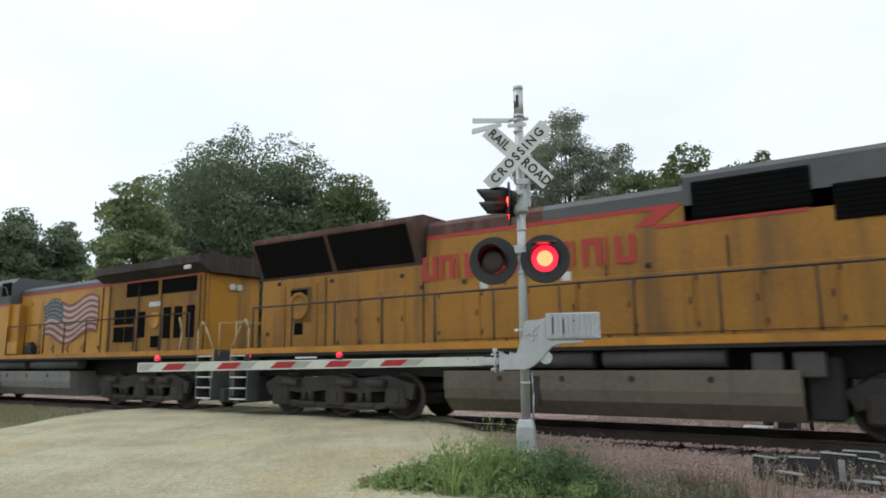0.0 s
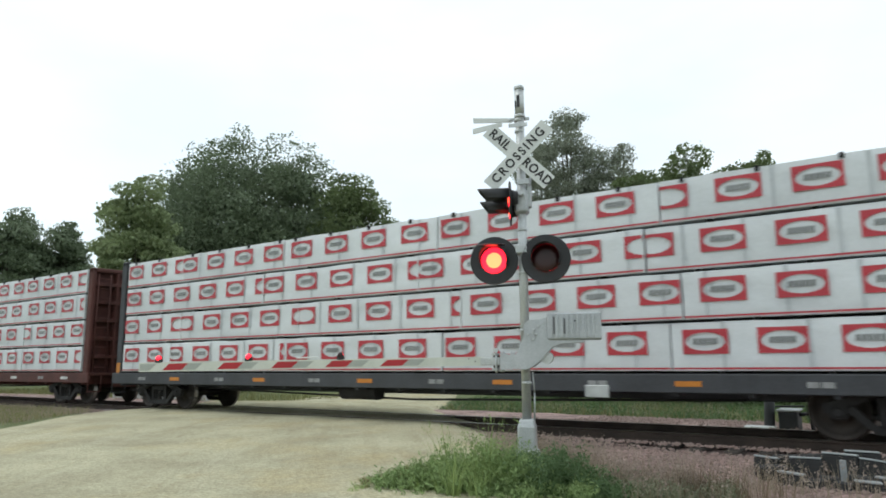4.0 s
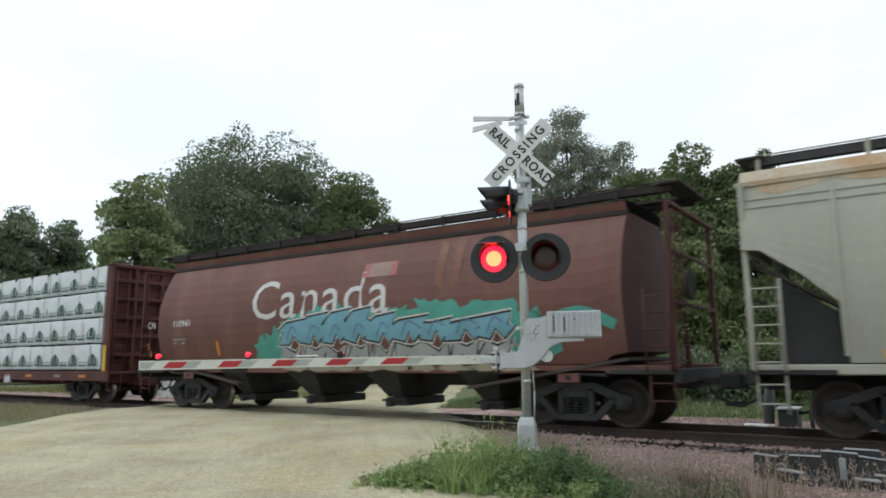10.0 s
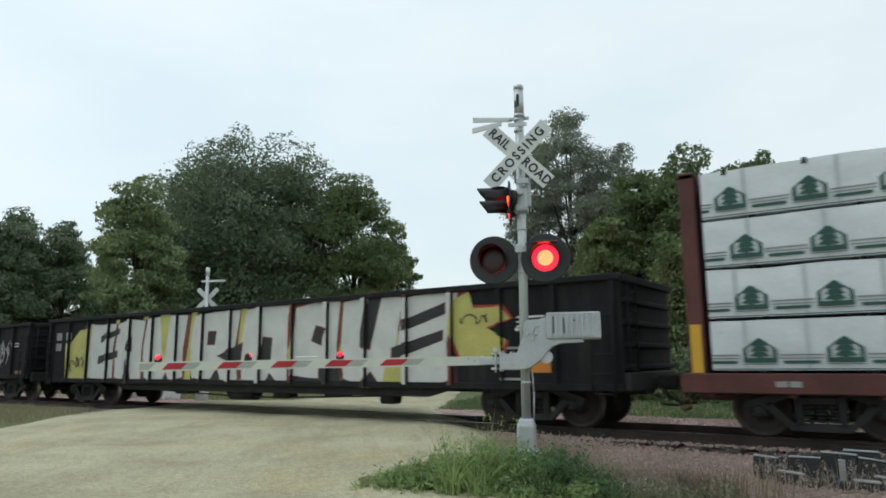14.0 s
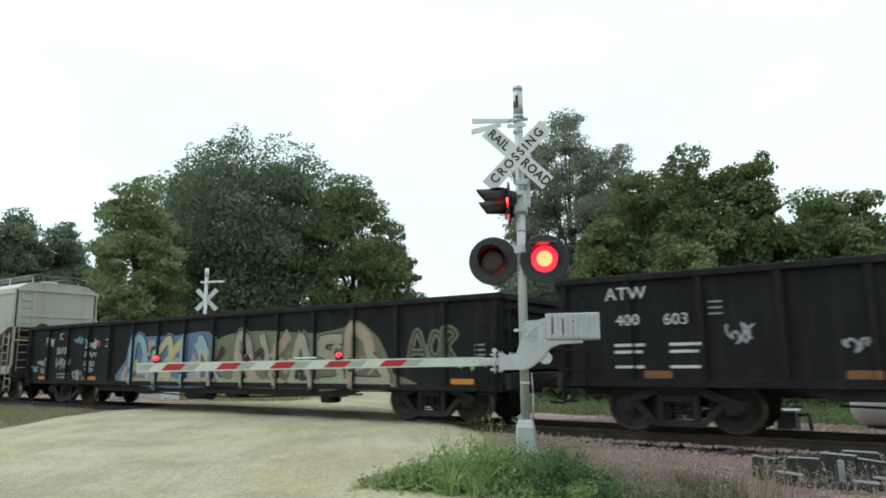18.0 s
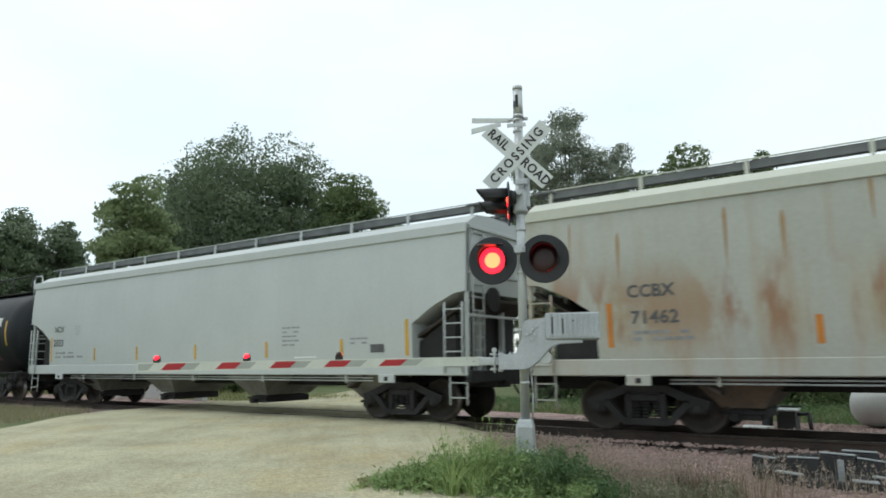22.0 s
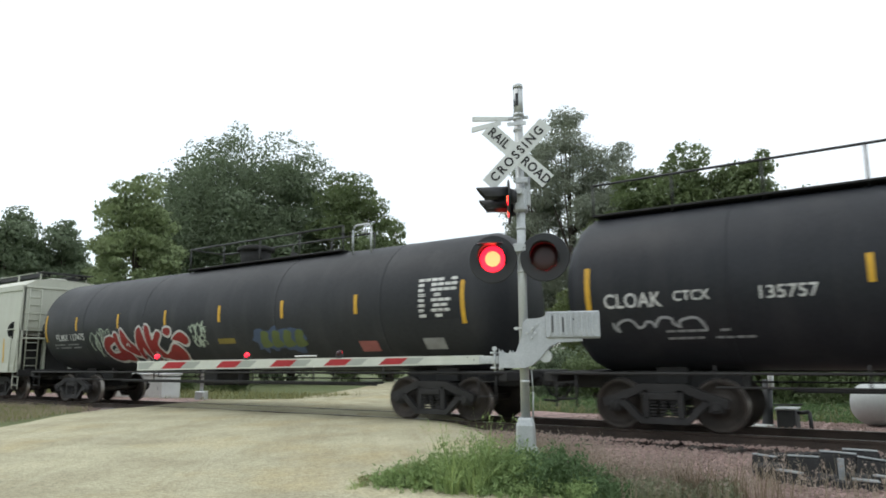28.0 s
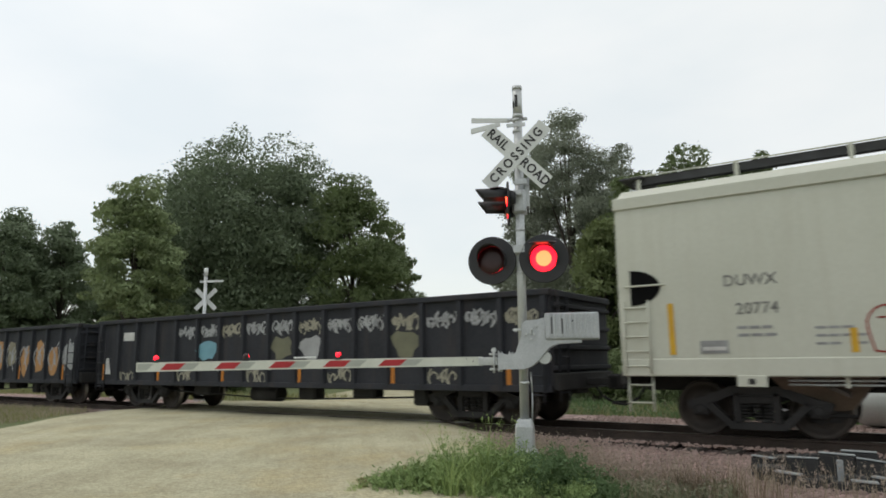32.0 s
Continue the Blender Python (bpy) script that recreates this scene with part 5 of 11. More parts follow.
    for near in (True, False):
        for ti in range(4):
            lens = tiers[ti]
            tot = sum(lens)
            x = -h + 0.05
            for k, L in enumerate(lens):
                w = L * (2 * h - 0.1) / tot
                bundle(x, x + w, zs[ti], zs[ti + 1], near, qc, mark, seed * 100 + ti * 10 + k, group)
                x += w


TIERS = [[2.5, 4.9, 4.9, 4.9, 4.9], [2.9, 4.9, 4.9, 4.6, 4.6], [2.4, 3.8, 4.9, 4.9, 5.0], [2.9, 4.3, 4.9, 4.9, 4.9]]
centerbeam(-60.62, -39.0, M_GREYCAR, "red", "dark grey bulkhead flatcar loaded with white wrapped lumber", 1, TIERS, [1.04, 1.90, 2.76, 3.60, 4.42])
ROWS_RED = [[3.4, 4.35, 4.85, 4.85, 4.1], [3.45, 4.3, 4.9, 4.8, 4.1], [3.45, 4.3, 4.9, 4.8, 4.1], [3.3, 4.35, 4.95, 4.85, 4.1]]
ROWS_GREEN = [[4.6, 4.85, 4.35, 4.25, 3.65], [4.65, 4.85, 4.3, 4.2, 3.7], [4.6, 4.9, 4.3, 4.2, 3.7], [4.65, 4.85, 4.35, 4.2, 3.65]]
centerbeam(-84.5, -62.95, M_BOX, "red", "brown red bulkhead flatcar loaded with white wrapped lumber", 2, ROWS_RED, [1.04, 1.90, 2.76, 3.62, 4.46])
centerbeam(-144.05, -122.31, M_BOX, "green", "brown red bulkhead flatcar loaded with green marked lumber", 3, ROWS_GREEN, [1.04, 1.89, 2.74, 3.58, 4.43])


# covered hopper cars
def hopper(q0, q1, label, skin, roofcol, style, seed, bays=3):
    """Covered hopper: curved or straight sides, eave, roof with hatches and walkways, slope sheets, bays and end ladders.
    style: dict(top, eave, half, bulge, endcut, sill colour...)."""
    st = dict(eave=4.12, top=4.42, half=1.58, bulge=0.03, cut=1.1, cutz=2.65, bodyin=0.0, walk=M_WALKD, ribs=0, sill=None, post=None)
    st.update(style)
    car, qc = car_thing("covered_hopper", q0, q1, label, "hopper car")
    h = (q1 - q0) / 2
    sill = st["sill"] or skin
    hb = h - st["bodyin"]
    zb = 1.18

    def half_at(z):
        u = (z - zb) / (st["eave"] - zb)
        u = min(max(u, 0.0), 1.0)
        return st["half"] - st["bulge"] * (2 * u - 1) ** 2 - st.get("lean", 0.0) * u ** 3

    def ring(x, z0):
        pts = []
        zs = [z0 + (st["eave"] - z0) * k / 10 for k in range(11)]
        for z in zs:
            pts.append((x, -half_at(z), z))
        pts += [(x, -st["half"] * 0.70, st["top"] - 0.05), (x, -0.55, st["top"]), (x, 0.55, st["top"]), (x, st["half"] * 0.70, st["top"] - 0.05)]
        for z in zs[::-1]:
            pts.append((x, half_at(z), z))
        return pts
    bm = bmesh.new()
    secs = []
    c = st["cut"]
    lowz = st.get("lowz", 1.65)
    edge = [(0.0, st["cutz"]), (c * 0.2, st["cutz"] - 0.03), (c * 0.6, (st["cutz"] + lowz) / 2 + 0.04), (c, lowz), (c + 0.02, zb)]
    for x, z0 in [(-hb + a, b) for a, b in edge]:
        secs.append(ring(x, z0))
    for k in range(1, 8):
        secs.append(ring(-hb + c + (2 * hb - 2 * c) * k / 8, zb))
    for x, z0 in [(hb - a, b) for a, b in edge[::-1]]:
        secs.append(ring(x, z0))
    loft(bm, secs)
    # end faces take a darker copy of the skin, with their shade in the colour
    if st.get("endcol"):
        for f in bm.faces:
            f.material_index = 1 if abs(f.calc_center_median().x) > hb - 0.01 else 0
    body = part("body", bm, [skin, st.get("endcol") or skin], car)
    surf = lambda z: -half_at(z)
    # roof edge
    bm = bmesh.new()
    for s in (-1, 1):
        y = s * (half_at(st["eave"]) - 0.02)
        block(bm, -hb - 0.03, hb + 0.03, min(y, y + s * 0.07), max(y, y + s * 0.07), st["eave"] - st.get("band", 0.05), st["eave"] + 0.05, 0.015)
    part("eave", bm, roofcol, car)
    # roof covers, slightly above the roof sheet
    bm = bmesh.new()
    prof = [(-half_at(st["eave"]) + 0.03, st["eave"] + 0.03), (-st["half"] * 0.70, st["top"] - 0.03), (-0.55, st["top"] + 0.02), (0.55, st["top"] + 0.02), (st["half"] * 0.70, st["top"] - 0.03), (half_at(st["eave"]) - 0.03, st["eave"] + 0.03)]
    low = [(y, z - 0.012) for y, z in prof[::-1]]
    loft(bm, [[(x, y, z) for y, z in prof + low] for x in (-hb, hb)])
    part("roof", bm, roofcol, car)
    n = 9
    for k in range(n):
        bm = bmesh.new()
        x = -hb + 0.5 + (2 * hb - 1.0) * (k + 0.5) / n
        block(bm, x - 0.85, x + 0.85, -0.3, 0.3, st["top"] + 0.02, st["top"] + 0.14, 0.04)
        part("hatch", bm, roofcol, car)
    # running boards on brackets along both edges of the roof
    bm = bmesh.new()
    zt = st.get("deck", 4.70)
    for s in (-1, 1):
        block(bm, -h + 0.1, h - 0.1, s * 0.62 - 0.14, s * 0.62 + 0.14, zt - 0.05, zt, 0.008)
        block(bm, -h + 0.1, h - 0.1, s * 0.80 - 0.012, s * 0.80 + 0.012, zt - st.get("fascia", 0.15), zt - 0.0, 0.0)
        block(bm, -h + 0.1, h - 0.1, s * 0.62 - 0.02, s * 0.62 + 0.02, zt - 0.14, zt - 0.05, 0.0)
    for x in (-h - 0.1, h - 0.35):
        block(bm, x, x + 0.45, -0.95, 0.95, zt - 0.04, zt, 0.008)
    pieces("running_board", bm, st["walk"], car, "grated roof walkway")
    bm = bmesh.new()
    m = st.get("posts", 11)
    post_mat = roofcol if roofcol is not M_RUSTROOF else M_CEFX
    for k in range(m):
        x = -hb + 0.25 + (2 * hb - 0.5) * k / (m - 1)
        for s in (-1, 1):
            bm = bmesh.new()
            block(bm, x - 0.035, x + 0.035, s * 0.86 - 0.02, s * 0.86 + 0.02, st["top"] - 0.12, zt + 0.0, 0.006)
            block(bm, x - 0.035, x + 0.035, min(s * 0.45, s * 0.84), max(s * 0.45, s * 0.84), zt - 0.1, zt - 0.055, 0.006)
            part("walkway_bracket", bm, post_mat, car)
    for s in (-1, 1):
        bm = bmesh.new()
        block(bm, -h + 0.1, h - 0.1, s * 0.87 - 0.012, s * 0.87 + 0.012, zt + 0.001, zt + 0.022, 0.0)
        part("edge_strip", bm, post_mat, car)
    if roofcol is M_RUSTROOF:
        for zs in (3.70, 3.84):
            bm = bmesh.new()
            block(bm, -hb + 0.05, hb - 0.05, -half_at(zs) - 0.02, -half_at(zs) + 0.02, zs - 0.02, zs + 0.012, 0.004)
            part("seam", bm, skin, car)
    # side sill
    bm = bmesh.new()
    for s in (-1, 1):
        y0, y1 = sorted((s * (half_at(zb) + 0.02), s * (half_at(zb) - 0.12)))
        block(bm, -h, h, y0, y1, 1.00, 1.30 if not st.get("thin") else 1.16, 0.02)
    part("side_sill", bm, sill, car)
    bm = bmesh.new()
    block(bm, -h, h, -0.28, 0.28, 0.72, 1.05, 0.02)
    for s in (-1, 1):
        block(bm, min(s * h, s * (h - 1.2)), max(s * h, s * (h - 1.2)), -1.5, 1.5, 1.0, 1.08, 0.01)
        block(bm, s * h - 0.06, s * h + 0.06, -1.5, 1.5, 0.85, 1.10, 0.02)
    part("underframe", bm, st.get("under", M_DARK), car)
    # ribs
    if st["ribs"]:
        for k in range(st["ribs"]):
            bm = bmesh.new()
            x = -hb + c + (2 * hb - 2 * c) * k / (st["ribs"] - 1)
            secs = []
            for j in range(9):
                z = zb + 0.1 + (st["eave"] - 0.12 - zb - 0.1) * j / 8
                y = -half_at(z)
                secs.append([(x - 0.045, y + 0.01, z), (x - 0.03, y - 0.028, z), (x + 0.03, y - 0.028, z), (x + 0.045, y + 0.01, z)])
            loft(bm, secs)
            part("rib", bm, skin, car)
    # slope sheets, under the ends; the dark colour holds grime and painted shade
    bm = bmesh.new()
    for s in (-1, 1):
        a = [(s * hb, st["cutz"] - 0.1), (s * (hb - 3.4), 0.75)]
        b = [(x, z - 0.06) for x, z in a]
        q = [a[0], a[1], b[1], b[0]]
        va = [bm.verts.new((x, -1.35, z)) for x, z in q]
        vb = [bm.verts.new((x, 1.35, z)) for x, z in q]
        for f in ([va, vb[::-1]] + [[va[i], va[(i + 1) % 4], vb[(i + 1) % 4], vb[i]] for i in range(4)]):
            bm.faces.new(f)
    bmesh.ops.recalc_face_normals(bm, faces=bm.faces[:])
    pieces("slope_sheet", bm, st.get("slope", M_BAY), car)
    # dark wedges added between the slope sheets and the underframe, filling in for shade
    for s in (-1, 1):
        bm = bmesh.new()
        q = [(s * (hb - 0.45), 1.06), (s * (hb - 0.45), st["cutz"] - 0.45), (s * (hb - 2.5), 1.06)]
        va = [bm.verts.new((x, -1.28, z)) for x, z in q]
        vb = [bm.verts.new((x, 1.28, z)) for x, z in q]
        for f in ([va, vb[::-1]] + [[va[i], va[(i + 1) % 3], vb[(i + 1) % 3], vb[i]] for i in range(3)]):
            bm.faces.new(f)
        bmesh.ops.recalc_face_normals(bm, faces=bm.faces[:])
        part("end_shade_wedge", bm, M_DARK, car)
    # discharge bays
    span = st.get("pitch", (2 * h - 5.6) / bays) * bays
    for k in range(bays):
        bm = bmesh.new()
        xc = -span / 2 + span * (k + 0.5) / bays
        w = span / bays / 2 - 0.12
        secs = []
        for z, f, y in st.get("bayform", ((1.15, 0.46, 1.36), (1.00, 0.40, 1.30), (0.52, 0.20, 0.85), (0.46, 0.18, 0.80))):
            secs.append([(xc - w * f, -y, z), (xc + w * f, -y, z), (xc + w * f, y, z), (xc - w * f, y, z)])
        loft(bm, secs)
        bay = part("discharge_bay", bm, st.get("bay", M_BAY), car)
        bm = bmesh.new()
        block(bm, xc - 0.30, xc + 0.30, -0.78, 0.78, 0.26, 0.44, 0.015)
        tube(bm, (xc - 0.36, -0.81, 0.38), (xc + 0.36, -0.81, 0.38), 0.03, 0.03, 8)
        tube(bm, (xc - 0.12, -0.92, 0.31), (xc - 0.12, -0.70, 0.31), 0.075, 0.075, 12)
        part("outlet_gate", bm, M_DARK, bay)
    if st.get("pipes"):     # brake pipes hung under the sill
        for z in (0.94, 0.875):
            bm = bmesh.new()
            tube(bm, (-h + 2.6, -1.40, z), (h - 2.6, -1.40, z), 0.017, 0.017, 8)
            part("brake_pipe", bm, M_GALV, car)
        for k in range(5):
            bm = bmesh.new()
            xb = (h - 3.4) * (k / 2 - 1)
            block(bm, xb - 0.03, xb + 0.03, -1.43, -1.38, 0.83, 1.02, 0.006)
            part("pipe_hanger", bm, sill, car)
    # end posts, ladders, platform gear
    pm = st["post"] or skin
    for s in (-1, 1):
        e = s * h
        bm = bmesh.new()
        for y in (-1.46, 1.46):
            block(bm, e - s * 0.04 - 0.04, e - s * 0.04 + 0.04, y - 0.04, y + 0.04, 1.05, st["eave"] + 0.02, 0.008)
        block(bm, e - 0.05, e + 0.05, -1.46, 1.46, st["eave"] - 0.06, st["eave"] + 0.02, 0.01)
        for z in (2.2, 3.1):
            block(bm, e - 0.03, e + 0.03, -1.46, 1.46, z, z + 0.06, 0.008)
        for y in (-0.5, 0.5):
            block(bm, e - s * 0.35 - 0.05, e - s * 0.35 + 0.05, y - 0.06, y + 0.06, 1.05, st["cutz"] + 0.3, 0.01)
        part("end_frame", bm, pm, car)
        if st.get("apron"):     # side sheets carried down past the slope sheet
            for y in (-1, 1):
                bm = bmesh.new()
                secs = []
                for k in range(7):
                    z = zb + (st["cutz"] + 0.25 - zb) * k / 6
                    yo = y * (half_at(z) - 0.004)
                    secs.append([(e, yo, z), (e - s * 1.75, yo, z), (e - s * 1.75, yo - y * 0.02, z), (e, yo - y * 0.02, z)])
                loft(bm, secs)
                part("side_apron", bm, skin, car)
        ladder(car, e - s * 0.3, -half_at(2.0) - 0.02, 1.05, st.get("lad", 2.5), 0.44, pm, 5, "x")
        ladder(car, e + s * 0.02, -1.1, 1.1, st["eave"], 0.42, pm, 11, "y")
        ladder(car, e - s * 0.28, -1.44, 0.40, 1.0, 0.42, pm, 2, "x", "step")
        bm = bmesh.new()
        block(bm, e - s * 2.1 - 0.22, e - s * 2.1 + 0.22, -half_at(zb) - 0.03, -half_at(zb) + 0.02, 0.84, 1.02, 0.01)
        pad = part("jacking_pad", bm, sill, car)
        # dark plate laid on the pad, in place of a hole and its shade
        bm = bmesh.new()
        block(bm, e - s * 2.1 - 0.05, e - s * 2.1 + 0.05, -half_at(zb) - 0.034, -half_at(zb) - 0.028, 0.88, 0.97, 0.0)
        part("slot", bm, M_DARK, pad)
        coupler(car, e)
        bogie(car, qc, e - s * 2.05)
    bm = bmesh.new()
    tube(bm, (-h + 0.25, 0.5, 1.45), (-h + 1.1, 0.5, 1.45), 0.22, 0.22, 16)
    tube(bm, (h - 0.02, -0.5, 2.6), (h + 0.06, -0.5, 2.6), 0.27, 0.27, 18)
    pieces("brake_gear", bm, M_DARK, car)
    return car, qc, h, surf, body


M_BAY = material("rusty_bay", (0.060, 0.046, 0.036), (0.030, 0.025, 0.022), 3, 0.85, 0, 0.2, 40, 0.4, (0.04, 0.03, 0.025))
M_BAYG = material("grey_grime_bay", (0.23, 0.23, 0.21), (0.12, 0.11, 0.095), 3, 0.8, 0, 0.2, 40, 0.5, (0.09, 0.08, 0.065))
M_BAYT = material("tan_grime_bay", (0.165, 0.125, 0.088), (0.085, 0.066, 0.052), 3, 0.85, 0, 0.2, 40, 0.5, (0.07, 0.055, 0.045))
M_CEFX = material("stone_grey_paint", (0.36, 0.365, 0.30), (0.305, 0.305, 0.25), 2, 0.6, 0, 0.1, 30, 0.22, (0.24, 0.2, 0.15))
M_RUSTROOF = material("rusty_roof_edge", (0.42, 0.38, 0.30), (0.34, 0.20, 0.09), 1.6, 0.8, 0, 0.2, 30, 0.6, (0.36, 0.19, 0.07), streak_scale=2.0)
M_CANADA = material("faded_maroon", (0.15, 0.056, 0.043), (0.105, 0.045, 0.037), 2.2, 0.65, 0, 0.15, 30, 0.6, (0.17, 0.10, 0.07), streak_scale=1.6)
# maroon darkened for the car ends: their shade is put into the colour
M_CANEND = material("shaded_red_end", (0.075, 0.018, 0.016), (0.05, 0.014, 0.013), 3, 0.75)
M_CANROOF = material("dark_maroon_roof", (0.030, 0.021, 0.021), None, 3, 0.8)
M_CCBX = material("rust_streaked_white", (0.42, 0.43, 0.385), (0.36, 0.365, 0.315), 1.6, 0.6, 0, 0.1, 30, 0.5, (0.33, 0.21, 0.11), streak_scale=2.6)


def rust_band(m, low, high, amount):
    """Rust that bleeds through the paint in a belt along the car: blotches with runs below and above them."""
    t = m.node_tree
    ln = t.links.new
    bs = [n for n in t.nodes if n.type == "BSDF_PRINCIPLED"][0]
    old = bs.inputs["Base Color"].links[0].from_socket
    co = t.nodes.new("ShaderNodeTexCoord")
    sep = t.nodes.new("ShaderNodeSeparateXYZ")
    ln(co.outputs["Object"], sep.inputs[0])
    mid, half = (low + high) / 2, (high - low) / 2
    sb = t.nodes.new("ShaderNodeMath")
    sb.operation = "SUBTRACT"
    sb.inputs[1].default_value = mid
    ln(sep.outputs["Z"], sb.inputs[0])
    ab = t.nodes.new("ShaderNodeMath")
    ab.operation = "ABSOLUTE"
    ln(sb.outputs[0], ab.inputs[0])
    band = t.nodes.new("ShaderNodeMapRange")
    band.interpolation_type = "SMOOTHSTEP"
    band.inputs["From Min"].default_value, band.inputs["From Max"].default_value = half * 2.9, half * 0.1
    ln(ab.outputs[0], band.inputs["Value"])
    last = old
    for scale, stretch, lo, hi, colour, weight in ((0.8, 0.14, 0.46, 0.62, (0.34, 0.255, 0.12), 0.75), (1.7, 0.30, 0.52, 0.62, (0.25, 0.105, 0.04), 0.9), (0.7, 0.9, 0.50, 0.60, (0.28, 0.14, 0.055), 0.65)):
        mp = t.nodes.new("ShaderNodeMapping")
        mp.inputs["Scale"].default_value = (1.15, 0.2, stretch)
        ln(co.outputs["Object"], mp.inputs[0])
        nz = t.nodes.new("ShaderNodeTexNoise")
        nz.inputs["Scale"].default_value, nz.inputs["Detail"].default_value, nz.inputs["Roughness"].default_value = scale, 8, 0.62
        ln(mp.outputs[0], nz.inputs[0])
        rg = t.nodes.new("ShaderNodeMapRange")
        rg.inputs["From Min"].default_value, rg.inputs["From Max"].default_value = lo, hi
        rg.inputs["To Max"].default_value = weight * amount
        ln(nz.outputs[0], rg.inputs["Value"])
        mu = t.nodes.new("ShaderNodeMath")
        mu.operation = "MULTIPLY"
        ln(rg.outputs[0], mu.inputs[0])
        ln(band.outputs[0], mu.inputs[1])
        mx = t.nodes.new("ShaderNodeMix")
        mx.data_type = "RGBA"
        mx.inputs[7].default_value = (*colour, 1)
        ln(mu.outputs[0], mx.inputs[0])
        ln(last, mx.inputs[6])
        last = mx.outputs[2]
    ln(last, bs.inputs["Base Color"])


rust_band(M_CCBX, 1.75, 2.5, 0.85)
M_NCIX = material("clean_pale_grey", (0.475, 0.503, 0.495), (0.43, 0.457, 0.448), 1.6, 0.5, 0, 0.05, 30, 0.15, (0.38, 0.4, 0.4))
M_DUWX = material("off_white_paint", (0.525, 0.535, 0.46), (0.475, 0.485, 0.41), 1.6, 0.55, 0, 0.05, 30, 0.25, (0.40, 0.39, 0.31))
M_TANKB = material("black_tank_paint", (0.022, 0.024, 0.029), (0.014, 0.0155, 0.019), 1.5, 0.5, 0, 0.08, 30, 0.5, (0.04, 0.04, 0.043), streak_scale=1.8, spec=0.25)
M_TANKG = material("dull_black_tank", (0.032, 0.034, 0.038), (0.022, 0.024, 0.027), 1.5, 0.55, 0, 0.08, 30, 0.6, (0.05, 0.05, 0.053), streak_scale=1.8, spec=0.25)
M_GONB = material("black_gondola", (0.0125, 0.0125, 0.0145), (0.007, 0.007, 0.008), 2.5, 0.75, 0, 0.15, 30, 0.45, (0.04, 0.034, 0.03), spec=0.22)
M_GONBL = material("blue_black_gondola", (0.030, 0.032, 0.039), (0.018, 0.020, 0.025), 2.5, 0.7, 0, 0.15, 30, 0.4, (0.06, 0.045, 0.04), spec=0.25)

HOP = {}
HOP["cefx"] = hopper(-103.05, -86.3, "stone grey covered hopper with a rust stained roof edge", M_CEFX, M_RUSTROOF,
                     dict(bulge=0.16, lean=0.10, ribs=11, cut=1.36, cutz=3.0, lowz=2.05, pitch=4.4, bayform=((1.15, 1.02, 1.40), (0.86, 0.98, 1.25), (0.76, 0.42, 1.15), (0.46, 0.27, 0.80), (0.40, 0.25, 0.78)), bay=M_BAY, sill=M_CEFX, half=1.60, thin=1, slope=M_BAY), 1)
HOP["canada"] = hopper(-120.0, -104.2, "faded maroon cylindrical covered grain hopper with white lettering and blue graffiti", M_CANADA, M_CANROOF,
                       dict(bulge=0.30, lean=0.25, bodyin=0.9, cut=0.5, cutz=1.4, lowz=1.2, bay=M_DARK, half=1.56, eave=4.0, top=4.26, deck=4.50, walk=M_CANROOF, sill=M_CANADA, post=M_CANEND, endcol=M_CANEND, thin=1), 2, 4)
HOP["ccbx"] = hopper(-227.95, -208.75, "off white covered hopper streaked with rust", M_CCBX, M_DUWX, dict(walk=M_WALKG, band=0.17, bay=M_BAYT, bulge=0.05, cut=1.38, cutz=2.72, lowz=2.1, pitch=4.0, pipes=1), 3, 4)
HOP["ncix"] = hopper(-247.55, -229.35, "clean pale grey covered hopper", M_NCIX, M_NCIX, dict(band=0.17, bay=M_BAYG, bulge=0.05, cut=1.38, cutz=2.72, lowz=2.1, walk=M_WALKG, pitch=4.0, pipes=1), 4, 4)
HOP["duwx"] = hopper(-326.95, -309.0, "off white covered hopper with red scrawled graffiti", M_DUWX, M_DUWX, dict(band=0.17, bay=M_BAYT, bulge=0.04, cut=1.0, cutz=2.5, lad=2.3, apron=1, pitch=3.95, pipes=1), 5, 4)


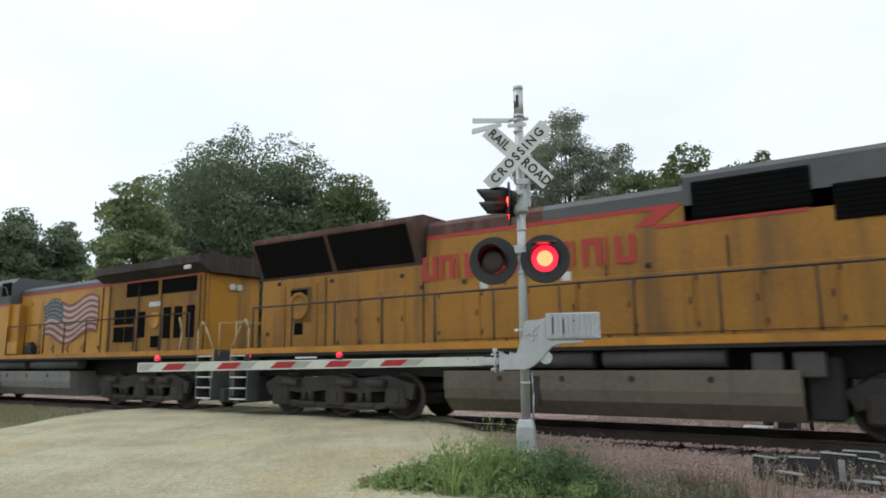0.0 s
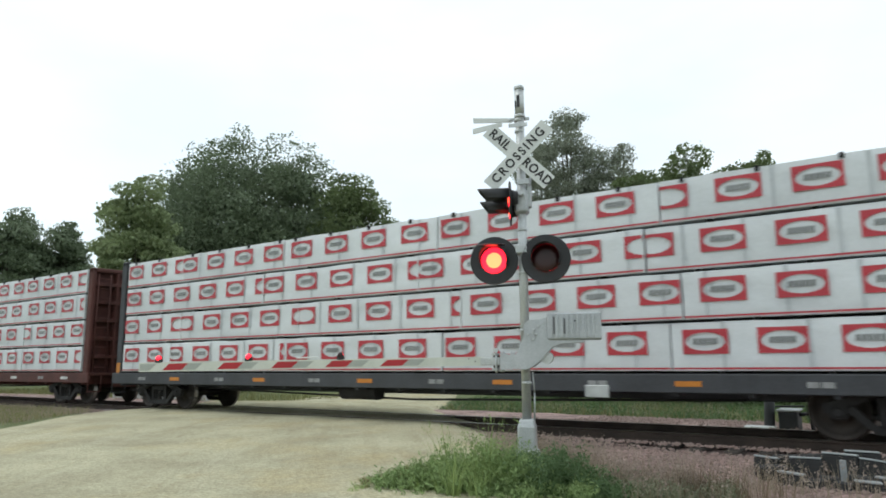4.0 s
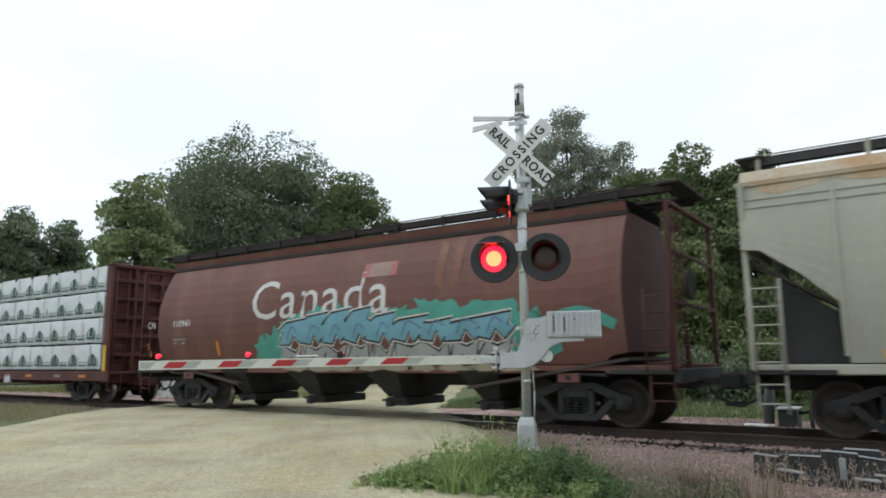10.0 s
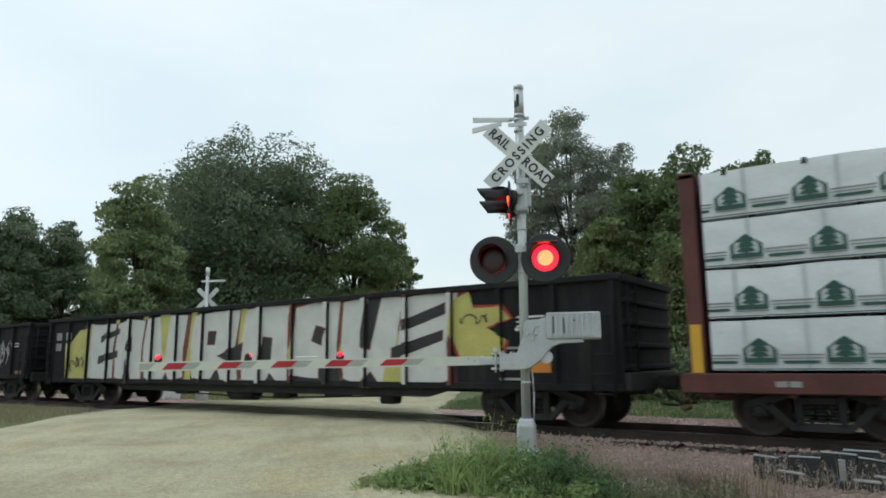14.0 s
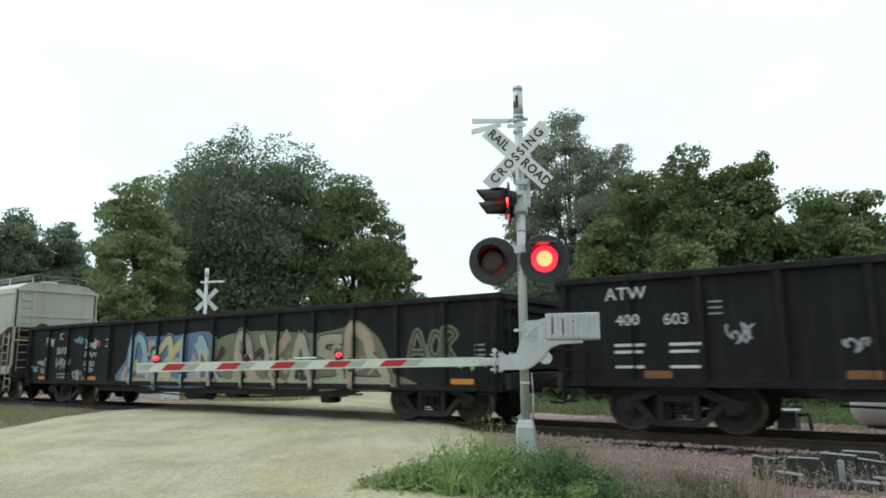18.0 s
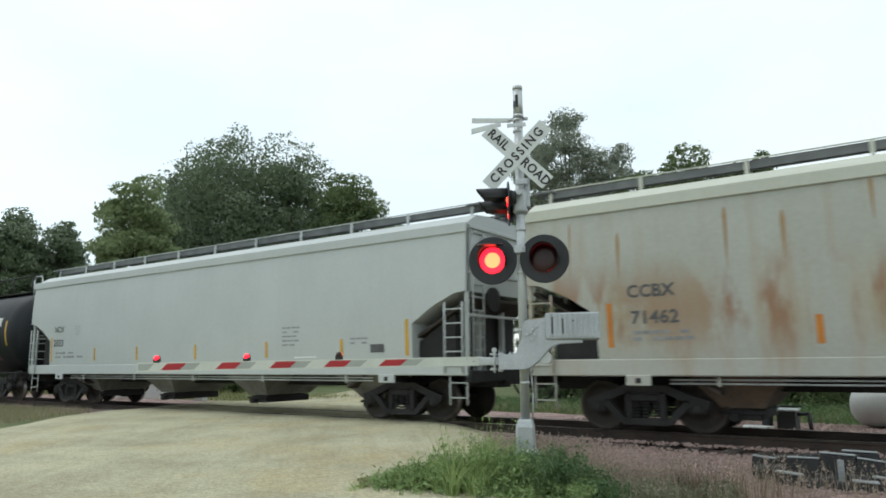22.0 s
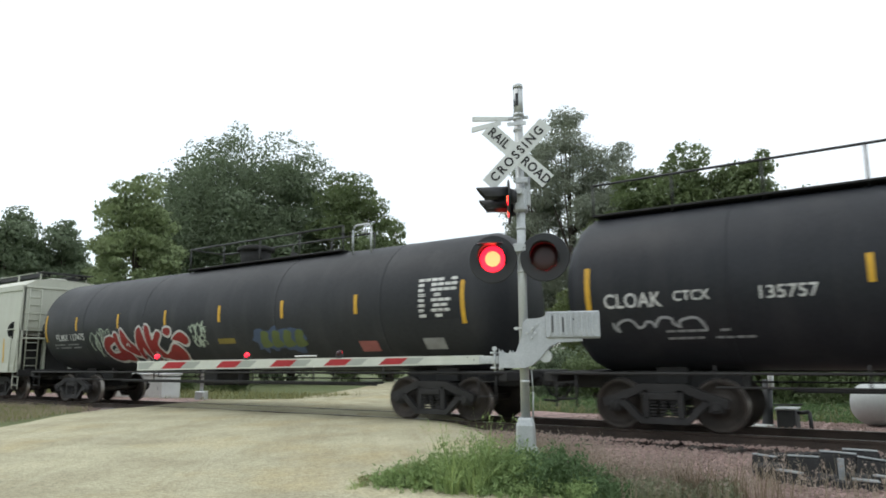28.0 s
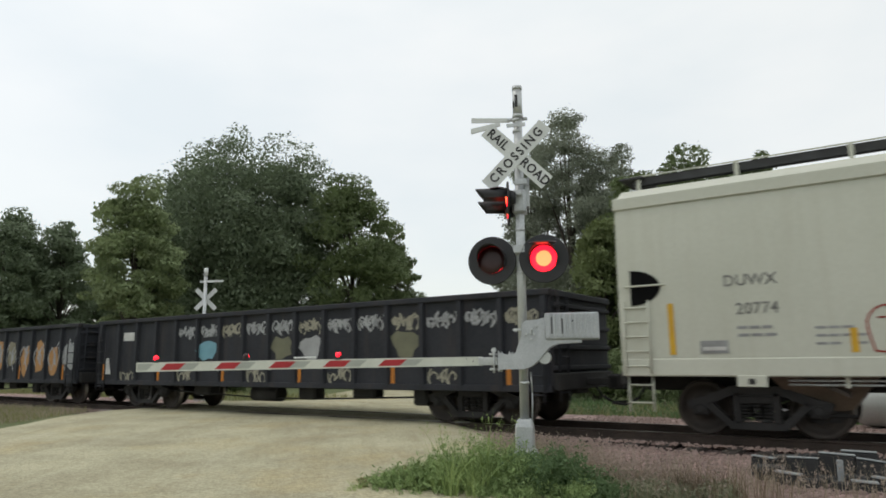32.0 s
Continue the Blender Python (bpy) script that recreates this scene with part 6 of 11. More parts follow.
def gondola(q0, q1, label, mat, seed, posts, top=2.74, bot=0.72):
    """Open gondola: ribbed sides, top chord, floor, ends."""
    car, qc = car_thing("gondola_car", q0, q1, label, "gondola car")
    h = (q1 - q0) / 2
    W = 1.44
    bm = bmesh.new()
    for s in (-1, 1):
        y0, y1 = sorted((s * W, s * (W - 0.02)))
        block(bm, -h, h, y0, y1, bot, top)
    pieces("side_sheet", bm, mat, car)
    bm = bmesh.new()
    for e in (-h, h):
        block(bm, e - 0.015, e + 0.015, -W + 0.022, W - 0.022, bot + 0.1, top - 0.02)
    pieces("end_sheet", bm, mat, car)
    bm = bmesh.new()
    block(bm, -h + 0.02, h - 0.02, -W + 0.022, W - 0.022, 1.0, 1.06)
    part("floor", bm, mat, car)
    bm = bmesh.new()
    for s in (-1, 1):
        y0, y1 = sorted((s * (W - 0.06), s * (W + 0.10)))
        block(bm, -h - 0.03, h + 0.03, y0, y1, top - 0.09, top + 0.03, 0.015)
        y0, y1 = sorted((s * (W - 0.03), s * (W + 0.05)))
        block(bm, -h, h, y0, y1, bot - 0.03, bot + 0.10, 0.01)
    for e in (-h, h):
        block(bm, e - 0.1, e + 0.1, -W, W, top - 0.12, top + 0.01, 0.015)
        for z in (1.1, 1.5, 1.9, 2.3):
            block(bm, e - 0.09, e + 0.09, -W + 0.05, W - 0.05, z, z + 0.09, 0.015)
    part("top_chord", bm, mat, car)
    def post(bm):
        secs = [[(-0.075, -W + 0.01, z), (-0.05, -W - d, z), (0.05, -W - d, z), (0.075, -W + 0.01, z)] for z, d in ((bot + 0.02, 0.06), (bot + 0.4, 0.09), (top - 0.09, 0.09))]
        loft(bm, secs)
    for k in range(posts):
        x = -h + 0.12 + (2 * h - 0.24) * k / (posts - 1)
        for s in (-1, 1):
            o = part("side_post", shared("gonpost%.2f%.2f%s" % (top, bot, mat.name), post, [mat]), mat, car)
            o.matrix_basis = pose(x, 0, 0, 0, 0, 0 if s < 0 else 180)
    bm = bmesh.new()
    block(bm, -h, h, -0.3, 0.3, 0.62, 1.0, 0.02)
    for s in (-1, 1):
        # fish belly between the bogies
        q = [(-h + 3.6, bot), (-h + 4.4, bot - 0.22), (h - 4.4, bot - 0.22), (h - 3.6, bot)]
        if h > 9.4:
            a = [bm.verts.new((x, s * 1.2 - 0.03, z)) for x, z in q]
            b = [bm.verts.new((x, s * 1.2 + 0.03, z)) for x, z in q]
            for f in ([a, b[::-1]] + [[a[i], a[(i + 1) % 4], b[(i + 1) % 4], b[i]] for i in range(4)]):
                bm.faces.new(f)
        block(bm, min(s * h, s * (h + 0.12)), max(s * h, s * (h + 0.12)), -1.4, 1.4, 0.72, 1.05, 0.02)
    bmesh.ops.recalc_face_normals(bm, faces=bm.faces[:])
    tube(bm, (-1.2, -0.8, 0.5), (-0.2, -0.8, 0.5), 0.2, 0.2, 14)
    for x0, x1, z0 in ((0.6, 1.2, 0.38), (2.4, 3.1, 0.45), (-3.6, -2.9, 0.42), (4.2, 4.6, 0.33)):
        block(bm, x0, x1, -1.0, -0.6, z0, 0.72, 0.05)
    pipe(bm, [(-5.5, -0.9, 0.55), (-1, -0.9, 0.4), (1, -0.9, 0.4), (5.5, -0.9, 0.55)], 0.022)
    part("underframe", bm, M_DARK, car)
    for s in (-1, 1):
        ladder(car, s * (h - 0.32), -W - 0.12, bot - 0.25, bot + 1.5, 0.42, mat, 5, "x")
        ladder(car, s * (h + 0.1), -1.1, bot - 0.2, top - 0.1, 0.42, mat, 6, "y")
        coupler(car, s * (h + 0.1))
        bogie(car, qc, s * (h - 2.0))
    return car, qc, h, (lambda z: -W)


GON = {}
GON["d"] = gondola(-165.85, -145.5, "black gondola car covered in large white and yellow graffiti", M_GONB, 1, 18, 2.80, 0.75)
GON["e"] = gondola(-187.0, -167.15, "black gondola car with small white scrawls", M_GONB, 2, 17, 2.76, 0.85)
GON["f"] = gondola(-207.5, -188.25, "black gondola car with pastel graffiti along its side", M_GONB, 3, 16, 2.62, 0.72)
GON["m"] = gondola(-344.0, -328.35, "blue black gondola car patched with white scrawls", M_GONBL, 4, 17, 2.62, 0.72)
GON["n"] = gondola(-361.5, -345.25, "blue black gondola car patched with pale graffiti", M_GONBL, 5, 17, 2.62, 0.72)


def tank_car(q0, q1, label, mat, seed, rail):
    """Black tank car: shell with domed heads, saddles, top platform with rails, manway."""
    car, qc = car_thing("tank_car", q0, q1, label, "tank car")
    h = (q1 - q0) / 2
    R, zc = 1.53, 2.58
    hs = h - 0.62
    bm = bmesh.new()
    prof = [(-hs - 0.55, 0.02), (-hs - 0.53, 0.4), (-hs - 0.45, 0.8), (-hs - 0.28, 1.2), (-hs - 0.1, 1.42), (-hs + 0.1, R)]
    prof += [(-hs + 0.1 + (2 * hs - 0.2) * k / 8, R) for k in range(1, 9)]
    prof += [(-x, r) for x, r in prof[:5][::-1]]
    lathe(bm, prof, "x", 48, (0, 0, zc))
    part("tank_shell", bm, mat, car)
    surf = lambda z: -math.sqrt(max(0.01, R * R - (z - zc) ** 2))
    for x in (-hs * 0.32, hs * 0.33, hs * 0.72, -hs * 0.70):
        bm = bmesh.new()
        lathe(bm, [(x - 0.02, R - 0.02), (x - 0.02, R + 0.006), (x + 0.02, R + 0.006), (x + 0.02, R - 0.02)], "x", 48, (0, 0, zc))
        part("weld_band", bm, mat, car)
    for s in (-1, 1):
        bm = bmesh.new()
        block(bm, s * (h - 2.0) - 0.3, s * (h - 2.0) + 0.3, -0.45, 0.45, 0.80, 1.2, 0.03)
        block(bm, min(s * h, s * (h - 3.2)), max(s * h, s * (h - 3.2)), -0.35, 0.35, 0.72, 1.05, 0.02)
        block(bm, s * h - 0.1, s * h + 0.1, -1.45, 1.45, 0.86, 1.05, 0.02)
        block(bm, min(s * h, s * (h - 0.9)), max(s * h, s * (h - 0.9)), -1.45, 1.45, 1.0, 1.05, 0.01)
        part("saddle", bm, M_DARK, car)
    for y in (-1.48, 1.48):
        bm = bmesh.new()
        pipe(bm, [(-h, y, 1.02), (h, y, 1.02)], 0.025)
        pipe(bm, [(-h + 3, y, 0.80), (h - 3, y, 0.80)], 0.02)
        for k in range(7):
            x = -h + 3 + (2 * h - 6) * k / 6
            pipe(bm, [(x, y, 0.80), (x, y, 1.15)], 0.018)
        part("grab_rail", bm, M_DARK, car)
    bm = bmesh.new()
    block(bm, -1.3, -0.7, -0.4, 0.4, 0.62, 1.06, 0.03)
    part("valve_box", bm, M_DARK, car)
    bm = bmesh.new()
    tube(bm, (0.0, 0, 1.06), (0.0, 0, 0.62), 0.16, 0.16, 14)
    part("bottom_outlet", bm, M_DARK, car)
    bm = bmesh.new()
    pipe(bm, [(-h + 4, -0.5, 0.72), (h - 4, -0.5, 0.72)], 0.03)
    part("brake_pipe", bm, M_DARK, car)
    x0, x1 = rail[0], rail[1]
    bm = bmesh.new()
    zt = zc + R
    for s in (-1, 1):
        block(bm, x0, x1, s * 0.5 - 0.2, s * 0.5 + 0.2, zt - 0.05, zt - 0.01, 0.008)
    part("top_platform", bm, M_DARK, car)
    bm = bmesh.new()
    n = max(4, int((x1 - x0) / 1.55) + 1)
    for k in range(n):
        x = x0 + (x1 - x0) * k / (n - 1)
        tube(bm, (x, -0.62, zt - 0.15), (x, -0.62, zt + 0.60), 0.022, 0.022, 6)
    pipe(bm, [(x0, -0.62, zt + 0.60), (x1, -0.62, zt + 0.60)], 0.024)
    if rail[2]:
        pipe(bm, [(x0, -0.62, zt + 0.60), (x0, 0.62, zt + 0.60)], 0.022)
        for k in range(n):
            x = x0 + (x1 - x0) * k / (n - 1)
            tube(bm, (x, 0.62, zt - 0.15), (x, 0.62, zt + 0.60), 0.022, 0.022, 6)
        pipe(bm, [(x0, 0.62, zt + 0.60), (x1, 0.62, zt + 0.60)], 0.024)
    part("handrail", bm, M_BLACK, car)
    bm = bmesh.new()
    pipe(bm, [(x1 + 0.45, -0.75, zt - 0.2), (x1 + 0.45, -0.75, zt + 0.42), (x1 + 0.55, -0.75, zt + 0.52), (x1 + 0.95, -0.75, zt + 0.52), (x1 + 1.05, -0.75, zt + 0.42), (x1 + 1.05, -0.75, zt - 0.25)], 0.024)
    part("grab_iron", bm, M_GALV, car)
    bm = bmesh.new()
    xm = rail[3]
    tube(bm, (xm, 0, zt - 0.1), (xm, 0, zt + 0.40), 0.40, 0.46, 24)
    tube(bm, (xm, 0, zt + 0.40), (xm, 0, zt + 0.50), 0.54, 0.54, 24)
    tube(bm, (xm, 0, zt + 0.50), (xm, 0, zt + 0.55), 0.50, 0.40, 24)
    part("manway", bm, M_DARK, car)
    bm = bmesh.new()
    tube(bm, (xm + 1.4, 0.2, zt - 0.05), (xm + 1.4, 0.2, zt + 0.25), 0.1, 0.1, 12)
    tube(bm, (xm - 2.2, 0.2, zt - 0.05), (xm - 2.2, 0.2, zt + 0.14), 0.06, 0.06, 12)
    part("valve", bm, M_DARK, car)
    for s in (-1, 1):
        ladder(car, s * (h - 0.35), -1.46, 0.42, 1.0, 0.4, M_DARK, 2, "x", "step")
        coupler(car, s * h)
        bogie(car, qc, s * (h - 2.0))
    # yellow reflective strips down the side
    for k in range(8):
        x = -hs + 0.25 + (2 * hs - 0.5) * k / 7
        big = k in (0, 7)
        x -= 0.0 if big else 0.48
        if seed == 2 and k == 1:      # bare where the sprayed word stands
            continue
        panel(car, x - 0.05, x + 0.05, zc - (0.55 if big else 0.22), zc + (0.35 if big else 0.22), surf, M_YELM, "reflective_strip", nz=6)
    return car, qc, h, surf


TANK = {}
TANK["i"] = tank_car(-267.95, -248.75, "black tank car with yellowish white graffiti", M_TANKB, 1, (-8.6, 8.5, 0, 0.05))
TANK["j"] = tank_car(-288.1, -269.1, "black tank car with white scrawled graffiti and number", M_TANKB, 2, (-8.8, 8.4, 0, 1.5))
TANK["k"] = tank_car(-308.0, -289.1, "dull black tank car with red and white graffiti", M_TANKG, 3, (-1.9, 4.4, 1, 0.35))


# ---- locomotives ----
M_YEL = material("armour_yellow", (0.50, 0.235, 0.011), (0.39, 0.175, 0.011), 1.8, 0.5, 0, 0.06, 20, 0.7, (0.14, 0.075, 0.03), streak_scale=3.2)
M_YELD = material("grimy_yellow", (0.36, 0.165, 0.012), (0.25, 0.11, 0.012), 1.4, 0.6, 0, 0.08, 20, 0.8, (0.10, 0.055, 0.024), streak_scale=2.6)
M_YELS = material("sooty_yellow", (0.34, 0.16, 0.012), (0.20, 0.092, 0.012), 1.2, 0.65, 0, 0.08, 20, 0.9, (0.05, 0.03, 0.016), streak_scale=2.2)
M_HGREY = material("harbour_grey", (0.082, 0.086, 0.092), (0.055, 0.057, 0.06), 2.5, 0.55, 0, 0.06, 20, 0.35, (0.07, 0.06, 0.055))
M_LRED = material("signal_red", (0.40, 0.03, 0.02), (0.33, 0.028, 0.02), 4, 0.5)
M_GRILLE = material("black_grille", (0.006, 0.006, 0.0065), (0.004, 0.004, 0.004), 8, 0.9, 0.0, spec=0.1)
M_ROOFD = material("sooty_roof", (0.045, 0.039, 0.037), (0.024, 0.022, 0.021), 2.5, 0.85, 0, 0.2, 20, 0.4, (0.16, 0.07, 0.05))
M_FUEL = material("fuel_tank_grey", (0.071, 0.069, 0.066), (0.045, 0.043, 0.041), 2, 0.7, 0, 0.15, 20, 0.4, (0.04, 0.036, 0.033))
M_GLASSD = material("dark_cab_glass", (0.02, 0.024, 0.028), None, 3, 0.08, 0.0, spec=0.8)
M_GREENP = material("grey_green_patch", (0.24, 0.26, 0.19), None, 4, 0.55)
M_FLAGW = material("flag_white", (0.42, 0.36, 0.32), (0.32, 0.26, 0.23), 5, 0.5)
M_FLAGR = material("flag_red", (0.24, 0.045, 0.035), (0.18, 0.04, 0.035), 5, 0.5)
M_FLAGB = material("flag_blue", (0.045, 0.055, 0.075), (0.03, 0.038, 0.055), 5, 0.5)
M_HRAIL = material("handrail_yellow", (0.42, 0.32, 0.16), None, 4, 0.5)


def six_wheel_bogie(car, qc, lx, s):
    def frame_mesh(bm):
        for y0, y1 in ((-1.12, -0.98), (0.98, 1.12)):
            strip(bm, [(-2.35, 0.62), (-2.0, 0.80), (-1.1, 0.74), (-0.2, 0.82), (0.7, 0.74), (1.6, 0.82), (2.35, 0.62)], 0.34, y0, y1)
            strip(bm, [(-1.7, 0.34), (-0.95, 0.26), (0.0, 0.30), (0.9, 0.26), (1.7, 0.34)], 0.14, y0 + 0.02, y1 - 0.02)
            for x in (-1.85, 0.0, 1.85):
                block(bm, x - 0.30, x + 0.30, y0 - 0.05, y1 + 0.05, 0.26, 0.74, 0.05)
                tube(bm, (x, y0 - 0.08 if y0 < 0 else y1 + 0.08, 0.52), (x, 0.9 if y0 > 0 else -0.9, 0.52), 0.15, 0.15, 16)
            for x in (-0.95, 0.9):
                for d in (-0.12, 0.12):
                    tube(bm, (x + d, (y0 + y1) / 2, 0.36), (x + d, (y0 + y1) / 2, 0.66), 0.085, 0.085, 12)
                block(bm, x - 0.32, x + 0.32, y0 - 0.02, y1 + 0.02, 0.26, 0.37, 0.02)
            for x in (-1.4, 0.45, 1.35):
                tube(bm, (x - 0.25, y0 - 0.07 if y0 < 0 else y1 + 0.07, 0.84), (x + 0.25, y0 - 0.07 if y0 < 0 else y1 + 0.07, 0.80), 0.10, 0.10, 12)
        block(bm, -2.2, 2.2, -0.9, 0.9, 0.62, 0.80, 0.03)
        block(bm, -2.1, 2.1, -0.55, 0.55, 0.30, 0.62, 0.05)
    b = part("bogie", shared("loco_bogie", frame_mesh, [M_LOCOTRUCK]), M_LOCOTRUCK, car)
    b.matrix_basis = pose(lx, 0, 0, 0, 0, 0)
    for x in (-1.85, 0.0, 1.85):
        w = part("wheelset", shared("wheelset0.520", lambda bm: wheelset_mesh(bm, 0.52), [M_WHEEL, M_TREAD]), M_WHEEL, b)
        w.matrix_basis = pose(x, 0, 0.52)
        WHEELS.append((w, qc + lx + x, 0.52, x))
    return b


M_LOCOTRUCK = material("dusty_truck_grey", (0.050, 0.044, 0.039), (0.022, 0.020, 0.018), 3, 0.8, 0.1, 0.25, 30)


def hood(bm, x0, x1, half, z0, z1, ch=0.16):
    prof = [(-half, z0), (-half, z1 - ch), (-half + ch, z1), (half - ch, z1), (half, z1 - ch), (half, z0)]
    loft(bm, [[(x, y, z) for y, z in prof] for x in (x0, x1)])


def handrail(car, xs, y, z0, z1, mat=None):
    bm = bmesh.new()
    for x in xs:
        tube(bm, (x, y, z0), (x, y, z1), 0.022, 0.022, 6)
    pipe(bm, [(xs[0], y, z1), (xs[-1], y, z1)], 0.022)
    part("handrail", bm, mat or M_HGREY, car)


def louvre(car, x0, x1, z0, z1, y, n=5, name="grille", upright=False):
    bm = bmesh.new()
    block(bm, x0, x1, y - 0.012, y + 0.02, z0, z1, 0.0)
    for k in range(n):
        if upright:
            x = x0 + (x1 - x0) * (k + 0.5) / n
            block(bm, x - 0.012, x + 0.012, y - 0.03, y - 0.01, z0, z1)
        else:
            z = z0 + (z1 - z0) * (k + 0.5) / n
            block(bm, x0, x1, y - 0.03, y - 0.01, z - 0.012, z + 0.012)
    return part(name, bm, M_GRILLE, car)


def end_steps(car, x, s):
    bm = bmesh.new()
    for k in range(5):
        z = 0.36 + 0.28 * k
        block(bm, min(x, x - s * 0.62), max(x, x - s * 0.62), -1.48, -1.12, z, z + 0.03, 0.005)
    block(bm, x - s * 0.65 - 0.02, x - s * 0.65 + 0.02, -1.48, -1.1, 0.33, 1.62, 0.005)
    block(bm, x - 0.02, x + 0.02, -1.48, -1.1, 0.33, 1.62, 0.005)
    pieces("stair_tread", bm, M_HGREY, car)
    bm = bmesh.new()
    for k in range(5):
        z = 0.36 + 0.28 * k
        block(bm, min(x, x - s * 0.62), max(x, x - s * 0.62), -1.49, -1.475, z, z + 0.035)
    pieces("step_edge", bm, M_STEN, car, "white step edges")
    bm = bmesh.new()
    pipe(bm, [(x - s * 0.65, -1.46, 1.35), (x - s * 0.65, -1.46, 2.2), (x - s * 0.5, -1.46, 2.45)], 0.025)
    pipe(bm, [(x + s * 0.02, -1.46, 0.9), (x + s * 0.02, -1.46, 1.7), (x - s * 0.35, -1.46, 2.3), (x - s * 0.5, -1.46, 2.45)], 0.025)
    pipe(bm, [(x + s * 0.05, -1.3, 1.5), (x + s * 0.05, -1.3, 2.4), (x + s * 0.05, 1.3, 2.4), (x + s * 0.05, 1.3, 1.5)], 0.022)
    part("grab_iron", bm, M_HRAIL, car, "pale bent grab irons")
    bm = bmesh.new()
    block(bm, x - s * 0.05 - 0.06, x - s * 0.05 + 0.06, -1.45, 1.45, 0.45, 1.64, 0.02)
    block(bm, x, x + s * 0.18, -1.2, 1.2, 0.25, 0.62, 0.03)
    part("pilot", bm, M_HGREY, car)


def fuel_tank(car, x0, x1, mat):
    bm = bmesh.new()
    prof = [(-1.15, 0.28), (-1.42, 0.55), (-1.46, 0.75), (-1.46, 1.10), (1.46, 1.10), (1.46, 0.75), (1.42, 0.55), (1.15, 0.28)]
    loft(bm, [[(x0 + 0.25, y * 0.96, z) for y, z in prof], [(x0, y, z) for y, z in prof], [(x1, y, z) for y, z in prof], [(x1 - 0.25, y * 0.96, z) for y, z in prof]][1:3])
    part("fuel_tank", bm, mat, car)
    bm = bmesh.new()
    for k in range(4):
        x = x0 + (x1 - x0) * (0.2 + 0.2 * k)
        tube(bm, (x, -1.47, 0.95), (x, -1.44, 0.95), 0.06, 0.06, 10)
    block(bm, x0 + (x1 - x0) * 0.3, x0 + (x1 - x0) * 0.33, -1.475, -1.44, 0.45, 1.0, 0.0)
    pieces("tank_fitting", bm, M_DARK, car)


M_GRIME = material("grimy_seam", (0.10, 0.055, 0.02), (0.05, 0.03, 0.014), 8, 0.85)
M_FRAMED = material("near_black_frame", (0.022, 0.021, 0.02), (0.012, 0.0115, 0.011), 4, 0.85, 0, 0.2, 30)
M_FUELG = material("olive_fuel_tank", (0.135, 0.118, 0.09), (0.085, 0.074, 0.058), 1.2, 0.75, 0, 0.15, 20, 0.4, (0.05, 0.045, 0.036))
M_FUELL = material("pale_fuel_tank", (0.19, 0.185, 0.175), (0.13, 0.125, 0.12), 1.2, 0.75, 0, 0.15, 20, 0.4, (0.07, 0.065, 0.06))
M_SOOTRED = material("rusty_sooty_roof", (0.12, 0.05, 0.038), (0.045, 0.032, 0.03), 2.2, 0.9, 0, 0.3, 20, 0.5, (0.20, 0.17, 0.15), streak_scale=3.0)


M_EDGE = material("orange_yellow_edge", (0.50, 0.215, 0.012), (0.33, 0.14, 0.012), 2.4, 0.55, streak=0.6, streak_col=(0.10, 0.05, 0.02), streak_scale=1.2)


def loco_frame(car, x0, x1):
    bm = bmesh.new()
    block(bm, x0, x1, -1.48, 1.48, 1.56, 1.66, 0.012)
    block(bm, x0, x1, -0.6, 0.6, 0.95, 1.56, 0.02)
    part("walkway", bm, M_FRAMED, car)
    # dark frame skirt; its near black also paints the shadow band below the stripe
    bm = bmesh.new()
    for s in (-1, 1):
        block(bm, x0, x1, s * 1.47 - 0.015, s * 1.47 + 0.015, 1.46, 1.66, 0.01)
    part("side_skirt", bm, M_FRAMED, car)
    bm = bmesh.new()
    for s in (-1, 1):
        block(bm, x0, x1, s * 1.489 - 0.006, s * 1.489 + 0.006, 1.535, 1.675)
    part("edge_stripe", bm, M_EDGE, car, "orange yellow stripe along the walkway edge")


def doors(car, xs, z0, z1, y, mat):
    for a, b in zip(xs, xs[1:]):
        bm = bmesh.new()
        block(bm, a + 0.02, b - 0.02, y - 0.022, y + 0.01, z0, z1, 0.012)
        d = part("hood_door", bm, mat, car)
        bm = bmesh.new()
        block(bm, b - 0.10, b - 0.07, y - 0.045, y - 0.02, (z0 + z1) / 2 - 0.06, (z0 + z1) / 2 + 0.06, 0.005)
        part("latch", bm, M_DARK, d)
        for z in (z0 + 0.15, z1 - 0.15):
            bm = bmesh.new()
            block(bm, a + 0.03, a + 0.06, y - 0.04, y - 0.02, z - 0.05, z + 0.05, 0.004)
            part("hinge", bm, M_DARK, d)


def block_letters(parent, x0, x1, z0, z1, widths, surf, mat, label):
    """A line of solid upright blocks in place of a company name."""
    tot = sum(abs(w) for w in widths)
    x = x0
    for w in widths:
        d = (x1 - x0) * abs(w) / tot
        if w > 0:
            bm = bmesh.new()
            t = d * 0.26
            poly(bm, [(x, 0, z0), (x + t, 0, z0), (x + t, 0, z1), (x, 0, z1)])
            if w > 0.7:
                poly(bm, [(x + d * 0.86 - t, 0, z0), (x + d * 0.86, 0, z0), (x + d * 0.86, 0, z1), (x + d * 0.86 - t, 0, z1)])
                k = 0.22 * (z1 - z0)
                zz = z1 - k if int(x * 7) % 2 else z0
                poly(bm, [(x + t, 0, zz), (x + d * 0.86 - t, 0, zz), (x + d * 0.86 - t, 0, zz + k), (x + t, 0, zz + k)])
            decal("painted_block", parent, bm, mat, 0, 0, surf, 0.026, label)
        x += d


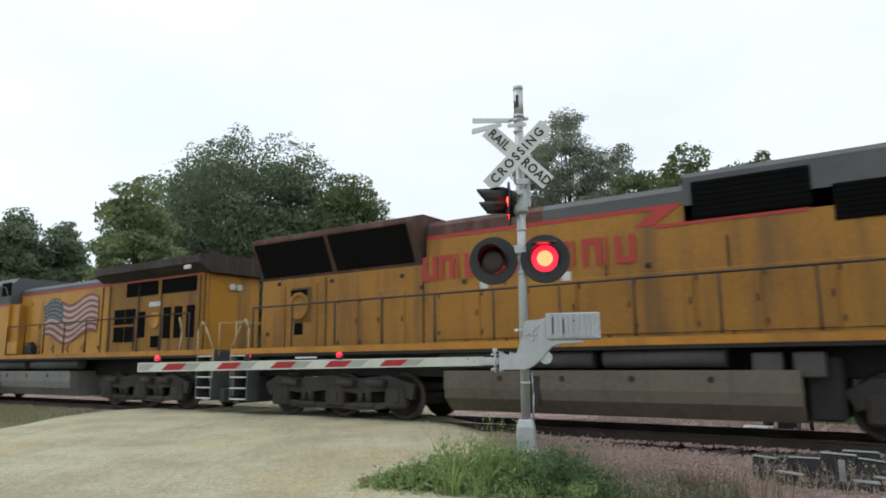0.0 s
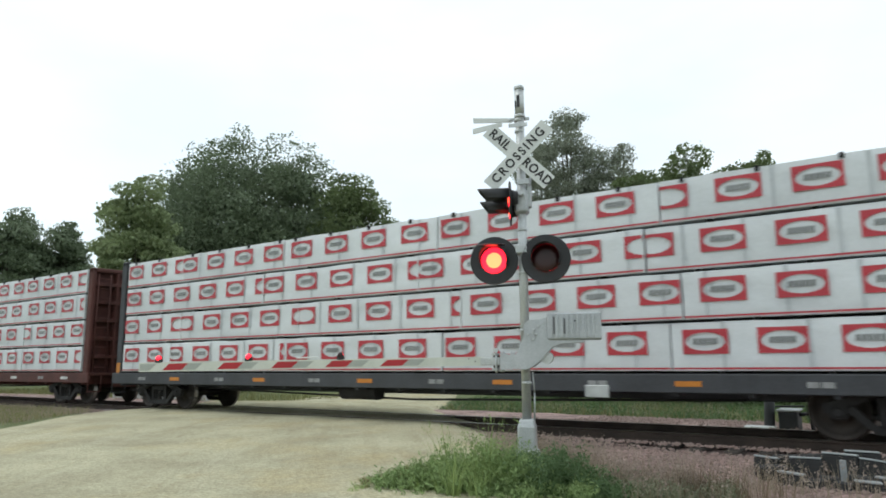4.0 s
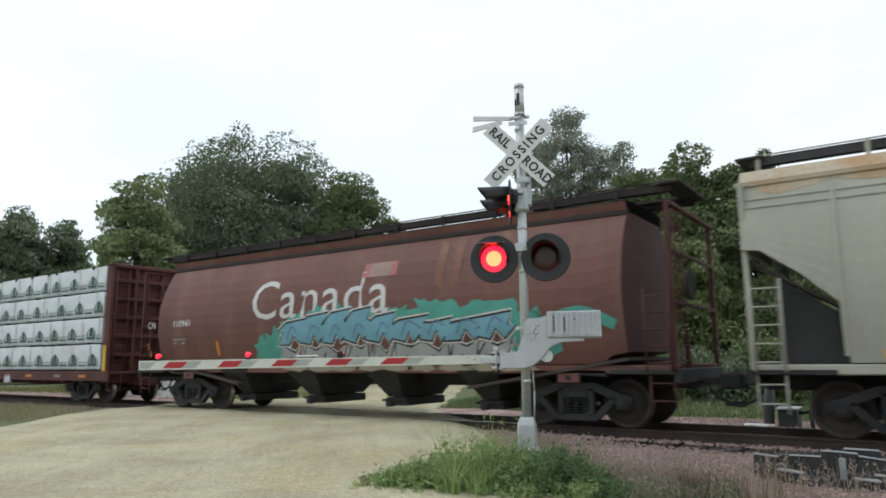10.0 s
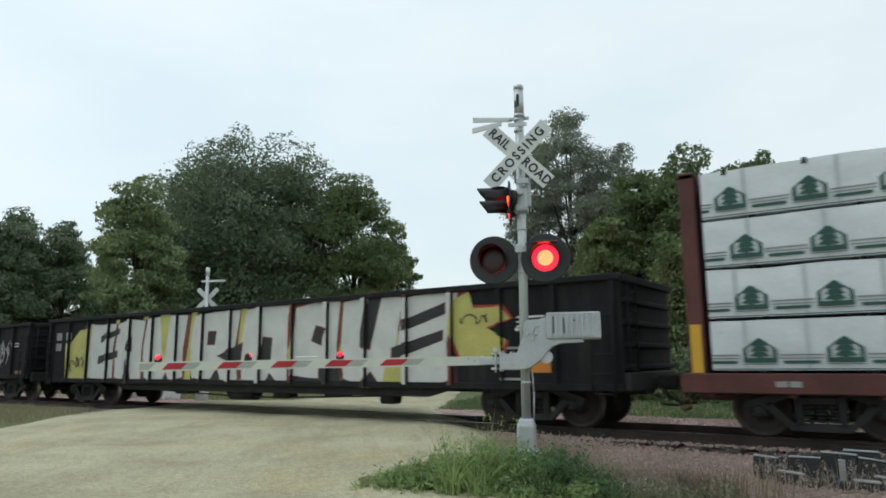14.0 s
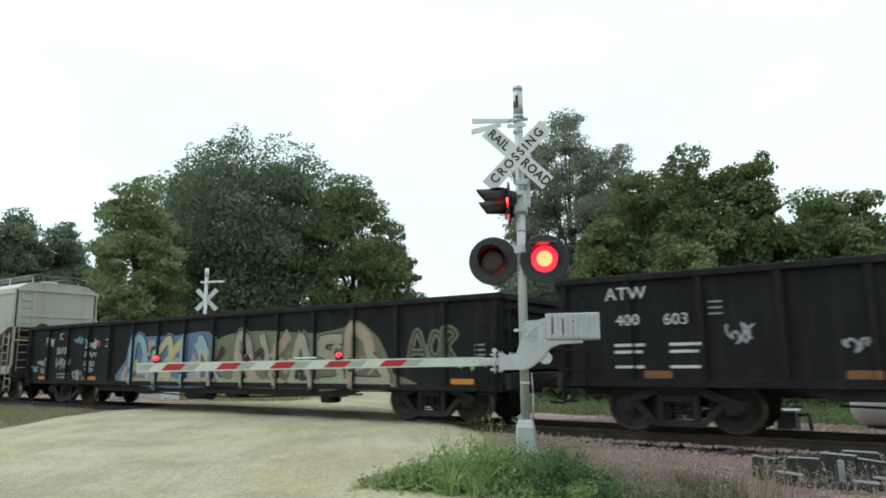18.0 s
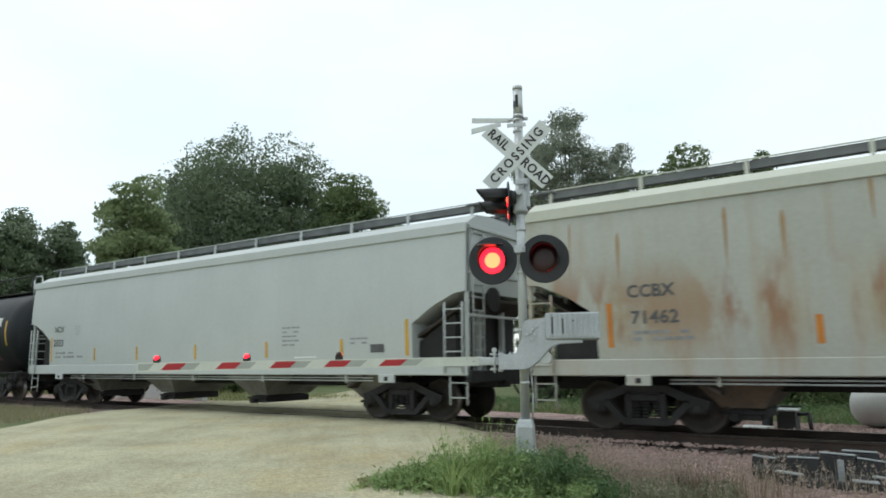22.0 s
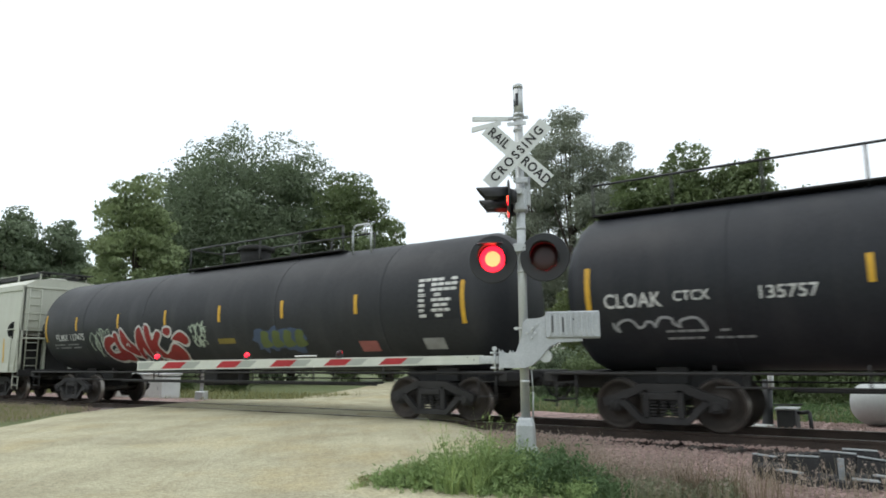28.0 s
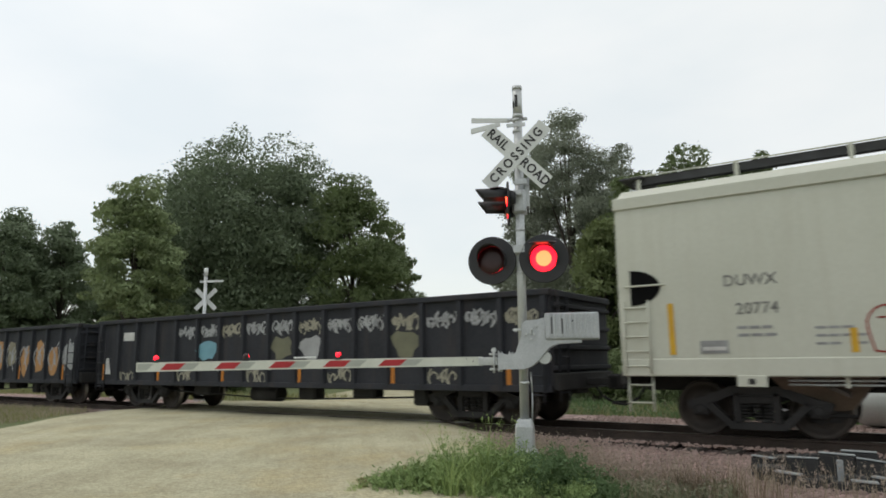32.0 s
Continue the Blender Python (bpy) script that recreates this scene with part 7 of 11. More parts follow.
def lead_unit():
    """The first engine, running with its radiator end trailing."""
    q0, q1 = -14.95, 6.75
    car, qc = car_thing("locomotive", q0, q1, "weathered yellow diesel locomotive with flared black radiators", "locomotive")
    X = lambda q: q - qc
    loco_frame(car, X(q0), X(q1))
    bm = bmesh.new()
    hood(bm, X(-14.35), X(-8.9), 1.0, 1.5, 3.55, 0.04)
    hood(bm, X(-8.9), X(1.2), 1.0, 1.5, 4.05, 0.04)
    part("hood", bm, M_YELD, car)
    bm = bmesh.new()
    hood(bm, X(-8.9), X(-6.0), 0.985, 4.04, 4.42, 0.12)
    part("hood_roof", bm, M_SOOTRED, car, "soot and rust covered hood roof")
    bm = bmesh.new()
    hood(bm, X(-6.0), X(-3.2), 0.985, 4.04, 4.42, 0.12)
    hood(bm, X(-3.2), X(1.2), 1.0, 3.7, 4.62, 0.1)
    part("hood_roof", bm, M_HGREY, car)
    bm = bmesh.new()
    block(bm, X(-8.9), X(-3.4), -1.008, -1.0, 4.0, 4.08)
    poly(bm, [(X(-4.1), -1.012, 3.72), (X(-3.75), -1.012, 3.72), (X(-3.2), -1.012, 4.08), (X(-3.6), -1.012, 4.08)])
    block(bm, X(-3.75), X(-1.2), -1.012, -1.004, 3.66, 3.72)
    part("red_line", bm, M_LRED, car)
    # flared radiators
    bm = bmesh.new()
    prof = [(-1.0, 3.45), (-1.42, 4.40), (-1.42, 4.50), (-1.0, 4.62), (1.0, 4.62), (1.42, 4.50), (1.42, 4.40), (1.0, 3.45)]
    loft(bm, [[(x, y, z) for y, z in prof] for x in (X(-14.35), X(-9.0))])
    part("radiator_housing", bm, M_SOOTRED, car, "sooty flared radiator housing")
    for a, b in ((-14.25, -11.75), (-11.6, -9.2)):
        bm = bmesh.new()
        for k in range(9):
            u0, u1 = k / 9, (k + 0.97) / 9
            p = lambda u: (-1.02 - 0.40 * u, 3.52 + 0.84 * u)
            (ya, za), (yb, zb) = p(u0), p(u1)
            v = [bm.verts.new(c) for c in ((X(a), ya - 0.02, za), (X(b), ya - 0.02, za), (X(b), yb - 0.02, zb), (X(a), yb - 0.02, zb),
                                          (X(a), ya + 0.01, za), (X(b), ya + 0.01, za), (X(b), yb + 0.01, zb), (X(a), yb + 0.01, zb))]
            for f in ((0, 1, 2, 3), (7, 6, 5, 4), (0, 4, 5, 1), (3, 2, 6, 7), (0, 3, 7, 4), (1, 5, 6, 2)):
                bm.faces.new([v[i] for i in f])
        bmesh.ops.recalc_face_normals(bm, faces=bm.faces[:])
        block(bm, X(a), X(b), -1.0, -0.98, 3.5, 3.6)
        part("radiator_grille", bm, M_GRILLE, car)
    for q in (-13.0, -10.4):
        bm = bmesh.new()
        tube(bm, (X(q), 0, 4.6), (X(q), 0, 4.68), 0.75, 0.7, 28)
        part("fan", bm, M_ROOFD, car)
    louvre(car, X(-3.05), X(-1.15), 3.75, 4.42, -1.01, 7)
    louvre(car, X(-0.85), X(1.0), 3.45, 4.05, -1.01, 7)
    # blower door and hood doors
    doors(car, [X(q) for q in (-11.6, -10.9, -10.2, -9.5)], 1.62, 2.9, -1.0, M_YELD)
    doors(car, [X(q) for q in (-8.6, -7.5, -6.4, -5.3, -4.2, -3.1, -2.0, -0.9, 0.2, 1.1)], 1.75, 2.85, -1.0, M_YELD)
    bm = bmesh.new()
    lathe(bm, [(0.0, 0.36), (-0.03, 0.36), (-0.035, 0.28), (-0.005, 0.26), (-0.03, 0.1), (-0.05, 0.02)], "y", 24, (X(-12.95), -1.0, 2.72))
    part("blower_cover", bm, M_YELD, car)
    louvre(car, X(-13.25), X(-12.65), 2.98, 3.15, -1.0, 2)
    louvre(car, X(-13.1), X(-12.8), 2.0, 2.3, -1.0, 3)
    bm = bmesh.new()
    block(bm, X(-13.55), X(-13.45), -1.03, -1.0, 1.55, 3.3, 0.01)
    block(bm, X(-12.4), X(-12.3), -1.03, -1.0, 1.55, 3.3, 0.01)
    pieces("door_frame", bm, M_YELD, car)
    surf = lambda z: -1.0
    block_letters(car, X(-9.0), X(-4.05), 3.07, 3.61, [1, 1, 0.45, 1, 1, -0.5, 1, 1, 1, 0.45, 1, 0.45, 1], surf, M_LRED, "row of red painted blocks along the hood")
    # small fittings and dirt lines
    bm = bmesh.new()
    for q in (-12.0, -9.0, -6.9, -4.7, -2.5):
        block(bm, X(q) - 0.02, X(q) + 0.02, -1.02, -1.0, 1.55, 3.4, 0.005)
    pieces("hood_seam", bm, M_GRIME, car)
    bm = bmesh.new()
    for q, z in ((-14.1, 2.0), (-11.8, 3.25), (-9.05, 2.9), (-7.9, 2.95), (-5.9, 2.95), (-3.9, 2.95), (-13.7, 3.3), (-9.6, 3.2)):
        block(bm, X(q) - 0.05, X(q) + 0.05, -1.035, -1.0, z, z + 0.09, 0.01)
    pieces("lift_lug", bm, M_ROOFD, car)
    bm = bmesh.new()
    block(bm, X(-5.62), X(-5.42), -1.03, -1.0, 2.82, 3.0, 0.01)
    part("notice_plate", bm, M_STEN, car)
    bm = bmesh.new()
    block(bm, X(-7.5), X(-7.3), -1.03, -1.0, 2.80, 2.98, 0.01)
    part("notice_plate", bm, M_STEN, car)
    # flat panel: the shade of the blower recess is put into its colour
    panel(car, X(-13.22), X(-12.5), 2.3, 3.2, lambda z: -1.0, M_GRILLEY, "blower_recess", "flat dark panel painted as the recess shade round the blower", 0.006, 1)
    handrail(car, [X(-14.2 + 1.45 * k) for k in range(15)], -1.42, 1.7, 2.72, M_ROOFD)
    # cab at the leading end
    bm = bmesh.new()
    hood(bm, X(1.2), X(4.0), 1.48, 1.5, 4.65, 0.3)
    hood(bm, X(4.0), X(5.9), 1.1, 1.5, 3.4, 0.3)
    part("cab", bm, M_YELD, car)
    bm = bmesh.new()
    block(bm, X(1.6), X(2.5), -1.5, -1.47, 3.3, 4.1, 0.02)
    block(bm, X(2.7), X(3.6), -1.5, -1.47, 3.3, 4.1, 0.02)
    part("cab_window", bm, M_GLASSD, car)
    end_steps(car, X(q0), -1)
    end_steps(car, X(q1), 1)
    # frame equipment under the walkway
    bm = bmesh.new()
    tube(bm, (X(-8.3), -1.25, 1.31), (X(-4.9), -1.25, 1.31), 0.17, 0.17, 18)
    tube(bm, (X(-4.7), -1.25, 1.31), (X(-2.6), -1.25, 1.31), 0.17, 0.17, 18)
    for q in (-2.2, -1.6):
        block(bm, X(q), X(q) + 0.45, -1.4, -1.0, 0.98, 1.38, 0.03)
    pieces("air_reservoir", bm, M_FUEL, car)
    fuel_tank(car, X(-8.15), X(-1.5), M_FUELG)
    six_wheel_bogie(car, qc, X(-11.55), -1)
    six_wheel_bogie(car, qc, X(1.45), 1)
    bm = bmesh.new()
    block(bm, X(-1.45), X(-0.95), -1.25, 1.25, 0.32, 1.3, 0.04)
    part("equipment_rack", bm, M_FRAMED, car)
    coupler(car, X(q0))
    coupler(car, X(q1))
    return car


def second_unit():
    """The second engine, with its cab trailing and a large flag painted on its hood."""
    q0, q1 = -36.95, -15.75
    car, qc = car_thing("locomotive", q0, q1, "yellow and grey diesel locomotive with a painted flag, cab trailing", "locomotive")
    X = lambda q: q - qc
    loco_frame(car, X(q0), X(q1))
    bm = bmesh.new()
    hood(bm, X(-28.0), X(-21.9), 1.02, 1.5, 3.95, 0.04)
    part("hood", bm, M_YEL, car)
    bm = bmesh.new()
    hood(bm, X(-21.9), X(-16.85), 1.02, 1.5, 3.95, 0.04)
    part("radiator_cab", bm, M_YELS, car, "sooty yellow rear of the hood")
    bm = bmesh.new()
    hood(bm, X(-28.0), X(-21.9), 1.0, 3.94, 4.18, 0.12)
    part("hood_roof", bm, M_HGREY, car)
    # radiator wings over the rear
    bm = bmesh.new()
    prof = [(-1.02, 3.92), (-1.46, 4.16), (-1.46, 4.38), (-1.1, 4.46), (1.1, 4.46), (1.46, 4.38), (1.46, 4.16), (1.02, 3.92)]
    loft(bm, [[(X(-22.3), y * 0.9, z) for y, z in prof], [(X(-21.6), y, z) for y, z in prof], [(X(-16.55), y, z) for y, z in prof]])
    part("radiator_wing", bm, M_ROOFD, car, "dark overhanging radiator wing")
    for a, b in ((-20.8, -19.1), (-18.9, -17.2)):
        louvre(car, X(a), X(b), 3.42, 3.86, -1.03, 5)
    bm = bmesh.new()
    block(bm, X(-28.0), X(-21.9), -1.035, -1.02, 3.88, 3.95)
    block(bm, X(-21.9), X(-16.85), -1.035, -1.02, 3.88, 3.93)
    part("red_line", bm, M_LRED, car)
    # cab, nose and equipment cab
    bm = bmesh.new()
    hood(bm, X(-34.85), X(-32.0), 1.48, 1.5, 3.75, 0.02)
    hood(bm, X(-32.0), X(-28.0), 1.40, 1.5, 3.60, 0.02)
    part("cab", bm, M_YEL, car)
    bm = bmesh.new()
    prof = lambda x, z, w: [(x, -w, 1.5), (x, -w, z - 0.12), (x, -w + 0.14, z), (x, w - 0.14, z), (x, w, z - 0.12), (x, w, 1.5)]
    loft(bm, [prof(X(-36.35), 2.75, 1.10), prof(X(-36.2), 2.95, 1.3), prof(X(-35.4), 3.48, 1.42), prof(X(-34.85), 3.70, 1.46)])
    part("nose", bm, M_YEL, car)
    bm = bmesh.new()
    roof = [(-1.46, 3.74), (-1.42, 4.45), (-1.15, 4.72), (1.15, 4.72), (1.42, 4.45), (1.46, 3.74)]
    loft(bm, [[(X(-34.95) + (0.25 if z < 4 else 0.05), y, z) for y, z in roof], [(X(-32.1), y, z) for y, z in roof]])
    part("cab_roof", bm, M_HGREY, car)
    bm = bmesh.new()
    block(bm, X(-35.0), X(-32.3), -1.2, 1.2, 4.72, 4.76, 0.015)
    part("roof_cap", bm, M_SIGNW, car, "pale cab roof")
    bm = bmesh.new()
    hood(bm, X(-32.0), X(-28.0), 1.36, 3.58, 4.60, 0.25)
    part("equipment_cab", bm, M_HGREY, car)
    bm = bmesh.new()
    block(bm, X(-34.85), X(-32.0), -1.495, -1.48, 3.66, 3.74)
    block(bm, X(-32.0), X(-28.0), -1.415, -1.40, 3.52, 3.60)
    poly(bm, [(X(-32.1), -1.497, 3.66), (X(-32.0), -1.497, 3.66), (X(-31.95), -1.497, 3.95), (X(-32.1), -1.497, 3.95)])
    part("red_line", bm, M_LRED, car)
    for a, b in ((-34.25, -33.4), (-33.25, -32.6)):
        bm = bmesh.new()
        block(bm, X(a), X(b), -1.475, -1.43, 3.78, 4.32, 0.02)
        part("cab_window", bm, M_GLASSD, car)
    bm = bmesh.new()
    block(bm, X(-34.4), X(-34.28), -1.52, -1.46, 3.76, 4.30, 0.01)
    block(bm, X(-34.45), X(-33.3), -1.62, -1.44, 4.34, 4.40, 0.01)
    part("window_visor", bm, M_STEN, car)
    bm = bmesh.new()
    block(bm, X(-35.02), X(-34.86), -1.2, -0.3, 3.85, 4.35, 0.02)
    part("windshield", bm, M_GLASSD, car)
    for a, b in ((-30.75, -30.05), (-29.8, -29.1), (-28.75, -28.05)):
        louvre(car, X(a), X(b), 3.92, 4.42, -1.372, 6)
    # lettering and panels
    surf = lambda z: -1.48
    words(car, "6365", 0.78, X(-34.05), 3.06, surf, M_LRED, 1.0, "red road number on the cab side", 0.008, "road_number")
    words(car, "BUILDING AMERICA", 0.26, X(-30.35), 2.78, lambda z: -1.40, M_WORDB, 1.0, "dark slogan lettering", 0.008)
    panel(car, X(-34.2), X(-32.95), 1.85, 2.55, surf, M_GREENP, "patch_panel", "grey green repair panel", 0.02, 1)
    panel(car, X(-34.1), X(-33.75), 2.05, 2.42, surf, M_GRILLE, "panel_grille", "", 0.03, 1)
    # another flat panel, coloured like a step recess in shade
    panel(car, X(-34.75), X(-34.4), 1.75, 2.2, surf, M_GRILLEY, "step_recess", "", 0.02, 1)
    panel(car, X(-32.3), X(-31.92), 2.45, 2.75, lambda z: -1.485, M_FLAGW, "shield_emblem", "small red white and blue shield shape", 0.012, 1)
    panel(car, X(-32.3), X(-31.92), 2.75, 2.95, lambda z: -1.485, M_FLAGB, "shield_emblem", "", 0.012, 1)
    panel(car, X(-32.26), X(-31.96), 2.50, 2.60, lambda z: -1.485, M_FLAGR, "shield_emblem", "", 0.016, 1)
    # equipment boxes on the walkway behind the cab
    bm = bmesh.new()
    block(bm, X(-28.0), X(-27.1), -1.42, -1.0, 1.7, 2.16, 0.02)
    block(bm, X(-28.0), X(-27.4), -1.30, -1.0, 1.95, 3.55, 0.03)
    part("equipment_box", bm, M_YEL, car)
    bm = bmesh.new()
    block(bm, X(-26.9), X(-26.4), -1.25, -1.0, 1.7, 2.02, 0.03)
    tube(bm, (X(-26.8), -1.15, 2.06), (X(-26.5), -1.15, 2.06), 0.08, 0.08, 12)
    part("valve_gear", bm, M_DARK, car)
    # the flag, waving, on the hood side
    fx0, fx1, f0, f1 = X(-26.1), X(-22.5), 2.20, 3.62
    def wave(u, v):
        top = f1 - 0.30 * (1 - min(1, u * 3)) * (1 - min(1.0, u * 2)) + 0.17 * math.sin(u * 8.5 + 0.4) - 0.10 * u
        bot = f0 - 0.04 + 0.20 * math.sin(u * 8.0 + 0.9) + 0.10 * u * u
        return (fx0 + (fx1 - fx0) * u + 0.10 * math.sin(v * 3), bot + (top - bot) * v)
    for colour, mat in ((0, M_FLAGR), (1, M_FLAGW), (2, M_FLAGB)):
        bm = bmesh.new()
        for sidx in range(13):
            for k in range(30):
                u0, u1 = k / 30, (k + 1) / 30
                blue = u0 < 0.36 and sidx >= 6
                c = 2 if blue else sidx % 2
                if c != colour:
                    continue
                p = [wave(u0, sidx / 13), wave(u1, sidx / 13), wave(u1, (sidx + 1) / 13), wave(u0, (sidx + 1) / 13)]
                poly(bm, [(x, 0, z) for x, z in p])
        decal("painted_flag", car, bm, mat, 0, 0, lambda z: -1.02, 0.032, "waving flag painted on the hood")
    bm = bmesh.new()
    for i in range(7):
        for j in range(5):
            u, v = 0.03 + 0.31 * (i + 0.5) / 7, 6 / 13 + 7 / 13 * (j + 0.5) / 5
            x, z = wave(u, v)
            poly(bm, [(x - 0.03, 0, z - 0.03), (x + 0.03, 0, z - 0.03), (x + 0.03, 0, z + 0.03), (x - 0.03, 0, z + 0.03)])
    decal("flag_stars", car, bm, M_FLAGW, 0, 0, lambda z: -1.02, 0.038)
    # hood doors and grilles
    doors(car, [X(q) for q in (-27.0, -26.2)], 1.62, 3.7, -1.02, M_YEL)
    doors(car, [X(q) for q in (-26.2, -25.2, -24.2, -23.2, -22.2)], 1.62, 2.1, -1.02, M_YEL)
    for a in (-21.42, -20.8):
        for z in (2.0, 2.56):
            louvre(car, X(a), X(a) + 0.55, z, z + 0.48, -1.03, 4)
    louvre(car, X(-20.08), X(-19.72), 2.12, 2.92, -1.03, 8)
    for a in (-18.75, -18.2, -17.6):
        louvre(car, X(a), X(a) + 0.36, 2.06, 3.0, -1.03, 8)
    bm = bmesh.new()
    lathe(bm, [(0.0, 0.26), (-0.03, 0.26), (-0.035, 0.2), (-0.005, 0.18), (-0.03, 0.02)], "y", 20, (X(-19.2), -1.02, 2.62))
    part("blower_cover", bm, M_YEL, car)
    louvre(car, X(-19.35), X(-18.95), 1.8, 2.15, -1.03, 3)
    panel(car, X(-19.5), X(-18.9), 3.05, 3.2, lambda z: -1.02, M_STEN, "notice_plate", "", 0.03, 1)
    bm = bmesh.new()
    for q in (-27.9, -22.2, -21.75, -20.1, -18.9, -17.0):
        block(bm, X(q) - 0.025, X(q) + 0.025, -1.045, -1.02, 1.55, 3.85, 0.006)
    pieces("hood_seam", bm, M_GRIME, car)
    bm = bmesh.new()
    block(bm, X(-24.5), X(-23.7), -0.35, 0.35, 4.15, 4.42, 0.04)
    block(bm, X(-26.2), X(-25.7), -0.2, 0.2, 4.15, 4.32, 0.04)
    part("exhaust_stack", bm, M_ROOFD, car)
    handrail(car, [X(-27.9 + 1.38 * k) for k in range(8)] + [X(-16.9)], -1.43, 1.7, 2.72, M_ROOFD)
    bm = bmesh.new()
    pipe(bm, [(X(-32.0), -1.42, 3.62), (X(-32.0), -1.42, 4.2), (X(-28.4), -1.42, 4.25), (X(-27.9), -1.42, 3.62)], 0.02)
    pipe(bm, [(X(-30.2), -1.42, 3.6), (X(-30.2), -1.42, 4.23)], 0.018)
    pipe(bm, [(X(-29.0), -1.42, 3.6), (X(-29.0), -1.42, 4.24)], 0.018)
    part("roof_handrail", bm, M_HGREY, car)
    # rear end: platform, lights, number box
    bm = bmesh.new()
    block(bm, X(-16.86), X(-16.78), -0.95, 0.95, 1.5, 3.9, 0.02)
    part("rear_wall", bm, M_YEL, car)
    bm = bmesh.new()
    tube(bm, (X(-16.8), -0.12, 3.55), (X(-16.68), -0.12, 3.55), 0.1, 0.1, 12)
    tube(bm, (X(-16.8), 0.12, 3.55), (X(-16.68), 0.12, 3.55), 0.1, 0.1, 12)
    part("rear_lamp", bm, M_STEN, car)
    bm = bmesh.new()
    block(bm, X(-17.25), X(-16.95), -1.45, -1.40, 4.0, 4.12, 0.01)
    part("marker", bm, M_STEN, car)
    bm = bmesh.new()
    pipe(bm, [(X(-17.3), -1.43, 1.5), (X(-17.2), -1.43, 2.2), (X(-17.35), -1.43, 2.62)], 0.03)
    part("grab_iron", bm, M_HRAIL, car, "pale bent grab irons")
    end_steps(car, X(q0), -1)
    end_steps(car, X(q1), 1)
    bm = bmesh.new()
    block(bm, X(-31.0), X(-30.6), -1.3, -0.9, 1.0, 1.5, 0.03)
    tube(bm, (X(-26.0), -1.25, 1.32), (X(-22.8), -1.25, 1.32), 0.16, 0.16, 18)
    tube(bm, (X(-30.2), -1.25, 1.32), (X(-26.4), -1.25, 1.32), 0.16, 0.16, 18)
    pieces("air_reservoir", bm, M_FUEL, car)
    fuel_tank(car, X(-30.5), X(-23.1), M_FUELL)
    six_wheel_bogie(car, qc, X(-33.2), -1)
    six_wheel_bogie(car, qc, X(-19.6), 1)
    coupler(car, X(q0))
    coupler(car, X(q1))


M_WORDB = material("slogan_brown", (0.12, 0.07, 0.02), None, 8, 0.6)
# yellow darkened to paint the shade of recesses that are not modelled
M_GRILLEY = material("shaded_recess", (0.12, 0.07, 0.012), None, 6, 0.7)
lead_unit()
second_unit()


# ---- lettering, markings and graffiti on the cars ----
def paint(name, col, dark=None, rough=0.55):
    return material(name, col, dark or tuple(c * 0.7 for c in col), 6, rough, fine=0.5)


P_WHITE = paint("spray_white", (0.58, 0.58, 0.56), (0.46, 0.46, 0.45))
P_GREY = paint("spray_grey", (0.36, 0.37, 0.38))
P_YEL = paint("spray_pale_yellow", (0.50, 0.46, 0.13))
P_RED = paint("spray_red", (0.36, 0.035, 0.025))
P_REDB = paint("spray_dark_red", (0.16, 0.028, 0.018))
P_REDT = paint("spray_deep_red", (0.27, 0.018, 0.018), (0.20, 0.014, 0.014))
P_MINT = paint("spray_pale_green", (0.40, 0.46, 0.37), (0.26, 0.31, 0.25))
P_PALEB = paint("spray_pale_blue", (0.27, 0.40, 0.46), (0.20, 0.31, 0.38))
P_PALEY = paint("spray_cream", (0.44, 0.40, 0.22), (0.34, 0.31, 0.17))
P_BLUSH = paint("spray_blush", (0.38, 0.27, 0.21), (0.29, 0.21, 0.165))
P_STONE = paint("spray_stone", (0.33, 0.31, 0.24), (0.23, 0.22, 0.17))
P_LILAC = paint("spray_lilac", (0.34, 0.30, 0.36), (0.26, 0.23, 0.28))
P_WHEAT = paint("faded_wheat", (0.17, 0.068, 0.03), (0.13, 0.052, 0.032))
P_BLACK = paint("spray_black", (0.015, 0.015, 0.016))
P_TEAL = paint("spray_teal", (0.07, 0.32, 0.26))
P_BLUE = paint("spray_sky_blue", (0.16, 0.36, 0.45))
P_BLUED = paint("spray_blue", (0.10, 0.17, 0.30))
P_PINK = paint("spray_pink", (0.30, 0.20, 0.165))
P_TAN = paint("spray_tan", (0.25, 0.22, 0.15))
P_OLIVE = paint("spray_olive", (0.15, 0.15, 0.095))
P_ORANGE = paint("spray_orange", (0.45, 0.22, 0.07))
P_MAPLE = paint("faded_red_emblem", (0.36, 0.12, 0.11))
P_PEACH = paint("spray_peach", (0.50, 0.34, 0.21), (0.40, 0.27, 0.16))
P_SAND = paint("dusty_sand", (0.50, 0.44, 0.34), (0.36, 0.31, 0.24))
P_RUSTL = paint("rust_wash", (0.36, 0.25, 0.13), (0.30, 0.19, 0.1), 0.85)


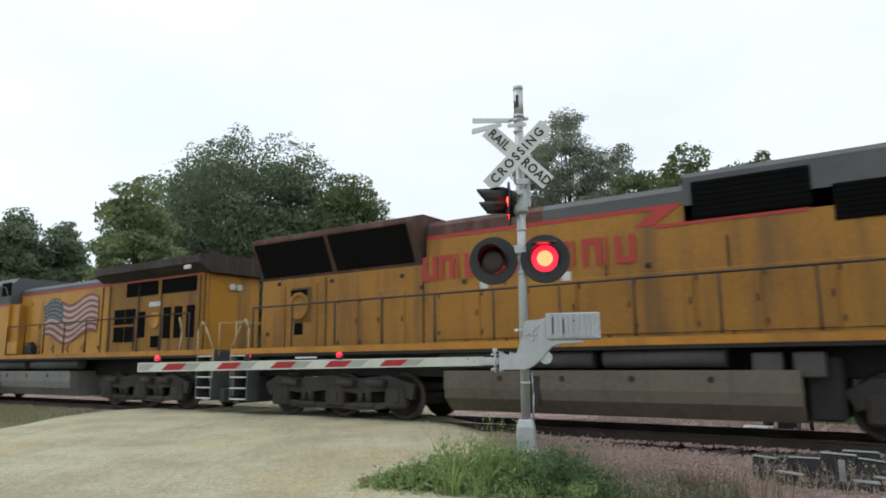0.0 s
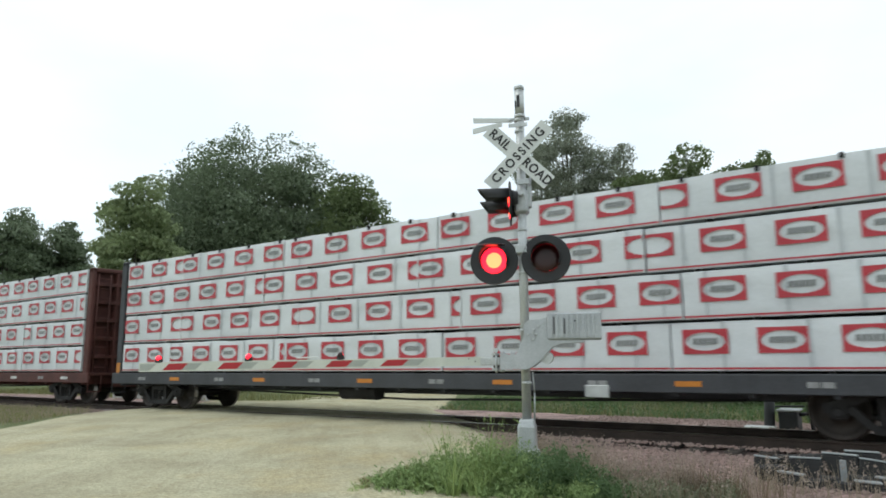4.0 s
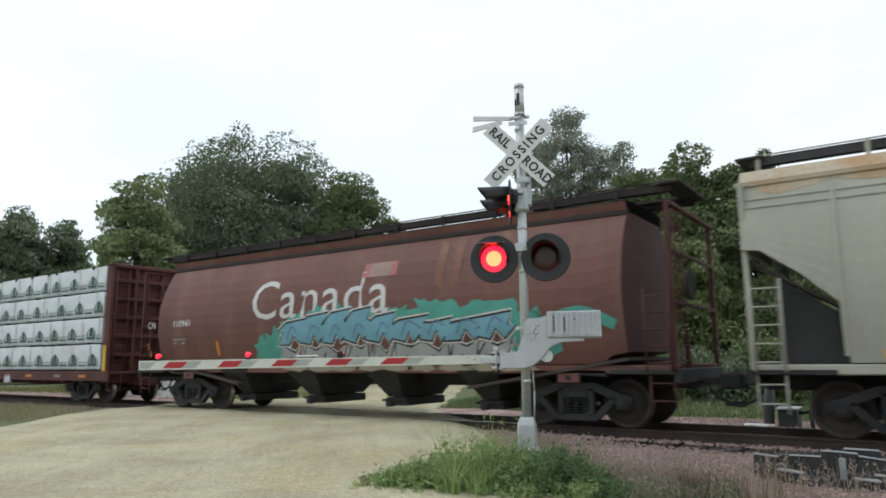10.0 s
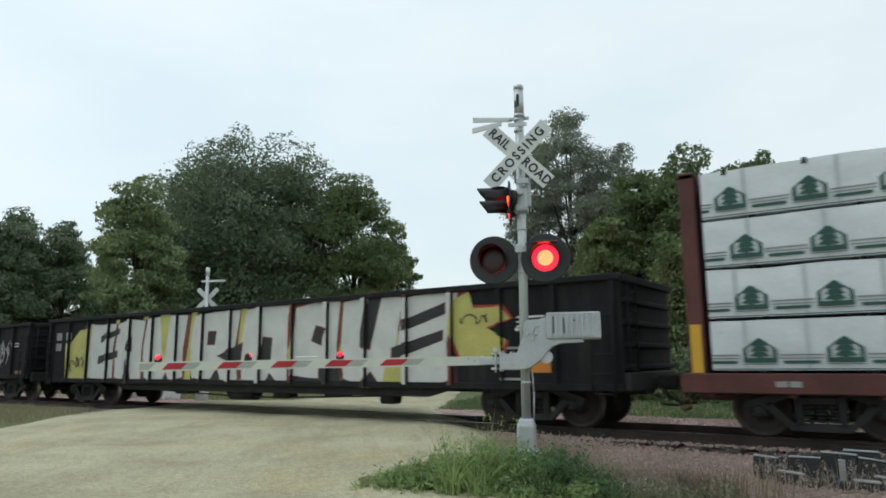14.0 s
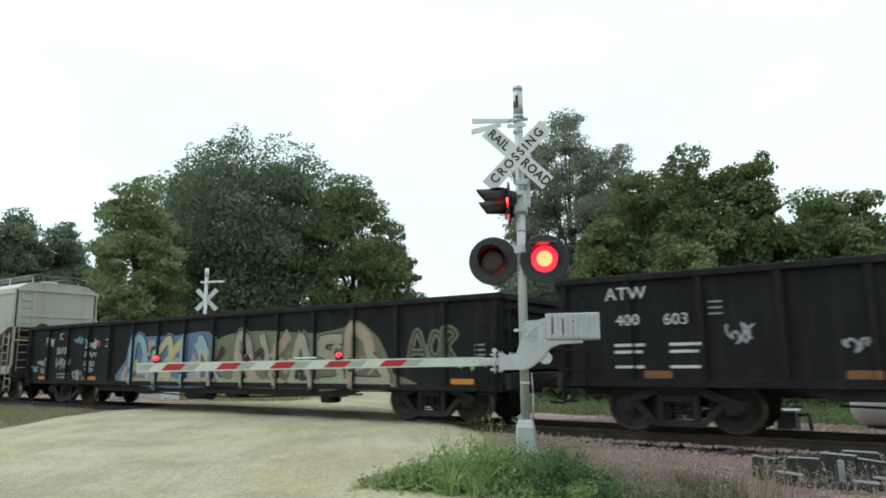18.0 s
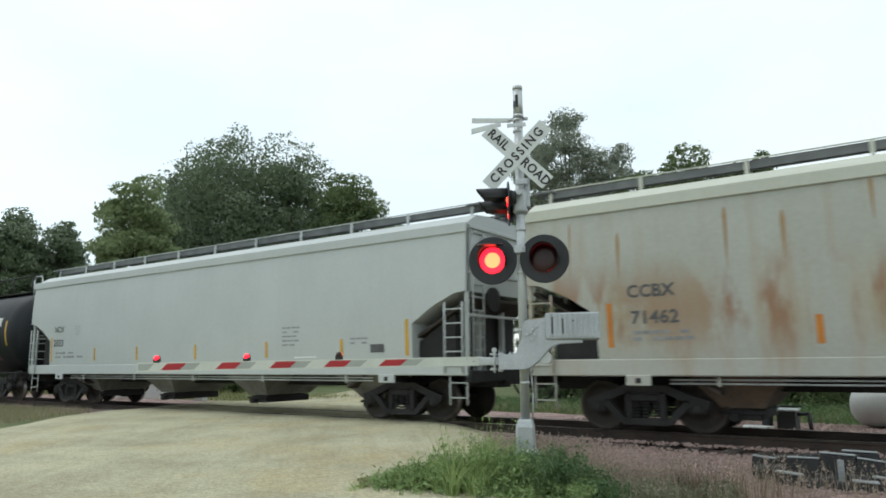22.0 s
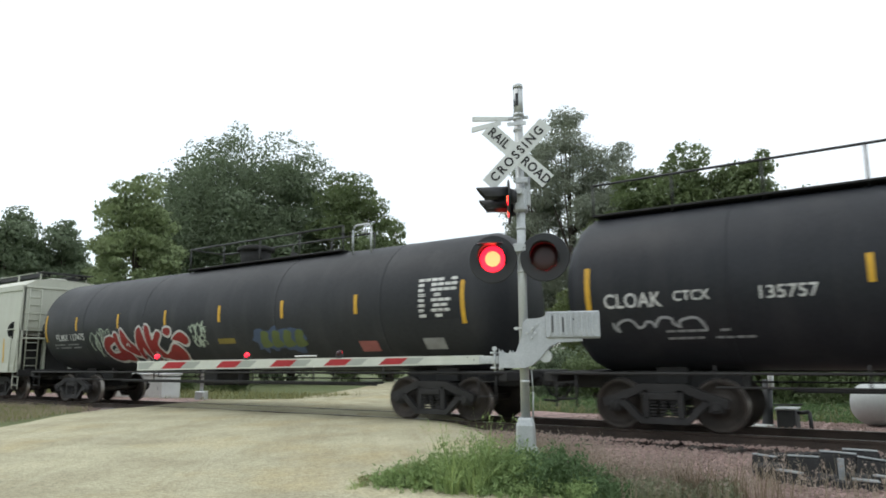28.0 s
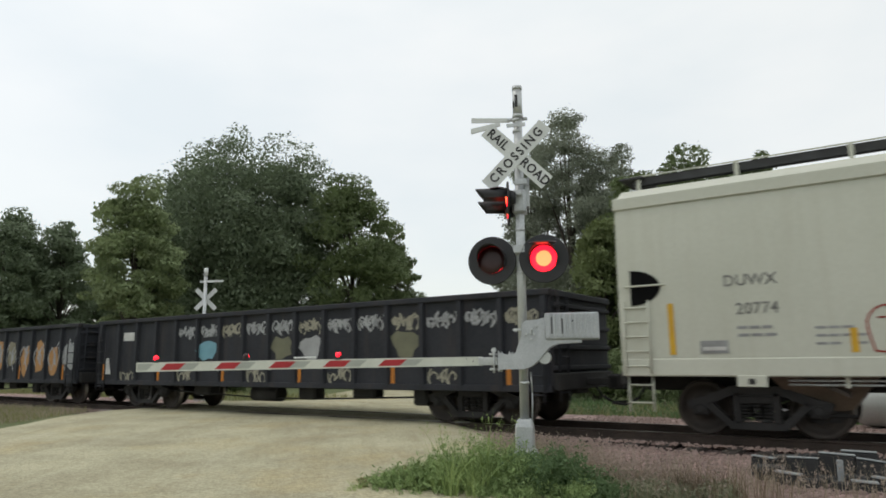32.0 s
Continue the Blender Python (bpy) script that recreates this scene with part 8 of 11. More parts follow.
def drape(parent, name, polys, mat, posts, half, y_panel, y_post, label="", off=0.006):
    """Lay flat shapes on a ribbed side: cut at the ribs, each slice on its panel or rib face."""
    cuts = []
    for p in posts:
        cuts += [p - half, p + half]
    verts, faces = [], []

    def clip(pts, x, keep_right):
        out = []
        for i in range(len(pts)):
            a, b = pts[i], pts[(i + 1) % len(pts)]
            ia, ib = (a[0] >= x) == keep_right, (b[0] >= x) == keep_right
            if ia:
                out.append(a)
            if ia != ib:
                t = (x - a[0]) / (b[0] - a[0])
                out.append((x, a[1] + (b[1] - a[1]) * t))
        return out
    for k, pts in enumerate(polys):
        lift = off + 0.0004 * (k % 5)
        lo, hi = min(p[0] for p in pts), max(p[0] for p in pts)
        edges = [lo - 1] + [c for c in cuts if lo < c < hi] + [hi + 1]
        for a, b in zip(edges, edges[1:]):
            q = clip(clip(pts, a, True), b, False)
            if len(q) < 3:
                continue
            mid = (max(a, lo) + min(b, hi)) / 2
            on = any(abs(mid - p) < half for p in posts)
            y = (y_post if on else y_panel) - lift
            n = len(verts)
            verts += [(x, y, z) for x, z in q]
            faces.append(list(range(n, n + len(q))))
    ob = bulk(name, verts, faces, mat, parent, label)
    if name in ("graffiti", "stencilling"):
        ob["kind"] = "stuff"
    return ob


def gon_posts(h, n):
    return [-h + 0.12 + (2 * h - 0.24) * k / (n - 1) for k in range(n)]


def swell(poly_, d):
    cx = sum(p[0] for p in poly_) / len(poly_)
    cz = sum(p[1] for p in poly_) / len(poly_)
    out = []
    for x, z in poly_:
        v = Vector((x - cx, z - cz))
        v = v + v.normalized() * d
        out.append((cx + v.x, cz + v.y))
    return out


def scrawl(rnd, x0, x1, z0, z1, n=14, th=0.035, loops=True):
    """Looping tag lines as thin quads; they spell nothing."""
    pts, out = [], []
    for i in range(n + 1):
        u = i / n
        x = x0 + (x1 - x0) * u + rnd.uniform(-0.8, 0.8) * (x1 - x0) / n
        z = (z0 if i % 2 else z1) + rnd.uniform(-0.1, 0.42) * (z1 - z0) * (1 if i % 2 else -1)
        pts.append(Vector((x, z)))
    fine = []
    for i_, (a, b) in enumerate(zip(pts, pts[1:])):
        for k in range(4):
            t = k / 4
            p = a.lerp(b, t)
            bow = math.sin(t * math.pi) * (b - a).length * (0.28 if i_ % 3 else -0.2)
            nrm = Vector((-(b - a).y, (b - a).x)).normalized()
            fine.append(p + nrm * bow)
    fine.append(pts[-1])
    for a, b in zip(fine, fine[1:]):
        d = (b - a)
        if d.length < 1e-4:
            continue
        nrm = Vector((-d.y, d.x)).normalized() * th / 2
        e = d.normalized() * th * 0.3
        out.append([tuple(a - e - nrm), tuple(b + e - nrm), tuple(b + e + nrm), tuple(a - e + nrm)])
    return out


def blob(rnd, cx, cz, rx, rz, n=18, rough=0.25):
    k = [rnd.uniform(1 - rough, 1 + rough) for _ in range(n)]
    return [(cx + math.cos(2 * math.pi * i / n) * rx * k[i], cz + math.sin(2 * math.pi * i / n) * rz * k[i]) for i in range(n)]


def flat_shapes(parent, name, polys, mat, surf, off, label=""):
    """Shapes on a smooth curved side: cut into short rows so that they follow the curve."""
    bm = bmesh.new()
    for pts in polys:
        poly(bm, [(x, 0, z) for x, z in pts])
    zs = [p[1] for pts in polys for p in pts]
    z = math.floor(min(zs) * 5) / 5 + 0.2
    while z < max(zs):
        bmesh.ops.bisect_plane(bm, geom=bm.verts[:] + bm.edges[:] + bm.faces[:], plane_co=(0, 0, z), plane_no=(0, 0, 1))
        z += 0.2
    return decal(name, parent, bm, mat, 0, 0, surf, off, label)


def smooth_line(pts, closed=False, n=5):
    """A rounded line through the points."""
    m, out = len(pts), []
    P = [Vector(p) for p in pts]
    for i in range(m if closed else m - 1):
        a, b, c, d = (P[(i + k) % m] if closed else P[min(max(i + k, 0), m - 1)] for k in (-1, 0, 1, 2))
        for k in range(n):
            t = k / n
            out.append(0.5 * (2 * b + (c - a) * t + (2 * a - 5 * b + 4 * c - d) * t * t + (3 * b - a - 3 * c + d) * t ** 3))
    if not closed:
        out.append(P[-1])
    return out


def bubble(pts, n=5):
    """A rounded closed shape."""
    return [tuple(p) for p in smooth_line(pts, True, n)]


def fatten(pts, d):
    """Push a closed outline outwards by d."""
    area = sum(a[0] * b[1] - b[0] * a[1] for a, b in zip(pts, pts[1:] + pts[:1]))
    sg = 1 if area > 0 else -1
    out = []
    for i in range(len(pts)):
        t = Vector(pts[(i + 1) % len(pts)]) - Vector(pts[i - 1])
        t = t.normalized() if t.length > 1e-6 else Vector((1, 0))
        out.append((pts[i][0] + t.y * d * sg, pts[i][1] - t.x * d * sg))
    return out


def stroke(pts, th, n=5):
    """A sprayed line of even width as short quads."""
    line, out = smooth_line(pts, False, n), []
    for a, b in zip(line, line[1:]):
        d = b - a
        if d.length < 1e-5:
            continue
        e = d.normalized()
        nrm = Vector((-e.y, e.x)) * th / 2
        e = e * th * 0.25
        out.append([tuple(a - e - nrm), tuple(b + e - nrm), tuple(b + e + nrm), tuple(a - e + nrm)])
    return out


def rows_of_text(parent, x, z, n, w, surf, mat, h=0.05, gap=0.09, seed=0):
    rnd = random.Random(seed)
    bars(parent, [(0, -i * gap, w * rnd.uniform(0.55, 1.0), h) for i in range(n)], x, z, surf, mat)


# --- stone grey hopper
car, qc, h, surf, body = HOP["cefx"]
X = lambda q: q - qc
words(car, "CEFX", 0.26, X(-100.62), 2.68, surf, M_STEND, 1.0, "dark reporting mark in a white frame", 0.012)
panel(car, X(-101.06), X(-100.18), 2.54, 2.84, surf, M_STEN, "white_frame", "", 0.007, 3)
words(car, "319083", 0.30, X(-100.45), 2.24, surf, M_STEND, 0.92, "dark car number")
rnd = random.Random(31)
flat_shapes(car, "graffiti", scrawl(rnd, X(-99.6), X(-96.3), 1.62, 2.18, 30, 0.05), P_BLUED, surf, 0.010, "loose blue scrawled graffiti")
flat_shapes(car, "graffiti", scrawl(rnd, X(-96.9), X(-94.6), 1.72, 2.02, 10, 0.03), P_GREY, surf, 0.010, "faint grey scrawl")
for q in (-101.0, -98.6, -96.0, -93.65, -91.3, -88.6):
    panel(car, X(q) - 0.23, X(q) + 0.23, 1.25, 1.37, lambda z: -1.63, M_YELM, "reflective_strip", nz=1)
panel(car, X(-90.4), X(-89.88), 1.58, 1.86, surf, M_STEND, "notice_plate", "", 0.010, 2)
panel(car, X(-90.36), X(-89.92), 1.66, 1.74, surf, M_STEN, "notice_line", "", 0.014, 1)
rows_of_text(car, X(-101.0), 1.98, 3, 0.9, surf, M_STENG, 0.05, 0.13, 1)
rows_of_text(car, X(-92.9), 2.2, 4, 0.7, surf, M_STENG, 0.04, 0.12, 2)
rows_of_text(car, X(-99.5), 2.75, 4, 0.3, surf, M_STENG, 0.04, 0.09, 3)
panel(car, X(-96.6), X(-94.6), 2.28, 2.31, surf, P_MAPLE, "faded_line", nz=1)
bm = bmesh.new()
for i in range(60):
    x = -h + 0.3 + (2 * h - 0.6) * i / 60
    d = 0.16 + 0.16 * noise.noise((i * 0.35, 2, 3)) + 0.06 * noise.noise((i * 1.3, 5, 1))
    poly(bm, [(x, 0, 4.12 - d), (x + (2 * h - 0.6) / 60, 0, 4.12 - 0.16 - 0.16 * noise.noise(((i + 1) * 0.35, 2, 3)) - 0.06 * noise.noise(((i + 1) * 1.3, 5, 1))), (x + (2 * h - 0.6) / 60, 0, 4.08), (x, 0, 4.08)])
decal("rust_band", car, bm, M_RUSTROOF, 0, 0, surf, 0.006, "rust stain below the roof edge")

# --- maroon grain hopper
car, qc, h, surf, body = HOP["canada"]
X = lambda q: q - qc
words(car, "Canada", 1.42, X(-112.75), 2.78, surf, P_WHITE, 1.06, "large faded white country name", 0.012, bold=0.0)
for a, b in ((-111.3, -111.12), (-110.5, -110.32)):
    panel(car, X(a), X(b), 3.18, 3.52, surf, P_MAPLE, "flag_emblem", "faded red bars of a flag", 0.012, 2)
panel(car, X(-111.12), X(-110.5), 3.18, 3.52, surf, P_PINK, "flag_emblem", "", 0.011, 2)
rnd = random.Random(7)
for q0, z0, r in ((-108.9, 2.75, 1.0), (-107.4, 2.9, 1.25)):      # faded ears of wheat
    for k in range(5):
        for sgn in (-1, 1):
            a, z = X(q0) + sgn * 0.10, z0 + 0.20 * k * r
            flat_shapes(car, "wheat_emblem", [bubble([(a, z), (a + sgn * 0.16, z + 0.10), (a + sgn * 0.24, z + 0.34 * r), (a + sgn * 0.04, z + 0.2)], 3)], P_WHEAT, surf, 0.007, "faded ochre wheat emblem")
flat_shapes(car, "graffiti", [blob(rnd, X(-114.6 + 0.45 * i), 1.55 + 0.1 * i, 0.40, 0.42, 16, 0.35) for i in range(2)] + [blob(rnd, X(-113.4 + 0.8 * i), 2.16 + 0.1 * (i % 3), 0.42, 0.28, 22, 0.5) for i in range(8)] + [blob(rnd, X(-107.2 + 0.42 * i), 1.75 - 0.1 * i, 0.45, 0.5, 16, 0.35) for i in range(2)], P_TEAL, surf, 0.009, "teal cloud behind the graffiti")
upper, lower, cutsb = [], [], []
for i in range(9):
    a = X(-114.0) + 0.72 * i
    j = lambda v: rnd.uniform(-v, v)
    zt_ = 2.24 + 0.14 * math.sin(i * 0.7) + j(0.08)
    upper.append([(a + j(0.1), 1.74 + j(0.06)), (a + 0.14 + j(0.06), 1.98), (a + 0.05, 2.06 + j(0.06)), (a + 0.32 + j(0.08), zt_), (a + 0.98 + j(0.1), zt_ + 0.08), (a + 0.78, zt_ - 0.18), (a + 1.04 + j(0.08), 2.0 + j(0.06)), (a + 0.66 + j(0.08), 1.74 + j(0.06)), (a + 0.52, 1.92), (a + 0.36, 1.70)])
    lower.append([(a - 0.05 + j(0.1), 1.22 + j(0.05)), (a + 0.2 + j(0.1), 1.66), (a + 0.5, 1.48 + j(0.08)), (a + 0.82 + j(0.1), 1.68), (a + 0.66 + j(0.1), 1.25 + j(0.05)), (a + 0.34, 1.40)])
    cutsb += stroke([(a + 0.30, 1.82), (a + 0.50, 2.12), (a + 0.72 + j(0.1), 2.0)], 0.035, 3)
for k, (grp, edge, fill_) in enumerate(((lower, P_BLACK, P_GREY), (upper, P_BLACK, P_BLUE))):
    for i, b in enumerate(grp):
        o = 0.011 + 0.010 * k + 0.0004 * i
        flat_shapes(car, "graffiti", [fatten(b, 0.085)], P_WHITE, surf, o, "pale edge of the graffiti")
        flat_shapes(car, "graffiti", [fatten(b, 0.05)], edge, surf, o + 0.0022, "dark outline of the graffiti")
    for i, b in enumerate(grp):
        flat_shapes(car, "graffiti", [b], fill_, surf, 0.018 + 0.010 * k + 0.0002 * i, "sky blue leaning shapes sprayed along the side" if k else "grey shapes under the blue ones")
flat_shapes(car, "graffiti", cutsb, P_BLUED, surf, 0.032, "deep blue cuts in the shapes")
flat_shapes(car, "graffiti", stroke([(X(-107.3), 1.2), (X(-106.9), 1.6), (X(-106.5), 2.0), (X(-105.9), 2.15), (X(-105.3), 1.9)], 0.20), P_TEAL, surf, 0.012, "teal tail of the graffiti")
flat_shapes(car, "graffiti", scrawl(rnd, X(-107.6), X(-106.6), 1.35, 1.75, 10, 0.04), P_STONE, surf, 0.016, "pale scratchy marks")
flat_shapes(car, "graffiti", [blob(rnd, X(-113.2 + 0.75 * i), 1.12, 0.42, 0.07, 14, 0.3) for i in range(9)], P_TAN, lambda z: -1.6, 0.006, "tan fill on the sill")
words(car, "CN", 0.26, X(-119.42), 2.36, surf, M_STEN, 1.0, "white reporting mark")
words(car, "110941", 0.27, X(-117.98), 2.36, surf, M_STEN, 1.0, "white car number")
rows_of_text(car, X(-118.4), 1.9, 2, 0.9, surf, M_STENG, 0.05, 0.1, 4)
for q in (-119.62, -116.45, -113.3, -110.1, -106.9):
    panel(car, X(q) - 0.055, X(q) + 0.055, 1.45, 1.85, surf, M_ORGM, "reflective_strip", nz=3)

# --- rust streaked hopper
car, qc, h, surf, body = HOP["ccbx"]
X = lambda q: q - qc
words(car, "CCBX", 0.30, X(-225.55), 2.46, surf, M_STEND, 1.0, "dark reporting mark", bold=0.028)
words(car, "71462", 0.31, X(-225.50), 2.0, surf, M_STEND, 1.04, "dark car number", bold=0.028)
rows_of_text(car, X(-225.9), 1.72, 2, 1.2, surf, M_STENG, 0.06, 0.11, 5)
panel(car, X(-210.74), X(-210.06), 2.09, 2.38, surf, M_STEN, "white_label", "", 0.010, 2)
panel(car, X(-211.7), X(-211.25), 1.74, 1.88, surf, M_STEN, "white_label", "", 0.010, 2)
panel(car, X(-211.1), X(-210.62), 1.42, 1.72, surf, M_STEN, "white_label", "", 0.010, 2)
rows_of_text(car, X(-218.2), 2.18, 3, 1.1, surf, M_STENG, 0.05, 0.12, 6)
rows_of_text(car, X(-216.6), 1.95, 3, 0.9, surf, M_STENG, 0.05, 0.12, 7)
for q in (-226.3, -223.0, -218.33, -214.2, -211.9):
    panel(car, X(q) - 0.05, X(q) + 0.05, 1.5, 2.28 if q < -226 else 1.94, surf, M_ORGM, "reflective_strip", nz=3)
rnd = random.Random(12)
for i in range(14):
    q = -227 + 1.3 * i + rnd.uniform(-0.4, 0.4)
    z = rnd.uniform(3.0, 4.05)
    d = rnd.uniform(0.5, 1.2)
    w = rnd.uniform(0.015, 0.04)
    flat_shapes(car, "rust_run", [[(X(q) - w * 0.4, z + 0.15), (X(q) + w * 0.4, z + 0.15), (X(q) + w, z), (X(q) + w * 0.2, z - d), (X(q) - w * 0.2, z - d), (X(q) - w, z)]], P_RUSTL, surf, 0.004, "thin rust run")

# --- pale grey hopper
car, qc, h, surf, body = HOP["ncix"]
X = lambda q: q - qc
words(car, "NCIX", 0.29, X(-245.56), 2.46, surf, M_STEND, 0.86, "dark reporting mark", bold=0.018)
words(car, "2023", 0.31, X(-245.58), 2.01, surf, M_STEND, 1.0, "dark car number", bold=0.03)
rows_of_text(car, X(-245.75), 1.66, 2, 1.75, surf, M_STENG, 0.06, 0.13, 8)
rows_of_text(car, X(-234.75), 2.12, 5, 0.85, surf, M_STENG, 0.04, 0.105, 9)
rows_of_text(car, X(-232.5), 1.8, 2, 0.7, surf, M_STENG, 0.04, 0.1, 10)
for w, m_, o in ((0.135, M_STENG, 0.008), (0.118, M_NCIX, 0.011), (0.06, M_STENG, 0.014), (0.048, M_NCIX, 0.017)):
    panel(car, X(-244.42) - w, X(-244.42) + w, 2.42 - w, 2.42 + w, surf, m_, "stencilled_square", "", o, 2)
for q in (-246.03, -243.33, -241.0, -238.2, -235.32, -232.77, -230.87):
    panel(car, X(q) - 0.045, X(q) + 0.045, 1.42, 2.2 if q in (-246.03, -230.87) else 1.82, surf, M_YELM, "reflective_strip", nz=3)
panel(car, X(-231.9), X(-231.5), 1.5, 1.68, surf, M_STEND, "notice_plate", "", 0.01, 1)

# --- off white hopper
car, qc, h, surf, body = HOP["duwx"]
X = lambda q: q - qc
words(car, "DUWX", 0.26, X(-324.77), 2.53, surf, M_WORN, 0.95, "worn grey reporting mark")
words(car, "20774", 0.26, X(-324.69), 2.07, surf, M_WORN, 0.95, "worn grey car number")
rows_of_text(car, X(-325.0), 1.75, 2, 0.7, surf, M_STENG, 0.05, 0.12, 12)
rows_of_text(car, X(-323.9), 1.72, 3, 0.8, surf, M_STENG, 0.04, 0.12, 13)
rows_of_text(car, X(-311.7), 2.2, 3, 0.55, surf, M_STENG, 0.045, 0.11, 14)
for q0, q1, z0, z1 in ((-325.6, -325.16, 1.37, 1.58), (-312.62, -312.2, 1.36, 1.56), (-310.95, -310.5, 1.34, 1.58), (-311.65, -311.18, 1.62, 1.9)):
    panel(car, X(q0), X(q1), z0, z1, surf, M_STENG, "notice_plate", "", 0.01, 2)
    panel(car, X(q0) + 0.04, X(q1) - 0.04, z0 + 0.05, z0 + 0.11, surf, M_STEN, "notice_line", "", 0.014, 1)
panel(car, X(-318.62), X(-317.96), 1.66, 1.86, surf, M_YELM, "yellow_notice", "yellow notice plate", 0.01, 2)
rnd = random.Random(15)
for line in ([(-323.15, 1.38), (-323.22, 1.8), (-323.05, 2.02), (-322.76, 2.0), (-322.66, 1.85), (-322.85, 1.68), (-322.58, 1.4), (-322.75, 1.36), (-322.92, 1.6), (-322.95, 1.38), (-323.15, 1.38)], [(-323.08, 1.86), (-322.98, 1.86)],
             [(-322.52, 1.4), (-322.5, 1.85), (-322.42, 2.1), (-322.25, 2.16), (-322.12, 2.0), (-322.1, 1.6), (-322.2, 1.36), (-322.52, 1.38)], [(-322.1, 1.6), (-321.98, 1.93), (-321.86, 1.65), (-321.9, 1.36), (-322.13, 1.36)]):
    flat_shapes(car, "graffiti", stroke([(X(a), z) for a, z in line], 0.028), P_RED, surf, 0.010, "thin red rounded outline")
flat_shapes(car, "graffiti", scrawl(rnd, X(-321.85), X(-321.2), 1.5, 1.9, 8, 0.022), P_RED, surf, 0.010, "thin red scrawl")
flat_shapes(car, "graffiti", scrawl(rnd, X(-321.2), X(-317.0), 1.42, 1.66, 26, 0.018), P_RED, surf, 0.010, "thin red scrawled outline")
for q in (-326.05, -323.4, -319.8, -316.28, -313.0, -310.07):
    big = q in (-326.05, -310.07)
    panel(car, X(q) - 0.05, X(q) + 0.05, 1.36, 2.22 if big else 1.72, surf, M_YELM, "reflective_strip", nz=4)
for q0, q1, s in ((-326.72, -326.2, -1), (-309.86, -309.38, 1)):
    c = (X(q0) + X(q1)) / 2
    w = (q1 - q0) / 2
    pts = []
    for i in range(17):
        a = math.pi * i / 16
        pts.append((c - s * w + 2 * s * 0 - 0 + (-s) * 0 + (1 if s < 0 else -1) * math.sin(a) * w * 1.2, 2.52 + math.cos(a) * 0.31))
    base = c - w if s < 0 else c + w
    pts = [(base + (1 if s < 0 else -1) * math.sin(math.pi * i / 16) * (2 * w), 2.52 + math.cos(math.pi * i / 16) * 0.31) for i in range(17)]
    # flat patch: the dark inside of the opening is painted on the side
    flat_shapes(car, "side_opening", [pts], M_GRILLE, surf, 0.012, "dark rounded patch painted as the shaded opening at the car end")
    bm = bmesh.new()
    tube(bm, (X(q0) - 0.1, -1.62, 2.55), (X(q1) + 0.1, -1.62, 2.55), 0.018, 0.018, 6)
    part("grab_iron", bm, M_DUWX, car)

# --- tank cars
car, qc, h, surf = TANK["i"]
X = lambda q: q - qc
rnd = random.Random(21)
flat_shapes(car, "graffiti", [blob(rnd, X(-262.0), 1.85, 0.42, 0.38, 18, 0.12), blob(rnd, X(-261.5), 1.80, 0.5, 0.34, 18, 0.12), blob(rnd, X(-262.05), 2.2, 0.34, 0.36, 16, 0.1), blob(rnd, X(-261.3), 2.05, 0.5, 0.3, 16, 0.15)], P_PEACH, surf, 0.008, "tan fill of the graffiti")
flat_shapes(car, "graffiti", [blob(rnd, X(-261.1 + 0.45 * i), 1.66, 0.34, 0.2, 16, 0.15) for i in range(5)], P_SAND, surf, 0.010, "dusty pale fill along the foot of the graffiti")
x0 = X(-262.1)
for i in range(11):      # uneven sprayed strokes, each with a softer grey rim
    w = rnd.uniform(0.08, 0.20)
    top, foot = 2.86 - 0.015 * i - rnd.uniform(0.0, 0.22), rnd.uniform(1.75, 2.2)
    lean_ = rnd.uniform(-0.08, 0.16)
    bar = lambda g: [(x0 - g, foot - g), (x0 + w * 0.6 + g, foot - 0.04), (x0 + w + lean_ * 0.5 + g, (top + foot) / 2), (x0 + w * 0.8 + lean_ + g, top - 0.05), (x0 + lean_ * 1.1, top + g), (x0 + lean_ * 0.9 - g, top - 0.08), (x0 + lean_ * 0.3 - g, (top + foot) / 2)]
    flat_shapes(car, "graffiti", [bar(0.05)], P_GREY, surf, 0.011, "grey sprayed rim")
    flat_shapes(car, "graffiti", [bar(0.0)], P_WHITE if i % 3 else P_SAND, surf, 0.013, "white sprayed stroke")
    if i in (2, 3, 6):
        flat_shapes(car, "graffiti", [[(x0, 2.1), (x0 + 0.34, 2.18), (x0 + 0.36, 2.34), (x0 + 0.02, 2.22)]], P_WHITE, surf, 0.015, "white cross stroke")
    flat_shapes(car, "graffiti", scrawl(rnd, x0, x0 + 0.4, 1.5 + 0.1 * (i % 2), 2.0, 3, 0.028), P_BLACK, surf, 0.017, "dark lines over the fill")
    x0 += w + rnd.uniform(0.06, 0.14)
flat_shapes(car, "graffiti", scrawl(rnd, X(-259.3), X(-258.6), 1.95, 2.75, 9, 0.12), P_GREY, surf, 0.012, "grey looping lines")
flat_shapes(car, "graffiti", scrawl(rnd, X(-259.25), X(-258.65), 2.05, 2.7, 8, 0.08), P_WHITE, surf, 0.014, "white looping lines")
panel(car, X(-250.82), X(-250.03), 2.83, 3.07, surf, M_STEN, "white_label", "", 0.01, 3)
panel(car, X(-251.07), X(-249.98), 2.74, 2.83, surf, M_STEN, "white_label", "", 0.01, 2)
rows_of_text(car, X(-251.3), 2.62, 5, 1.1, surf, M_STENG, 0.07, 0.115, 15)
panel(car, X(-251.15), X(-250.55), 1.5, 1.82, surf, paint("faded_placard", (0.12, 0.05, 0.045)), "placard", "", 0.01, 2)
panel(car, X(-252.83), X(-252.02), 1.52, 1.78, surf, paint("amber_placard", (0.17, 0.075, 0.025)), "placard", "", 0.01, 2)
